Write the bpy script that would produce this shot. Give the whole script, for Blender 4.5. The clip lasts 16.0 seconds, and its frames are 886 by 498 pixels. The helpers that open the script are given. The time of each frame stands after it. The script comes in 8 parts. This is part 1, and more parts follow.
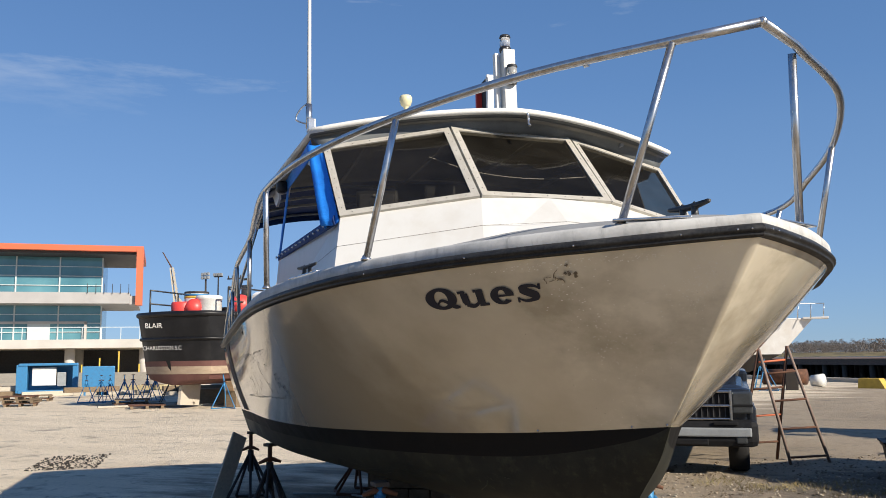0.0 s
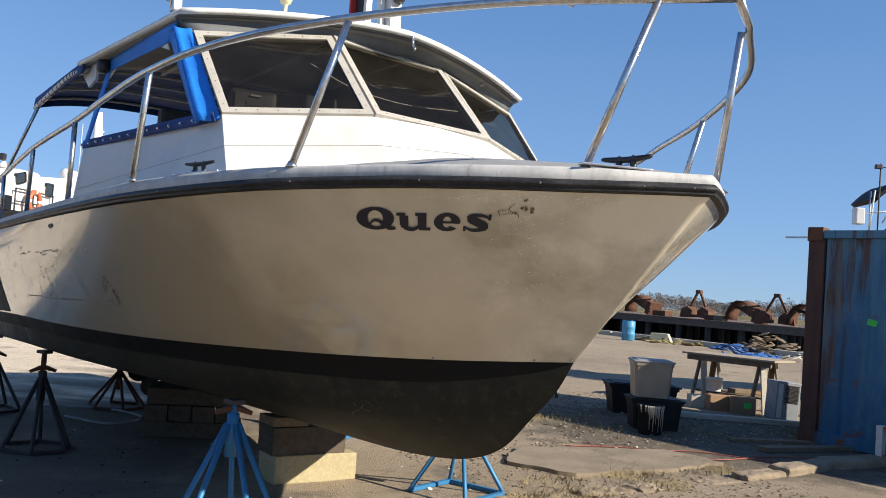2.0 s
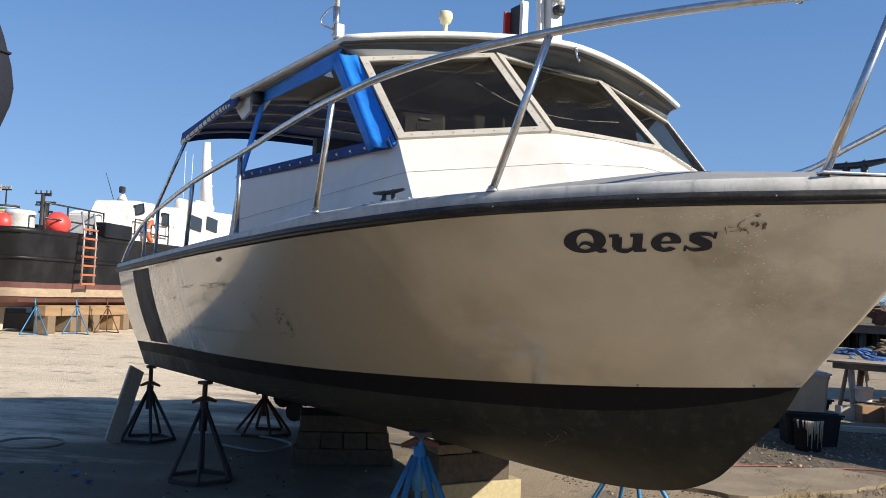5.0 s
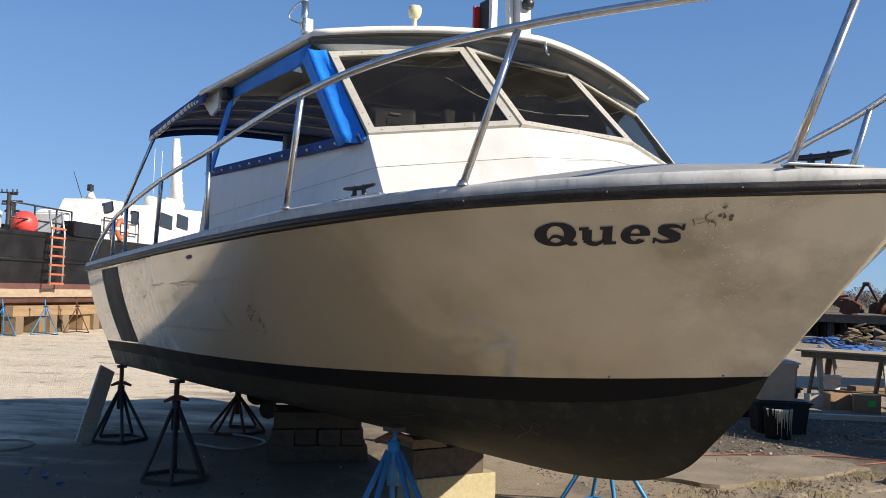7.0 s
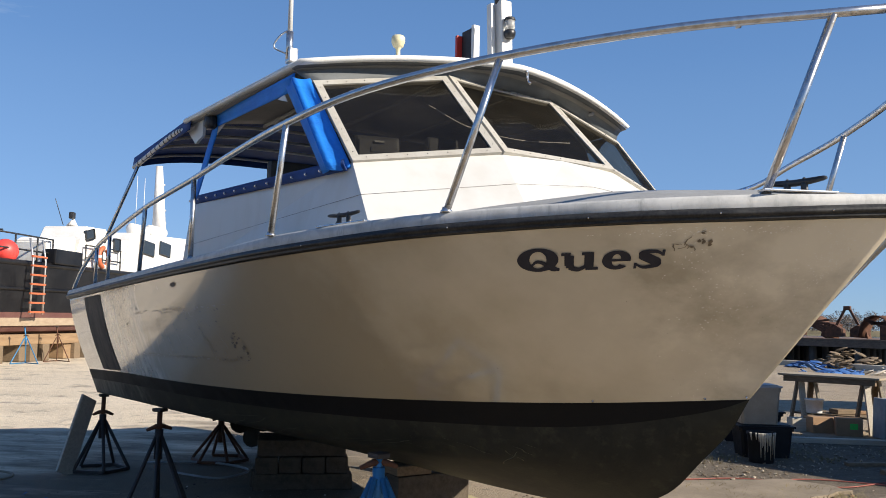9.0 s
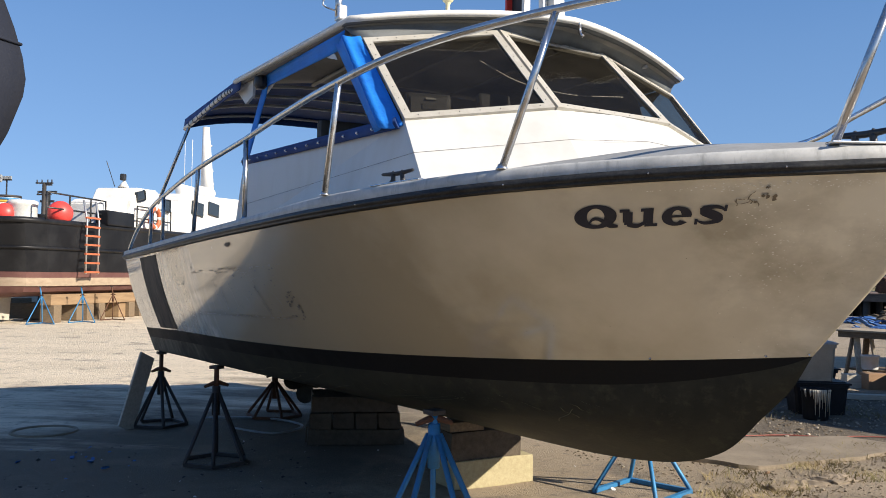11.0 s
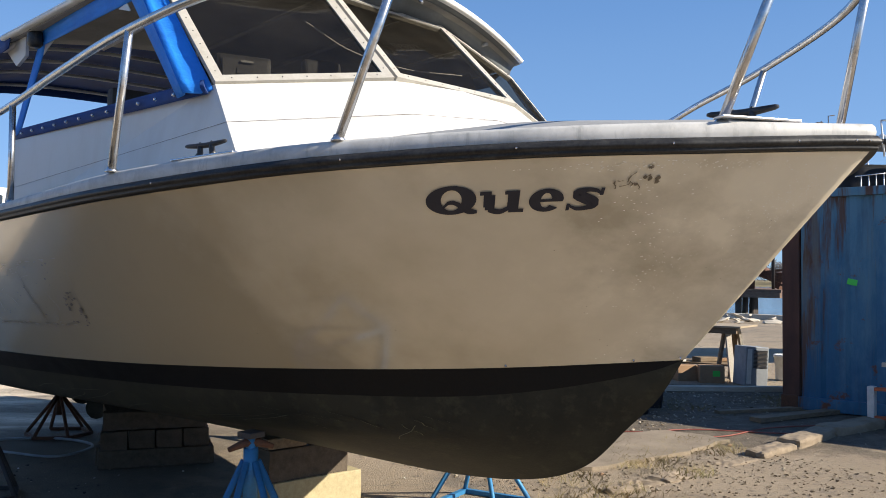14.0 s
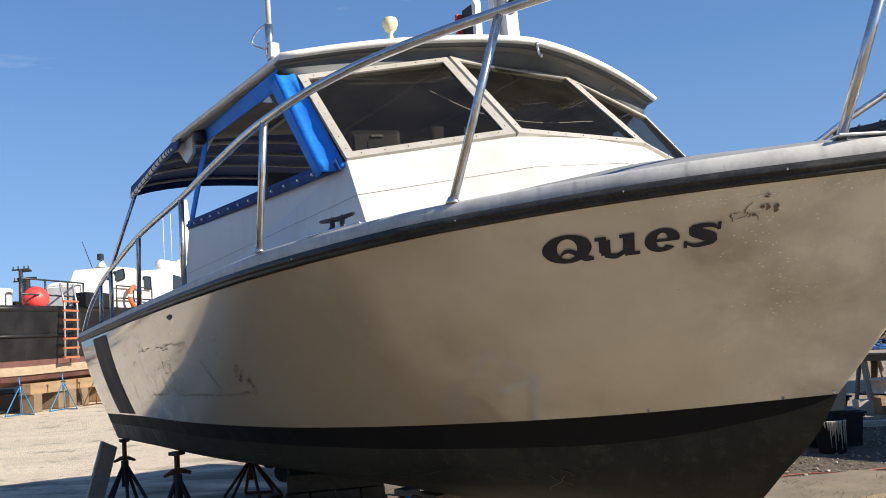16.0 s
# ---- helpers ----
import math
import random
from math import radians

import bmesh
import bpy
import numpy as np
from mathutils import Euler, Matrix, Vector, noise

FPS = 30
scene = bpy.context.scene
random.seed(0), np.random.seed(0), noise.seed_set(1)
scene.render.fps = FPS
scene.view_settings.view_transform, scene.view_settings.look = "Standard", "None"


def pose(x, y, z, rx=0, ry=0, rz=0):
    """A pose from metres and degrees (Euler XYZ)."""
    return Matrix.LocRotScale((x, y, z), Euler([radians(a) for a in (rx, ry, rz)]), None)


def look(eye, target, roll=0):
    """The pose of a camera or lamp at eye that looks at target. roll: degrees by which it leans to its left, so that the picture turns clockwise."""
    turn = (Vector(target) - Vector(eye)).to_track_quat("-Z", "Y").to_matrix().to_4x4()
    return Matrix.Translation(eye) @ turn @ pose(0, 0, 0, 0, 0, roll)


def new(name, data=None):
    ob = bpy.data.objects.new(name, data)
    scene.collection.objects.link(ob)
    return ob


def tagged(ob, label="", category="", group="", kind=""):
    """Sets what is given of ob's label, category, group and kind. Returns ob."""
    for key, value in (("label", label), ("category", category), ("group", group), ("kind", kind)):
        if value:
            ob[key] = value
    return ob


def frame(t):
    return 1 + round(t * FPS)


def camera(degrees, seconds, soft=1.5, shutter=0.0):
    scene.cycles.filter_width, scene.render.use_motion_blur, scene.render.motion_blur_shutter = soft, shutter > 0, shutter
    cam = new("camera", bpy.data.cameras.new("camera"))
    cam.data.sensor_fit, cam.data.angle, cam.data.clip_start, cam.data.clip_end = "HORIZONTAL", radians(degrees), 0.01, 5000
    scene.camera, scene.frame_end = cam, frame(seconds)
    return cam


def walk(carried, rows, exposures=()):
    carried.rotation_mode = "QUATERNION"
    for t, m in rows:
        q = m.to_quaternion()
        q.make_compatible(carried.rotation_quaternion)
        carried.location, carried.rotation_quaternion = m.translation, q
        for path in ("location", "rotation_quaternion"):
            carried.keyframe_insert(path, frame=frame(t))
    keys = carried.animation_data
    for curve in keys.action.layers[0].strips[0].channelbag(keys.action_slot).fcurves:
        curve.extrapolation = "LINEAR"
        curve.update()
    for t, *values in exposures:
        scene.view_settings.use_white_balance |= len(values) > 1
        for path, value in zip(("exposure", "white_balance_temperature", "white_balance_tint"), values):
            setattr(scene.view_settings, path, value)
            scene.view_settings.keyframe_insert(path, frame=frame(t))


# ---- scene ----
cam = camera(55.0, 16.0, soft=0.9)
PATH = [
    (0, (0.944, 0.563, 1.564), (0.178, 2.393, 1.818), -0.9),
    (0.5, (0.724, 0.464, 1.543), (0.36, 2.416, 1.784), 1.6),
    (1, (0.453, 0.463, 1.512), (0.21, 2.44, 1.694), 3.3),
    (1.5, (0.168, 0.471, 1.506), (-0.01, 2.458, 1.643), 5.5),
    (2, (-0.052, 0.437, 1.528), (-0.16, 2.432, 1.63), 4.3),
    (2.5, (-0.291, 0.559, 1.558), (-0.451, 2.55, 1.664), 2.6),
    (3, (-0.462, 0.545, 1.563), (-0.724, 2.525, 1.682), 1.9),
    (3.5, (-0.526, 0.562, 1.566), (-0.853, 2.531, 1.692), 2.1),
    (4, (-0.564, 0.566, 1.563), (-0.912, 2.532, 1.681), 2.2),
    (6.5, (-0.554, 0.566, 1.567), (-0.82, 2.544, 1.69), 1.9),
    (7, (-0.552, 0.566, 1.564), (-0.815, 2.546, 1.673), 1.5),
    (7.5, (-0.551, 0.552, 1.565), (-0.831, 2.529, 1.673), 1.2),
    (8, (-0.552, 0.557, 1.564), (-0.822, 2.534, 1.7), 1.2),
    (8.2, (-0.541, 0.542, 1.56), (-0.764, 2.522, 1.732), 1.2),
    (10.3, (-0.577, 0.516, 1.577), (-0.857, 2.49, 1.735), 0.3),
    (10.5, (-0.582, 0.51, 1.58), (-0.884, 2.483, 1.715), 0.2),
    (11, (-0.6, 0.542, 1.564), (-0.928, 2.514, 1.634), 0.8),
    (11.5, (-0.626, 0.655, 1.554), (-0.94, 2.63, 1.538), 0.7),
    (12, (-0.64, 0.872, 1.573), (-0.916, 2.853, 1.558), 0.1),
    (12.5, (-0.66, 1.019, 1.559), (-0.706, 3.018, 1.61), 0.4),
    (13, (-0.683, 1.144, 1.555), (-0.5, 3.135, 1.629), 0.4),
    (13.5, (-0.678, 1.176, 1.575), (-0.447, 3.161, 1.669), -0.3),
    (14, (-0.737, 1.183, 1.562), (-0.632, 3.179, 1.629), 0.5),
    (14.5, (-0.791, 1.151, 1.567), (-0.859, 3.149, 1.6), 0.9),
    (15, (-0.805, 1.097, 1.583), (-1.07, 3.077, 1.675), -0.2),
    (15.5, (-0.759, 1.133, 1.576), (-1.091, 3.099, 1.733), -1.5),
    (16, (-0.535, 1.118, 1.566), (-0.836, 3.086, 1.763), -3.9),
]
walk(cam, [(t, look(eye, target, roll)) for t, eye, target, roll in PATH], [(0, 0.52), (1, 0.62), (2, 0.78), (3, 0.72), (8, 0.67), (10.5, 0.68), (11.5, 0.79), (12, 0.82), (13, 0.93), (14, 0.91), (15, 0.82), (16, 0.77)])

# ==== place ====
# ---- light ----
SUN_AZ = radians(-20.0)      # towards the sun, from +x
SUN_EL = radians(29.0)
sun_dir = Vector((math.cos(SUN_AZ) * math.cos(SUN_EL), math.sin(SUN_AZ) * math.cos(SUN_EL), math.sin(SUN_EL)))
world = bpy.data.worlds.new("sky")
scene.world = world
world.use_nodes = True
wn = world.node_tree
wn.nodes.clear()
w_out, w_bg = wn.nodes.new("ShaderNodeOutputWorld"), wn.nodes.new("ShaderNodeBackground")
w_sky = wn.nodes.new("ShaderNodeTexSky")
w_sky.sky_type, w_sky.sun_disc = "NISHITA", False
w_sky.sun_elevation, w_sky.sun_rotation = SUN_EL, math.pi / 2 - SUN_AZ
w_sky.air_density, w_sky.dust_density, w_sky.ozone_density = 0.8, 0.0, 4.0
w_bg.inputs["Strength"].default_value = 0.078
# thin wisps of cloud over a deep winter blue
w_hue, w_map, w_noise, w_ramp, w_mix = (wn.nodes.new(k) for k in ("ShaderNodeHueSaturation", "ShaderNodeMapping", "ShaderNodeTexNoise", "ShaderNodeValToRGB", "ShaderNodeMix"))
w_co = wn.nodes.new("ShaderNodeTexCoord")
w_hue.inputs["Saturation"].default_value = 1.0
w_map.inputs["Scale"].default_value = (1.6, 1.6, 9.0)
w_noise.inputs["Scale"].default_value, w_noise.inputs["Detail"].default_value, w_noise.inputs["Roughness"].default_value = 1.7, 7.0, 0.6
w_ramp.color_ramp.elements[0].position, w_ramp.color_ramp.elements[1].position = 0.60, 0.80
w_ramp.color_ramp.elements[1].color = (0.6, 0.6, 0.6, 1)
w_mix.data_type = "RGBA"
w_mix.inputs[7].default_value = (6.5, 7.0, 7.6, 1)
wn.links.new(w_co.outputs["Generated"], w_map.inputs[0])
wn.links.new(w_map.outputs[0], w_noise.inputs["Vector"])
wn.links.new(w_noise.outputs["Fac"], w_ramp.inputs[0])
wn.links.new(w_sky.outputs[0], w_hue.inputs["Color"])
w_cool = wn.nodes.new("ShaderNodeMix")
w_cool.data_type, w_cool.blend_type = "RGBA", "MULTIPLY"
w_cool.inputs[0].default_value, w_cool.inputs[7].default_value = 1.0, (1.03, 1.0, 1.07, 1)
wn.links.new(w_hue.outputs[0], w_cool.inputs[6])
# the air is clear down to the horizon, so it pales only a little there
w_sep, w_low, w_dim = (wn.nodes.new(k) for k in ("ShaderNodeSeparateXYZ", "ShaderNodeValToRGB", "ShaderNodeMix"))
w_dim.data_type, w_dim.blend_type = "RGBA", "MULTIPLY"
w_dim.inputs[0].default_value = 1.0
w_low.color_ramp.elements[0].position, w_low.color_ramp.elements[1].position = 0.0, 0.26
w_low.color_ramp.elements[0].color, w_low.color_ramp.elements[1].color = (0.56, 0.68, 0.88, 1), (1, 1, 1, 1)
wn.links.new(w_co.outputs["Generated"], w_sep.inputs[0])
wn.links.new(w_sep.outputs["Z"], w_low.inputs[0])
wn.links.new(w_cool.outputs[2], w_dim.inputs[6])
wn.links.new(w_low.outputs[0], w_dim.inputs[7])
# clear winter air: an even blue all round, paler towards the horizon
w_even, w_blue = wn.nodes.new("ShaderNodeMix"), wn.nodes.new("ShaderNodeValToRGB")
w_even.data_type, w_even.inputs[0].default_value = "RGBA", 0.6
w_stops = w_blue.color_ramp.elements
for _ in range(3):
    w_stops.new(0.5)
for w_stop, (w_at, w_rgb) in zip(w_stops, ((0.0, (0.41, 0.66, 0.95)), (0.12, (0.315, 0.575, 0.96)), (0.30, (0.19, 0.43, 0.87)), (0.6, (0.105, 0.28, 0.68)), (1.0, (0.075, 0.2, 0.52)))):
    w_stop.position, w_stop.color = w_at, (*w_rgb, 1)
w_gain = wn.nodes.new("ShaderNodeMix")
w_gain.data_type, w_gain.blend_type = "RGBA", "MULTIPLY"
w_gain.inputs[0].default_value, w_gain.inputs[7].default_value = 1.0, (6.0, 6.0, 6.0, 1)
wn.links.new(w_sep.outputs["Z"], w_blue.inputs[0])
wn.links.new(w_blue.outputs[0], w_gain.inputs[6])
wn.links.new(w_dim.outputs[2], w_even.inputs[6])
wn.links.new(w_gain.outputs[2], w_even.inputs[7])
wn.links.new(w_even.outputs[2], w_mix.inputs[6])
# the wisps ride high; nearer the horizon the sky is clear
w_high, w_veil = wn.nodes.new("ShaderNodeValToRGB"), wn.nodes.new("ShaderNodeMath")
w_high.color_ramp.elements[0].position, w_high.color_ramp.elements[1].position = 0.25, 0.33
w_veil.operation = "MULTIPLY"
wn.links.new(w_sep.outputs["Z"], w_high.inputs[0])
wn.links.new(w_high.outputs[0], w_veil.inputs[0])
wn.links.new(w_ramp.outputs[0], w_veil.inputs[1])
wn.links.new(w_veil.outputs[0], w_mix.inputs[0])
wn.links.new(w_mix.outputs[2], w_bg.inputs["Color"])
wn.links.new(w_bg.outputs[0], w_out.inputs[0])
sun = new("sun", bpy.data.lights.new("sun", "SUN"))
sun.data.energy, sun.data.angle, sun.data.color = 5.0, radians(0.53), (1.0, 0.91, 0.78)
sun.matrix_world = look((0, 0, 30), Vector((0, 0, 30)) - sun_dir)


# ---- materials ----
class Nodes:
    """Short hand for a node tree."""

    def __init__(self, name):
        self.m = bpy.data.materials.new(name)
        self.m.use_nodes = True
        self.t = self.m.node_tree
        self.b = self.t.nodes["Principled BSDF"]
        self.co = self.t.nodes.new("ShaderNodeTexCoord")

    def link(self, a, b):
        self.t.links.new(a, b)

    def noise(self, scale, detail=4.0, rough=0.55, stretch=None, space="Object"):
        n = self.t.nodes.new("ShaderNodeTexNoise")
        n.inputs["Scale"].default_value, n.inputs["Detail"].default_value, n.inputs["Roughness"].default_value = scale, detail, rough
        src = self.co.outputs[space]
        if stretch:
            mp = self.t.nodes.new("ShaderNodeMapping")
            mp.inputs["Scale"].default_value = stretch
            self.link(src, mp.inputs[0])
            src = mp.outputs[0]
        self.link(src, n.inputs["Vector"])
        return n.outputs["Fac"]

    def ramp(self, fac, *stops):
        r = self.t.nodes.new("ShaderNodeValToRGB")
        els = r.color_ramp.elements
        while len(els) < len(stops):
            els.new(0.5)
        for e, (p, c) in zip(els, stops):
            e.position, e.color = p, (*(c if isinstance(c, tuple) else (c, c, c)), 1)
        self.link(fac, r.inputs[0])
        return r.outputs[0]

    def mix(self, fac, a, b, mode="MIX"):
        m = self.t.nodes.new("ShaderNodeMix")
        m.data_type, m.blend_type = "RGBA", mode
        for sock, v in ((m.inputs[0], fac), (m.inputs[6], a), (m.inputs[7], b)):
            if isinstance(v, (int, float)):
                sock.default_value = v
            elif isinstance(v, tuple):
                sock.default_value = (*v, 1)
            else:
                self.link(v, sock)
        return m.outputs[2]

    def bump(self, height, strength=0.3, dist=0.01):
        b = self.t.nodes.new("ShaderNodeBump")
        b.inputs["Strength"].default_value, b.inputs["Distance"].default_value = strength, dist
        self.link(height, b.inputs["Height"])
        self.link(b.outputs[0], self.b.inputs["Normal"])

    def set(self, color=None, rough=None, metal=None, **more):
        for key, v in (("Base Color", color), ("Roughness", rough), ("Metallic", metal)):
            if v is None:
                continue
            if isinstance(v, tuple):
                self.b.inputs[key].default_value = (*v, 1)
            elif isinstance(v, (int, float)):
                self.b.inputs[key].default_value = v
            else:
                self.link(v, self.b.inputs[key])
        for key, v in more.items():
            self.b.inputs[key.replace("_", " ")].default_value = v
        return self.m


def worn(name, base, dark, scale=6.0, rough=0.5, metal=0.0, grain=80.0, bump=0.15, spread=(0.35, 0.7), stretch=None):
    """A surface of one colour with stains at one scale and grain at a finer one."""
    n = Nodes(name)
    big, fine = n.noise(scale, 5, 0.6, stretch), n.noise(grain, 3)
    col = n.mix(n.ramp(big, (spread[0], 0.0), (spread[1], 1.0)), base, dark)
    col = n.mix(0.35, col, n.mix(n.ramp(fine, (0.3, 0.0), (0.7, 1.0)), base, dark))
    n.bump(fine, bump, 0.004)
    return n.set(col, n.ramp(big, (0.2, max(rough - 0.12, 0.02)), (0.8, min(rough + 0.15, 1.0))), metal)


# ---- helpers of the place ----
def part(name, bm, material, parent, label="", smooth=False):
    """Links a bmesh as one mesh object under a thing or a part."""
    me = bpy.data.meshes.new(name)
    bm.normal_update()
    bm.to_mesh(me)
    bm.free()
    if smooth:
        me.shade_smooth()
    for m in material if isinstance(material, (list, tuple)) else [material]:
        me.materials.append(m)
    ob = new(name, me)
    ob.parent = parent
    return tagged(ob, label)


def thing(name, label, category, m=None, group="", kind=""):
    ob = new(name)
    if m is not None:
        ob.matrix_world = m
    ob.empty_display_size = 0.2
    return tagged(ob, label, category, group, kind)


def solid(name, bm, material, label, category, m=None, group="", kind="", smooth=False):
    """A thing that is one mesh."""
    ob = part(name, bm, material, None, "", smooth)
    if m is not None:
        ob.matrix_world = m
    return tagged(ob, label, category, group, kind)


def box(bm, c, s, rot=(0, 0, 0), bevel=0.0):
    m = Matrix.LocRotScale(c, Euler([radians(a) for a in rot]), None) @ Matrix.Diagonal((*s, 1))
    made = bmesh.ops.create_cube(bm, size=1.0, matrix=m)
    if bevel:
        edges = list({e for v in made["verts"] for e in v.link_edges})
        bmesh.ops.bevel(bm, geom=edges, offset=bevel, segments=2, affect="EDGES", profile=0.6)
    return bm


def bar(bm, a, b, w, h, up=(0, 0, 1), bevel=0.0):
    """A beam of width w and height h from a to b."""
    a, b = Vector(a), Vector(b)
    z = (b - a).normalized()
    x = Vector(up).cross(z)
    x = x.normalized() if x.length > 1e-4 else Vector((1, 0, 0))
    y = z.cross(x)
    m = Matrix((x, y, z)).transposed().to_4x4()
    m.translation = (a + b) / 2
    made = bmesh.ops.create_cube(bm, size=1.0, matrix=m @ Matrix.Diagonal((w, h, (b - a).length, 1)))
    if bevel:
        bmesh.ops.bevel(bm, geom=list({e for v in made["verts"] for e in v.link_edges}), offset=bevel, segments=2, affect="EDGES", profile=0.6)
    return bm


def tube(bm, pts, r, seg=10, cap=True, closed=False):
    """A round tube along points; r may be a list."""
    pts = [Vector(p) for p in pts]
    n = len(pts)
    rs = r if isinstance(r, (list, tuple)) else [r] * n
    rings, side = [], None
    for i, p in enumerate(pts):
        if closed:
            d = pts[(i + 1) % n] - pts[i - 1]
        else:
            d = pts[min(i + 1, n - 1)] - pts[max(i - 1, 0)]
        d.normalize()
        if side is None:
            side = d.orthogonal().normalized()
        side = (side - d * side.dot(d)).normalized()
        up = d.cross(side)
        rings.append([bm.verts.new(p + (side * math.cos(a) + up * math.sin(a)) * rs[i]) for a in [2 * math.pi * k / seg for k in range(seg)]])
    pairs = list(zip(rings, rings[1:])) + ([(rings[-1], rings[0])] if closed else [])
    for ra, rb in pairs:
        for k in range(seg):
            f = bm.faces.new((ra[k], ra[(k + 1) % seg], rb[(k + 1) % seg], rb[k]))
            f.smooth = True
    if cap and not closed:
        bm.faces.new(rings[0][::-1])
        bm.faces.new(rings[-1])
    return bm


def sheet(bm, rows, smooth=True, flip=False, mat=0):
    """A surface through rows of points."""
    vs = [[bm.verts.new(p) for p in row] for row in rows]
    for ra, rb in zip(vs, vs[1:]):
        for k in range(len(ra) - 1):
            q = (ra[k], ra[k + 1], rb[k + 1], rb[k])
            f = bm.faces.new(q[::-1] if flip else q)
            f.smooth, f.material_index = smooth, mat
    return vs


def slab(bm, outline, offset):
    """A plate: a polygon and its copy moved by offset, closed."""
    a = [bm.verts.new(p) for p in outline]
    b = [bm.verts.new(Vector(p) + Vector(offset)) for p in outline]
    bm.faces.new(a[::-1])
    bm.faces.new(b)
    for i in range(len(a)):
        j = (i + 1) % len(a)
        bm.faces.new((a[i], a[j], b[j], b[i]))
    bmesh.ops.recalc_face_normals(bm, faces=bm.faces[:])
    return bm


def lathe(bm, profile, seg=20, m=None):
    """A turned body from (radius, z) pairs."""
    rings = []
    for r, z in profile:
        ring = []
        for k in range(seg):
            p = Vector((r * math.cos(2 * math.pi * k / seg), r * math.sin(2 * math.pi * k / seg), z))
            ring.append(bm.verts.new(m @ p if m else p))
        rings.append(ring)
    for ra, rb in zip(rings, rings[1:]):
        for k in range(seg):
            bm.faces.new((ra[k], ra[(k + 1) % seg], rb[(k + 1) % seg], rb[k])).smooth = True
    bm.faces.new(rings[0][::-1])
    bm.faces.new(rings[-1])
    return bm


def spline(pts, n):
    """n + 1 points on a smooth curve through pts, evenly in parameter."""
    p = [Vector(q) for q in pts]
    p = [2 * p[0] - p[1], *p, 2 * p[-1] - p[-2]]
    out, last = [], len(pts) - 1
    for i in range(n + 1):
        x = last * i / n
        k = min(int(x), last - 1)
        t = x - k
        a, b, c, d = p[k : k + 4]
        out.append(0.5 * (2 * b + (c - a) * t + (2 * a - 5 * b + 4 * c - d) * t * t + (3 * b - a - 3 * c + d) * t ** 3))
    return out


def solidify(ob, thick, offset=-1.0):
    md = ob.modifiers.new("thickness", "SOLIDIFY")
    md.thickness, md.offset = thick, offset
    return ob


HEAD = radians(-52.0)                     # the boat's heading
AT_BOAT = Matrix.Translation((-0.424, 5.506, 0)) @ Matrix.Rotation(HEAD, 4, "Z")

# ---- the boat's materials ----
n = Nodes("cream_gelcoat")
big, mid, fine = n.noise(0.9, 5, 0.6), n.noise(5.0, 6, 0.65, (1, 1, 0.35)), n.noise(60.0, 3)
col = n.mix(n.ramp(big, (0.35, 0.0), (0.75, 1.0)), (0.405, 0.342, 0.232), (0.375, 0.315, 0.212))
col = n.mix(n.ramp(mid, (0.52, 0.0), (0.8, 0.22)), col, (0.29, 0.245, 0.18))
# washed-out grey patches and runs towards the stern, paled to stand for glare
aft, pale_aft = n.t.nodes.new("ShaderNodeVectorMath"), n.t.nodes.new("ShaderNodeMath")
aft.operation, pale_aft.operation = "DOT_PRODUCT", "MULTIPLY_ADD"
aft.inputs[1].default_value = (-0.08, 0, 0)
n.link(n.co.outputs["Object"], aft.inputs[0])
n.link(n.noise(2.3, 6, 0.62, (1, 1, 0.45)), pale_aft.inputs[0])
pale_aft.inputs[1].default_value = 0.65
n.link(aft.outputs["Value"], pale_aft.inputs[2])
glare_wash = n.ramp(pale_aft.outputs[0], (0.57, 0.0), (0.64, 1.0))
col = n.mix(glare_wash, col, n.mix(n.ramp(n.noise(11.0, 6, 0.7, (1, 1, 0.12)), (0.42, 0.0), (0.62, 1.0)), (0.36, 0.33, 0.275), (0.60, 0.54, 0.43)))
# chalky bloom on the flare of the bow, brightened further for light falling there
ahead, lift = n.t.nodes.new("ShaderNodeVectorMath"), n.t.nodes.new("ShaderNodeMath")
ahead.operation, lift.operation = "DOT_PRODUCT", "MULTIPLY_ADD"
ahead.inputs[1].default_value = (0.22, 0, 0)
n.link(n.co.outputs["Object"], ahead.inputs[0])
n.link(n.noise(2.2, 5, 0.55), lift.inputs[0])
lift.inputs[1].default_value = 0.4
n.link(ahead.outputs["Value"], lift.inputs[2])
bow_haze_lit = n.ramp(lift.outputs[0], (0.18, 0.0), (0.74, 1.0))
col = n.mix(bow_haze_lit, col, (0.90, 0.82, 0.65))
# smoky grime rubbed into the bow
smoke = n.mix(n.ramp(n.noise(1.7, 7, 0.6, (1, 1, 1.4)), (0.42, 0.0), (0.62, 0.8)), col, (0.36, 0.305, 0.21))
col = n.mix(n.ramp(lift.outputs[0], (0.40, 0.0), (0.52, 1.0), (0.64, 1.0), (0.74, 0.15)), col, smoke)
n.bump(n.noise(2.2, 3, 0.5, (1, 1, 0.45)), 0.12, 0.02)
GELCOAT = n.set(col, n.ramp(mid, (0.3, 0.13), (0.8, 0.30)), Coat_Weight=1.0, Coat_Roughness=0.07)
n = Nodes("white_gelcoat")
mid = n.noise(4.0, 6, 0.65, (1, 1, 0.3))
col = n.mix(n.ramp(mid, (0.45, 0.0), (0.85, 0.6)), (0.60, 0.59, 0.555), (0.47, 0.43, 0.36))
n.bump(n.noise(40.0, 3), 0.05, 0.003)
WHITE = n.set(col, 0.38)
n = Nodes("chalky_cap")
mid, streak = n.noise(9.0, 6, 0.7), n.noise(16.0, 5, 0.7, (1, 1, 0.15))
col = n.mix(n.ramp(mid, (0.4, 0.0), (0.75, 0.8)), (0.56, 0.55, 0.52), (0.30, 0.30, 0.285))
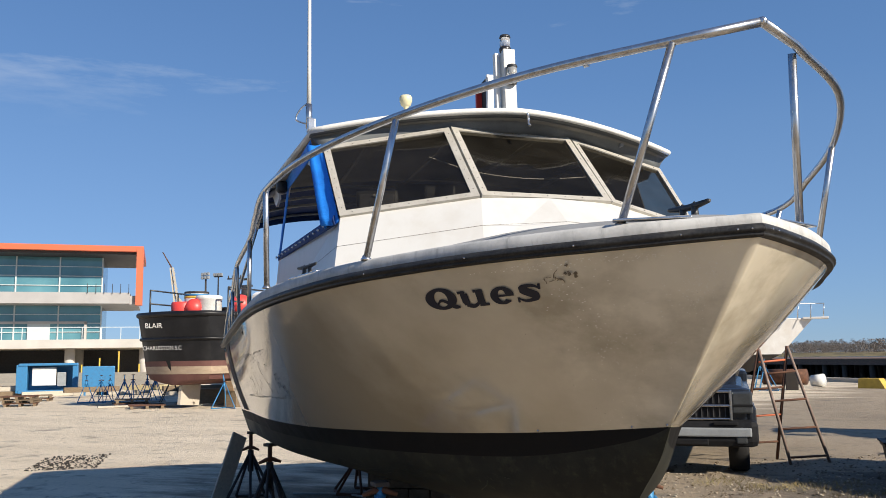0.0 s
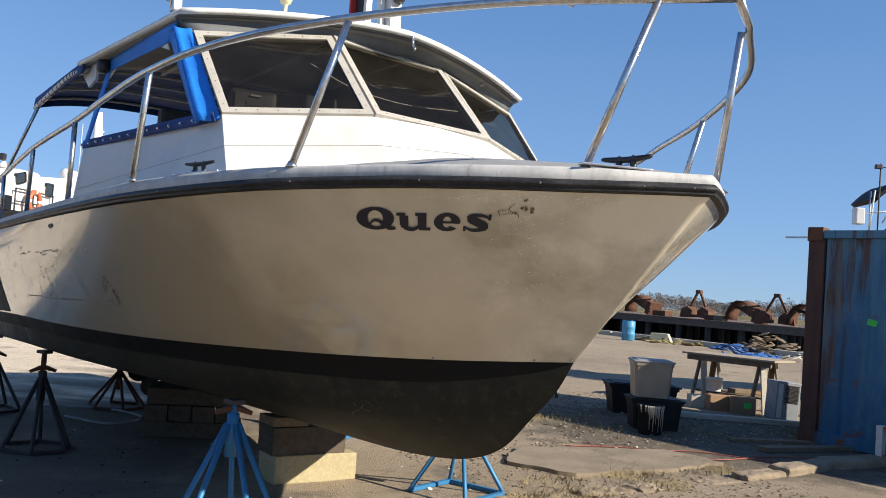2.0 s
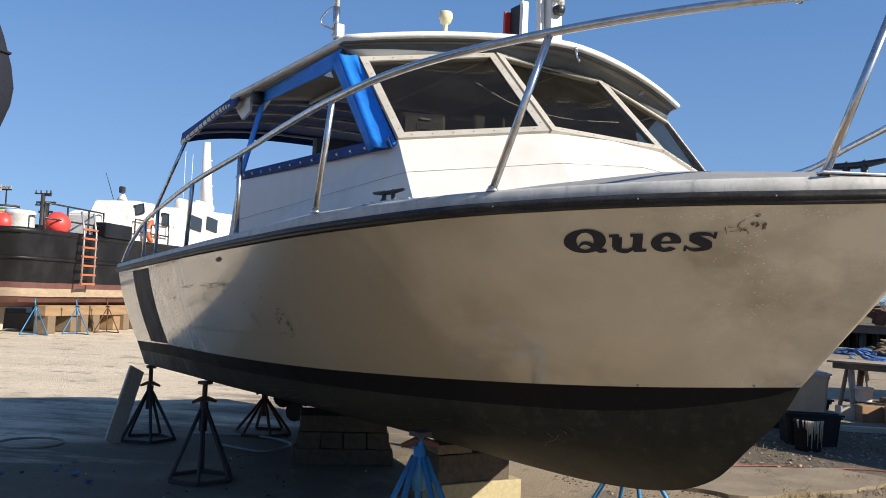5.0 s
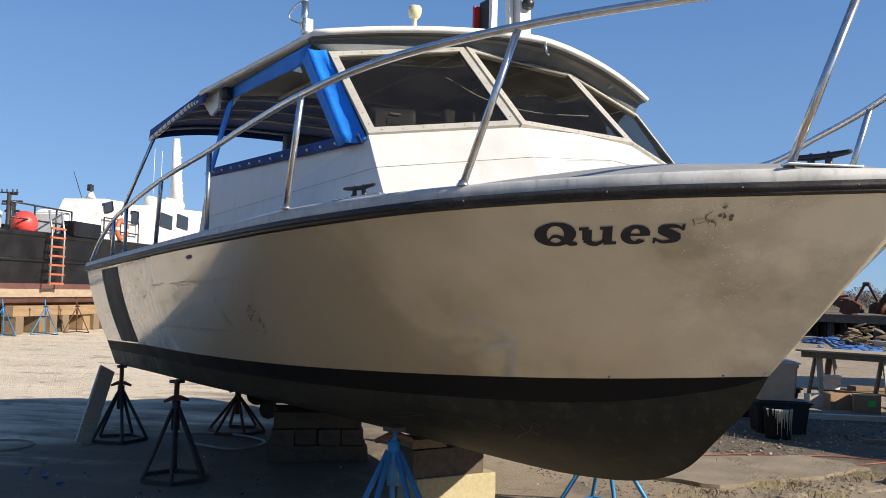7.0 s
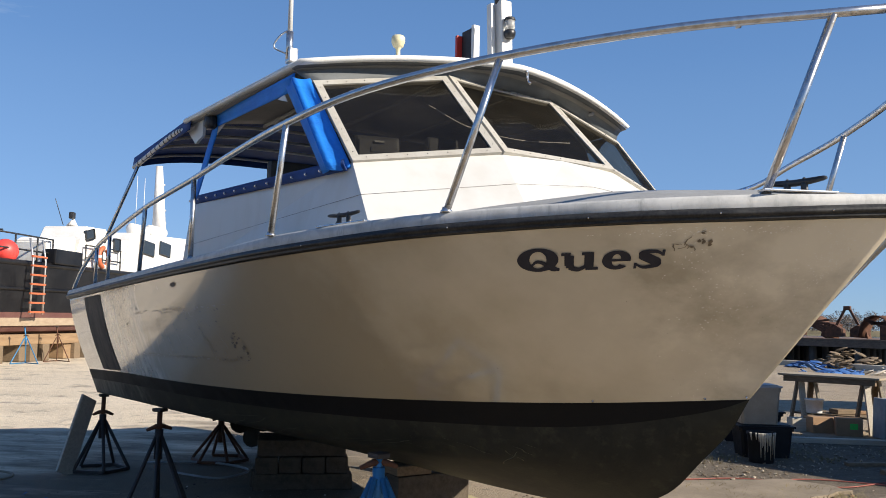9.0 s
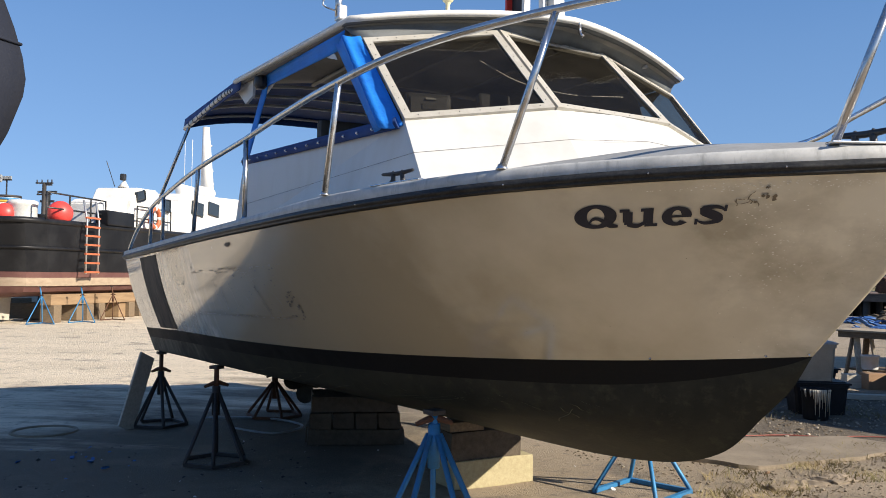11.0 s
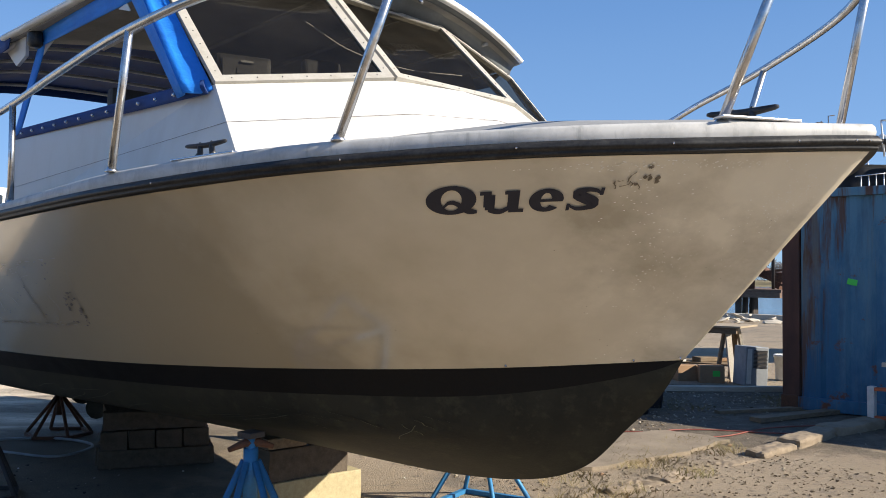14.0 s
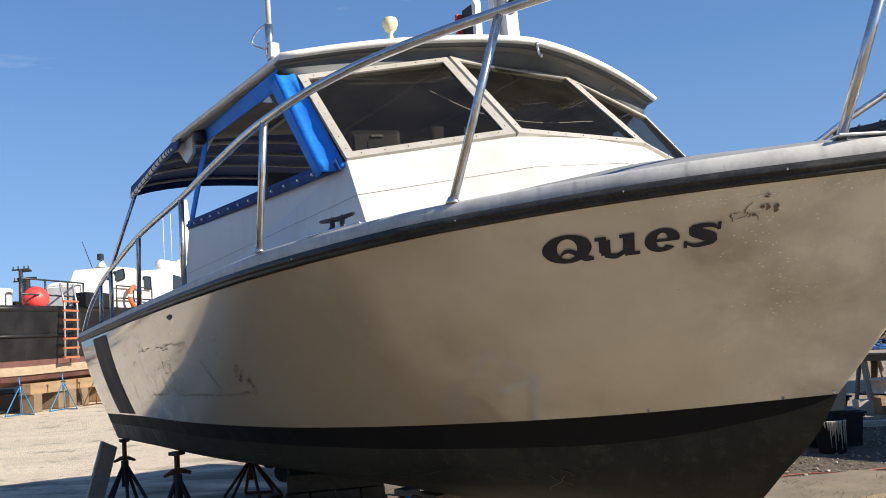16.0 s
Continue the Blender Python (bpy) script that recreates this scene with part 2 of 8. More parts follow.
col = n.mix(n.ramp(streak, (0.55, 0.0), (0.75, 0.7)), col, (0.18, 0.18, 0.17))
n.bump(mid, 0.2, 0.004)
CAP = n.set(col, 0.6)
RUBBER = worn("black_rubber", (0.010, 0.010, 0.011), (0.075, 0.073, 0.068), 9, 0.45, spread=(0.48, 0.85), stretch=(1, 1, 3))
RUBBER.node_tree.nodes["Principled BSDF"].inputs["Specular IOR Level"].default_value = 0.3
BOOT = worn("black_boot_stripe", (0.003, 0.003, 0.0035), (0.007, 0.007, 0.007), 3, 0.6)
BOOT.node_tree.nodes["Principled BSDF"].inputs["Specular IOR Level"].default_value = 0.2
n = Nodes("antifouling")
big, mid, fine = n.noise(1.6, 6, 0.7), n.noise(9.0, 6, 0.7), n.noise(70.0, 3)
col = n.mix(n.ramp(big, (0.4, 0.0), (0.7, 1.0)), (0.014, 0.015, 0.012), (0.036, 0.036, 0.024))
col = n.mix(n.ramp(mid, (0.54, 0.0), (0.70, 0.7)), col, (0.050, 0.050, 0.030))
# paint rubbed thin and grey below the stern
aft, thin = n.t.nodes.new("ShaderNodeVectorMath"), n.t.nodes.new("ShaderNodeMath")
aft.operation, thin.operation = "DOT_PRODUCT", "MULTIPLY_ADD"
aft.inputs[1].default_value = (-0.085, 0, 0)
n.link(n.co.outputs["Object"], aft.inputs[0])
n.link(aft.outputs["Value"], thin.inputs[2])
n.link(n.noise(2.6, 7, 0.7), thin.inputs[0])
thin.inputs[1].default_value = 0.5
col = n.mix(n.ramp(thin.outputs[0], (0.57, 0.0), (0.66, 0.85)), col, n.mix(n.ramp(n.noise(14.0, 5, 0.7, (1, 1, 0.3)), (0.4, 0.0), (0.65, 1.0)), (0.055, 0.056, 0.046), (0.16, 0.155, 0.125)))
n.bump(fine, 0.25, 0.004)
BOTTOM = n.set(col, 0.62, Specular_IOR_Level=0.25)
n = Nodes("stainless_tube")
n.bump(n.noise(90.0, 3), 0.04, 0.002)
STEEL = n.set(n.mix(n.ramp(n.noise(25.0, 4), (0.45, 0.0), (0.75, 0.7)), (0.62, 0.62, 0.62), (0.36, 0.34, 0.31)), 0.26, 0.95)
BLACKMETAL = worn("black_metal", (0.02, 0.02, 0.022), (0.06, 0.06, 0.06), 20, 0.4, 0.3)
FRAME = worn("weathered_window_frame", (0.44, 0.42, 0.37), (0.32, 0.29, 0.24), 12, 0.55, spread=(0.4, 0.75))
n = Nodes("tinted_glass")
clear, shine, both = (n.t.nodes.new(k) for k in ("ShaderNodeBsdfTransparent", "ShaderNodeBsdfGlossy", "ShaderNodeMixShader"))
n.link(n.mix(n.ramp(n.noise(7.0, 6, 0.7), (0.35, 0.0), (0.75, 1.0)), (0.50, 0.49, 0.46), (0.42, 0.41, 0.385)), clear.inputs["Color"])
shine.inputs["Roughness"].default_value = 0.03
both.inputs[0].default_value = 0.035
n.link(clear.outputs[0], both.inputs[1])
n.link(shine.outputs[0], both.inputs[2])
dust, film = n.t.nodes.new("ShaderNodeBsdfDiffuse"), n.t.nodes.new("ShaderNodeMixShader")
dust.inputs["Color"].default_value = (0.60, 0.54, 0.45, 1)
n.link(n.ramp(n.noise(3.0, 6, 0.7, (1, 1, 2.5)), (0.3, 0.004), (0.75, 0.015)), film.inputs[0])
n.link(both.outputs[0], film.inputs[1])
n.link(dust.outputs[0], film.inputs[2])
n.link(film.outputs[0], n.t.nodes["Material Output"].inputs[0])
GLASS = n.m
n = Nodes("blue_canvas")
fold = n.noise(5.0, 4, 0.6)
n.bump(n.noise(9.0, 5, 0.65, (1, 1, 2.5)), 0.45, 0.02)
CANVAS = n.set(n.mix(n.ramp(fold, (0.3, 0.0), (0.75, 1.0)), (0.012, 0.25, 0.82), (0.012, 0.16, 0.62)), 0.7)
n = Nodes("navy_canopy")
NAVY = n.set(n.mix(n.ramp(n.noise(4.0, 4), (0.3, 0.0), (0.7, 1.0)), (0.010, 0.055, 0.22), (0.012, 0.035, 0.13)), 0.8)
LETTER = worn("navy_vinyl", (0.005, 0.007, 0.020), (0.010, 0.013, 0.030), 20, 0.5)
SCRAPE = worn("bare_scraped_strip", (0.15, 0.115, 0.078), (0.045, 0.037, 0.028), 9, 0.9, stretch=(1, 1, 0.3))
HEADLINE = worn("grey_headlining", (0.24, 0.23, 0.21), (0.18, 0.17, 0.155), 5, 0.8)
GREYDARK = worn("dark_grey_casing", (0.020, 0.020, 0.020), (0.012, 0.012, 0.012), 12, 0.6)
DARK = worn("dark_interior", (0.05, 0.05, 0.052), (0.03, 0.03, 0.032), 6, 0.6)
GREY = worn("grey_moulding", (0.35, 0.35, 0.34), (0.24, 0.24, 0.23), 6, 0.6)
ROOFPAINT = worn("painted_roof", (0.78, 0.77, 0.73), (0.56, 0.54, 0.49), 5, 0.5, spread=(0.45, 0.8))
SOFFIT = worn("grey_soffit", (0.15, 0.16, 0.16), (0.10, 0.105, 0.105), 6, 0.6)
RED = worn("red_paint", (0.50, 0.03, 0.02), (0.34, 0.03, 0.02), 8, 0.5)
YELLOWED = worn("yellowed_plastic", (0.72, 0.66, 0.42), (0.60, 0.54, 0.34), 10, 0.45)
n = Nodes("lamp_lens")
LENS = n.set((0.8, 0.8, 0.78), 0.1, 0.0, Transmission_Weight=0.7)
BRONZE = worn("fouled_bronze", (0.05, 0.045, 0.03), (0.02, 0.02, 0.018), 10, 0.6, 0.4)

# ---- the yard's materials ----
n = Nodes("yard_ground")
big, mid, fine, peb = n.noise(0.12, 6, 0.6), n.noise(1.1, 6, 0.65), n.noise(18.0, 5, 0.7), n.noise(110.0, 3)
streak = n.noise(0.5, 6, 0.7, (0.35, 1.3, 1))
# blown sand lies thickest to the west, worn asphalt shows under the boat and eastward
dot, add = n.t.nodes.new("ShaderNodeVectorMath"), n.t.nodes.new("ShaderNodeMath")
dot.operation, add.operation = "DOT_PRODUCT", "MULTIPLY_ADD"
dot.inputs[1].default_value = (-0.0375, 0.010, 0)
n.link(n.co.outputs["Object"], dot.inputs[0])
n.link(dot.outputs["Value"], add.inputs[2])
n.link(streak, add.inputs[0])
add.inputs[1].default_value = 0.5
# sand starts about where the boat's shade ends, keeping the shaded ground dark
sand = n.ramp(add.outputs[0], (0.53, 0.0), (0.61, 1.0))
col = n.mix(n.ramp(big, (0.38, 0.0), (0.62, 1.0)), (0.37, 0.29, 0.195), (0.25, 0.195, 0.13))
# tarmac under the western stands, dirt and dust over it by the kerb
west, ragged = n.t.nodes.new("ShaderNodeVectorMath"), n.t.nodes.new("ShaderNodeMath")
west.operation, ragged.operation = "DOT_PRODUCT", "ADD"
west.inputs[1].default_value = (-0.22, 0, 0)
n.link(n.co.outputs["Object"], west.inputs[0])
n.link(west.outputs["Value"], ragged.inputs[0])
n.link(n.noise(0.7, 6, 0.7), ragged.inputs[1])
# the tarmac colour is darkened to deepen the boat's shade
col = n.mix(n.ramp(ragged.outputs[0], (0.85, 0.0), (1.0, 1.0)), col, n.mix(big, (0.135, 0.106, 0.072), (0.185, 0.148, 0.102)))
col = n.mix(n.ramp(mid, (0.48, 0.0), (0.74, 0.55)), col, (0.32, 0.262, 0.185))
col = n.mix(sand, col, n.mix(n.ramp(streak, (0.35, 0.0), (0.7, 1.0)), (0.62, 0.515, 0.37), (0.78, 0.66, 0.49)))
col = n.mix(n.ramp(fine, (0.55, 0.0), (0.75, 0.5)), col, (0.13, 0.12, 0.10))
col = n.mix(n.ramp(mid, (0.32, 0.75), (0.44, 0.0)), col, (0.13, 0.11, 0.085))
col = n.mix(n.ramp(peb, (0.61, 0.0), (0.68, 0.8)), col, (0.50, 0.45, 0.36))
col = n.mix(n.ramp(n.noise(55.0, 4, 0.7), (0.58, 0.0), (0.66, 0.55)), col, (0.085, 0.075, 0.062))
col = n.mix(n.ramp(n.noise(4.5, 6, 0.75), (0.56, 0.0), (0.68, 0.7)), col, (0.105, 0.086, 0.062))
# bare soil between the kerb and the container, darkened to deepen the shade there
shade_soil_at, shade_soil_edge = n.t.nodes.new("ShaderNodeVectorMath"), n.t.nodes.new("ShaderNodeMath")
shade_soil_at.operation, shade_soil_edge.operation = "DISTANCE", "MULTIPLY_ADD"
shade_soil_at.inputs[1].default_value = (2.9, 11.3, 0)
n.link(n.co.outputs["Object"], shade_soil_at.inputs[0])
n.link(n.noise(1.6, 6, 0.7), shade_soil_edge.inputs[0])
shade_soil_edge.inputs[1].default_value = -3.2
n.link(shade_soil_at.outputs["Value"], shade_soil_edge.inputs[2])
near_shade_soil = n.t.nodes.new("ShaderNodeMath")
near_shade_soil.operation, near_shade_soil.inputs[1].default_value = "MULTIPLY", 0.2
n.link(shade_soil_edge.outputs[0], near_shade_soil.inputs[0])
shaded_earth = n.mix(n.ramp(n.noise(6.0, 6, 0.75), (0.35, 0.0), (0.65, 1.0)), (0.075, 0.058, 0.038), (0.165, 0.132, 0.092))
shaded_earth = n.mix(n.ramp(peb, (0.60, 0.0), (0.66, 0.7)), shaded_earth, (0.36, 0.31, 0.24))
col = n.mix(n.ramp(near_shade_soil.outputs[0], (0.12, 1.0), (0.24, 0.0)), col, shaded_earth)
n.bump(n.mix(0.5, fine, peb), 1.0, 0.03)
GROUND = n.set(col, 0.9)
CONCRETE = worn("old_concrete", (0.30, 0.235, 0.16), (0.16, 0.125, 0.085), 2.5, 0.85, bump=0.4)
BLUESTEEL = worn("blue_painted_steel", (0.03, 0.20, 0.42), (0.05, 0.12, 0.20), 9, 0.5, 0.2, spread=(0.5, 0.8))
DARKSTEEL = worn("dark_steel", (0.035, 0.037, 0.04), (0.06, 0.045, 0.035), 9, 0.6, 0.3)
RUSTDECK = worn("rusty_deck_edge", (0.20, 0.12, 0.075), (0.09, 0.06, 0.045), 3, 0.85, stretch=(1, 1, 3))
OLIVE = worn("faded_olive_paint", (0.14, 0.115, 0.05), (0.10, 0.05, 0.028), 4, 0.75)
PILEWOOD = worn("weathered_pile", (0.085, 0.068, 0.055), (0.035, 0.03, 0.026), 3, 0.9, stretch=(1, 1, 0.3), bump=0.4)
RUSTSTEEL = worn("rusty_steel", (0.16, 0.065, 0.03), (0.05, 0.03, 0.022), 5, 0.8, 0.2)
TIMBER = worn("old_timber", (0.24, 0.17, 0.10), (0.10, 0.075, 0.05), 7, 0.8, stretch=(1, 6, 6), bump=0.4)
CRIBWOOD = worn("dirty_cribbing_wood", (0.115, 0.088, 0.060), (0.060, 0.046, 0.033), 5, 0.85, stretch=(1, 4, 4), bump=0.4)
DARKTIMBER = worn("creosoted_timber", (0.022, 0.018, 0.015), (0.045, 0.036, 0.028), 5, 0.85, bump=0.4)
NEWTIMBER = worn("treated_timber", (0.44, 0.38, 0.22), (0.33, 0.27, 0.15), 6, 0.8, stretch=(1, 5, 5), bump=0.3)
PALEWOOD = worn("pale_weathered_board", (0.52, 0.47, 0.38), (0.36, 0.32, 0.26), 5, 0.8, stretch=(1, 8, 8))
CARD = worn("cardboard", (0.36, 0.22, 0.12), (0.26, 0.16, 0.09), 6, 0.85)
GREEN = worn("green_sticker", (0.05, 0.62, 0.08), (0.05, 0.5, 0.07), 6, 0.5)
BLACKPLASTIC = worn("black_plastic", (0.008, 0.008, 0.009), (0.018, 0.018, 0.019), 12, 0.55)
BLACKPLASTIC.node_tree.nodes["Principled BSDF"].inputs["Specular IOR Level"].default_value = 0.2
TANPLASTIC = worn("smoky_clear_plastic", (0.30, 0.26, 0.20), (0.22, 0.18, 0.13), 5, 0.35)
GREYPLASTIC = worn("grey_plastic", (0.30, 0.32, 0.33), (0.20, 0.21, 0.22), 6, 0.5)
WHITEPLASTIC = worn("white_plastic", (0.75, 0.75, 0.72), (0.55, 0.54, 0.50), 8, 0.45)
YELLOW = worn("yellow_paint", (0.62, 0.42, 0.06), (0.45, 0.30, 0.05), 6, 0.6)
BLUEDRUM = worn("blue_drum_plastic", (0.06, 0.30, 0.50), (0.05, 0.20, 0.34), 5, 0.5)
ALU = worn("dull_aluminium", (0.58, 0.58, 0.57), (0.40, 0.40, 0.39), 12, 0.4, 0.7)
ORANGE = worn("orange_fibreglass", (0.55, 0.14, 0.05), (0.38, 0.10, 0.05), 10, 0.55)
n = Nodes("container_paint")
big, mid, streak = n.noise(0.8, 6, 0.6), n.noise(3.2, 7, 0.7), n.noise(5.0, 6, 0.7, (1, 1, 0.12))
col = n.mix(n.ramp(big, (0.35, 0.0), (0.7, 1.0)), (0.012, 0.098, 0.195), (0.022, 0.132, 0.24))
sep, rise = n.t.nodes.new("ShaderNodeSeparateXYZ"), n.t.nodes.new("ShaderNodeMath")
rise.operation, rise.inputs[1].default_value = "MULTIPLY_ADD", 0.18
n.link(n.co.outputs["Object"], sep.inputs[0])
n.link(sep.outputs["Z"], rise.inputs[0])
n.link(n.noise(2.4, 6, 0.7, (1, 1, 0.3)), rise.inputs[2])
# sun-bleached, chalky upper half
col = n.mix(n.ramp(rise.outputs[0], (0.66, 0.0), (0.86, 0.8)), col, (0.085, 0.205, 0.29))
col = n.mix(n.ramp(streak, (0.52, 0.0), (0.72, 0.7)), col, (0.03, 0.07, 0.13))
runs = n.noise(4.0, 5, 0.65, (1.6, 1.6, 0.10))
col = n.mix(n.mix(1.0, n.ramp(runs, (0.52, 0.0), (0.58, 1.0)), n.ramp(rise.outputs[0], (0.66, 0.15), (0.90, 1.0)), "MULTIPLY"), col, (0.075, 0.032, 0.018))
patch = n.noise(1.3, 6, 0.7, (1, 1, 0.6))
col = n.mix(n.ramp(patch, (0.50, 0.0), (0.64, 0.35)), col, (0.12, 0.24, 0.33))
drips = n.noise(7.0, 5, 0.6, (1, 1, 0.09))
col = n.mix(n.ramp(drips, (0.60, 0.0), (0.66, 0.9)), col, (0.085, 0.038, 0.020))
col = n.mix(n.ramp(n.noise(9.0, 5, 0.7, (1, 1, 0.05)), (0.54, 0.0), (0.68, 0.5)), col, (0.16, 0.16, 0.13))
rust = n.ramp(mid, (0.60, 0.0), (0.66, 1.0))
col = n.mix(rust, col, (0.13, 0.05, 0.025))
n.bump(mid, 0.2, 0.01)
CONTAINER = n.set(col, 0.6)
WATERMAT = Nodes("river_water")
WATERMAT.bump(WATERMAT.noise(0.35, 6, 0.6), 0.35, 0.25)
WATERMAT = WATERMAT.set((0.07, 0.12, 0.17), 0.12)
GRASS = worn("dry_grass", (0.30, 0.215, 0.10), (0.11, 0.115, 0.045), 4, 0.85)
ROCK = worn("rubble", (0.46, 0.39, 0.29), (0.26, 0.22, 0.16), 9, 0.9)
HOSE = worn("red_hose", (0.30, 0.075, 0.05), (0.20, 0.06, 0.045), 9, 0.6)
TARP = worn("blue_tarp", (0.05, 0.16, 0.42), (0.03, 0.08, 0.22), 5, 0.6)

# ---- the boat on stands, in its own axes: x ahead, y to port, z up ----
boat = thing("cabin_boat", "cream and white fibreglass cabin boat with black bottom propped on stands", "boat", AT_BOAT)
# stations from the stem aft: sheer, waterline, chine (x, half width, height), keel (x, height)
STATIONS = [
    ((2.02, 0.00, 1.992), (1.31, 0.00, 1.247), (1.31, 0.00, 1.247), (1.31, 1.247)),
    ((1.93, 0.155, 1.985), (1.21, 0.055, 1.237), (1.205, 0.035, 1.150), (1.20, 1.090)),
    ((1.73, 0.45, 1.969), (1.06, 0.15, 1.222), (1.05, 0.09, 1.060), (1.04, 0.940)),
    ((1.40, 0.80, 1.957), (0.80, 0.33, 1.198), (0.81, 0.21, 0.950), (0.82, 0.750)),
    ((1.00, 1.09, 1.943), (0.50, 0.53, 1.177), (0.50, 0.38, 0.880), (0.50, 0.636)),
    ((0.50, 1.39, 1.916), (0.10, 0.775, 1.157), (0.05, 0.60, 0.855), (0.00, 0.570)),
    ((-0.30, 1.64, 1.873), (-0.50, 1.07, 1.135), (-0.55, 0.90, 0.850), (-0.60, 0.538)),
    ((-1.20, 1.73, 1.843), (-1.30, 1.32, 1.112), (-1.35, 1.13, 0.845), (-1.40, 0.515)),
    ((-2.50, 1.76, 1.815), (-2.55, 1.49, 1.085), (-2.55, 1.34, 0.830), (-2.60, 0.490)),
    ((-4.20, 1.79, 1.768), (-4.20, 1.565, 1.055), (-4.20, 1.45, 0.800), (-4.20, 0.460)),
    ((-5.90, 1.81, 1.722), (-5.80, 1.595, 1.000), (-5.75, 1.51, 0.755), (-5.70, 0.440)),
]
DECK = [2.085, 2.080, 2.074, 2.060, 2.046, 2.022, 1.984, 1.938, 1.906, 1.862, 1.818]   # top of the cap at each station
NS = 60
SHEER = spline([s[0] for s in STATIONS], NS)
WATER = spline([s[1] for s in STATIONS], NS)
CHINE = spline([s[2] for s in STATIONS], NS)
KEEL = spline([(s[3][0], 0, s[3][1]) for s in STATIONS], NS)
DECKZ = [p.x for p in spline([(d, 0, 0) for d in DECK], NS)]


def along(line, s):
    x = min(max(s, 0.0), 1.0) * NS
    k = min(int(x), NS - 1)
    return line[k].lerp(line[k + 1], x - k)


def topside(s, t, side=-1, out=0.0):
    """A point of the hull's side: s from stem to stern, t from waterline to sheer; out: metres off the skin."""
    w, h = along(WATER, s), along(SHEER, s)
    p = w.lerp(h, t)
    swell = 0.05 * min(s / 0.4, 1.0) * t * (1 - t) * 2
    p.y += swell
    if out:
        e = 0.01
        a, b = topside(min(s + e, 1), t, 1) - topside(max(s - e, 0), t, 1), topside(s, min(t + e, 1), 1) - topside(s, max(t - e, 0), 1)
        p = p + b.cross(a).normalized() * out * (1 if b.cross(a).y >= 0 else -1)
    return Vector((p.x, side * p.y, p.z))


def bottom_line(i):
    """The section below the waterline at station i of NS, from waterline to keel."""
    w, c, k = WATER[i], CHINE[i], KEEL[i]
    s = i / NS
    hard = min(max((s - 0.35) / 0.4, 0.0), 1.0)
    soft = spline([w, c, k], 20)
    stiff = [w.lerp(c, j / 10) for j in range(10)] + [c.lerp(k, j / 10) for j in range(11)]
    return [a.lerp(b, hard) for a, b in zip(soft, stiff)]


def mirrored(rows_of, bm, creased=True):
    for side in (-1, 1):
        rows = [[Vector((p[0], side * p[1], p[2])) for p in row] for row in rows_of]
        sheet(bm, rows, flip=side > 0)
    bmesh.ops.remove_doubles(bm, verts=bm.verts[:], dist=0.0008)
    bmesh.ops.recalc_face_normals(bm, faces=bm.faces[:])
    for e in bm.edges:
        if creased and max(abs(v.co.y) for v in e.verts) < 0.002:
            e.smooth = False
    return bm


bm = mirrored([[topside(i / NS, j / 12, 1) for j in range(13)] for i in range(NS + 1)], bmesh.new(), False)
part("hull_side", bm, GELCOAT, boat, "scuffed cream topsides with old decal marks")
LINES = [bottom_line(i) for i in range(NS + 1)]
bm = mirrored([[l[j] for j in range(0, 5)] for l in LINES], bmesh.new())
part("boot_stripe", bm, BOOT, boat, "black painted band along the waterline")
bm = mirrored([l[4:] for l in LINES], bmesh.new())
part("hull_bottom", bm, BOTTOM, boat, "dull dark bottom paint with green stains")
# transom
bm = bmesh.new()
tr = [topside(1.0, j / 12, 1) for j in range(12, -1, -1)] + LINES[NS][1:]
face = [bm.verts.new((p.x, -p.y, p.z)) for p in tr] + [bm.verts.new(p) for p in tr[-2::-1]]
bm.faces.new(face)
part("transom", bm, GELCOAT, boat)


# cap, rub rail, deck
def edge_point(s, out, z):
    """A point beside the sheer, out metres outboard of it, at height z over the sheer."""
    h = along(SHEER, s)
    a, b = along(SHEER, max(s - 0.01, 0)), along(SHEER, min(s + 0.01, 1))
    d = (b - a)
    nrm = Vector((-d.y, d.x, 0)).normalized() if d.length else Vector((1, 0, 0))
    if nrm.y < 0:
        nrm = -nrm
    if s < 0.012:
        nrm = Vector((1, 0, 0)).lerp(nrm, s / 0.012).normalized()
    return Vector((h.x + nrm.x * out, max(h.y + nrm.y * out, 0), h.z + z))


def cap_height(s):
    x = s * NS
    k = min(int(x), NS - 1)
    return DECKZ[k] * (1 - x + k) + DECKZ[k + 1] * (x - k)


bm = bmesh.new()
rows = []
for i in range(NS + 1):
    s = i / NS
    z1 = cap_height(s) - along(SHEER, s).z
    rows.append([edge_point(s, o, z) for o, z in ((0.020, 0.046), (0.024, 0.062), (0.020, z1 - 0.014), (0.010, z1 - 0.003), (-0.01, z1), (-0.10, z1 + 0.006), (-0.16, z1 + 0.004), (-0.17, z1 - 0.03))])
mirrored(rows, bm)
part("gunwale_cap", bm, CAP, boat, "chalky grey white deck edge with dirt streaks")
bm = bmesh.new()
mirrored([[edge_point(i / NS, o, z) for o, z in ((-0.004, 0.002), (0.026, 0.003), (0.031, 0.010), (0.026, 0.016), (0.036, 0.020), (0.041, 0.026), (0.041, 0.033), (0.034, 0.042), (0.026, 0.050), (0.008, 0.053))] for i in range(NS + 1)], bm)
part("rub_rail", bm, RUBBER, boat, "black rubber rub rail, scuffed")
bm = bmesh.new()
for i in (1, 3, 8, 14, 20, 27, 34, 41):
    for side in (-1, 1):
        p = edge_point(i / NS, 0.041, 0.030)
        bmesh.ops.create_icosphere(bm, subdivisions=1, radius=0.0042, matrix=Matrix.Translation((p.x, side * p.y, p.z)))
tagged(part("rail_screw", bm, STEEL, boat), "dull screw heads along the rub rail", kind="stuff")


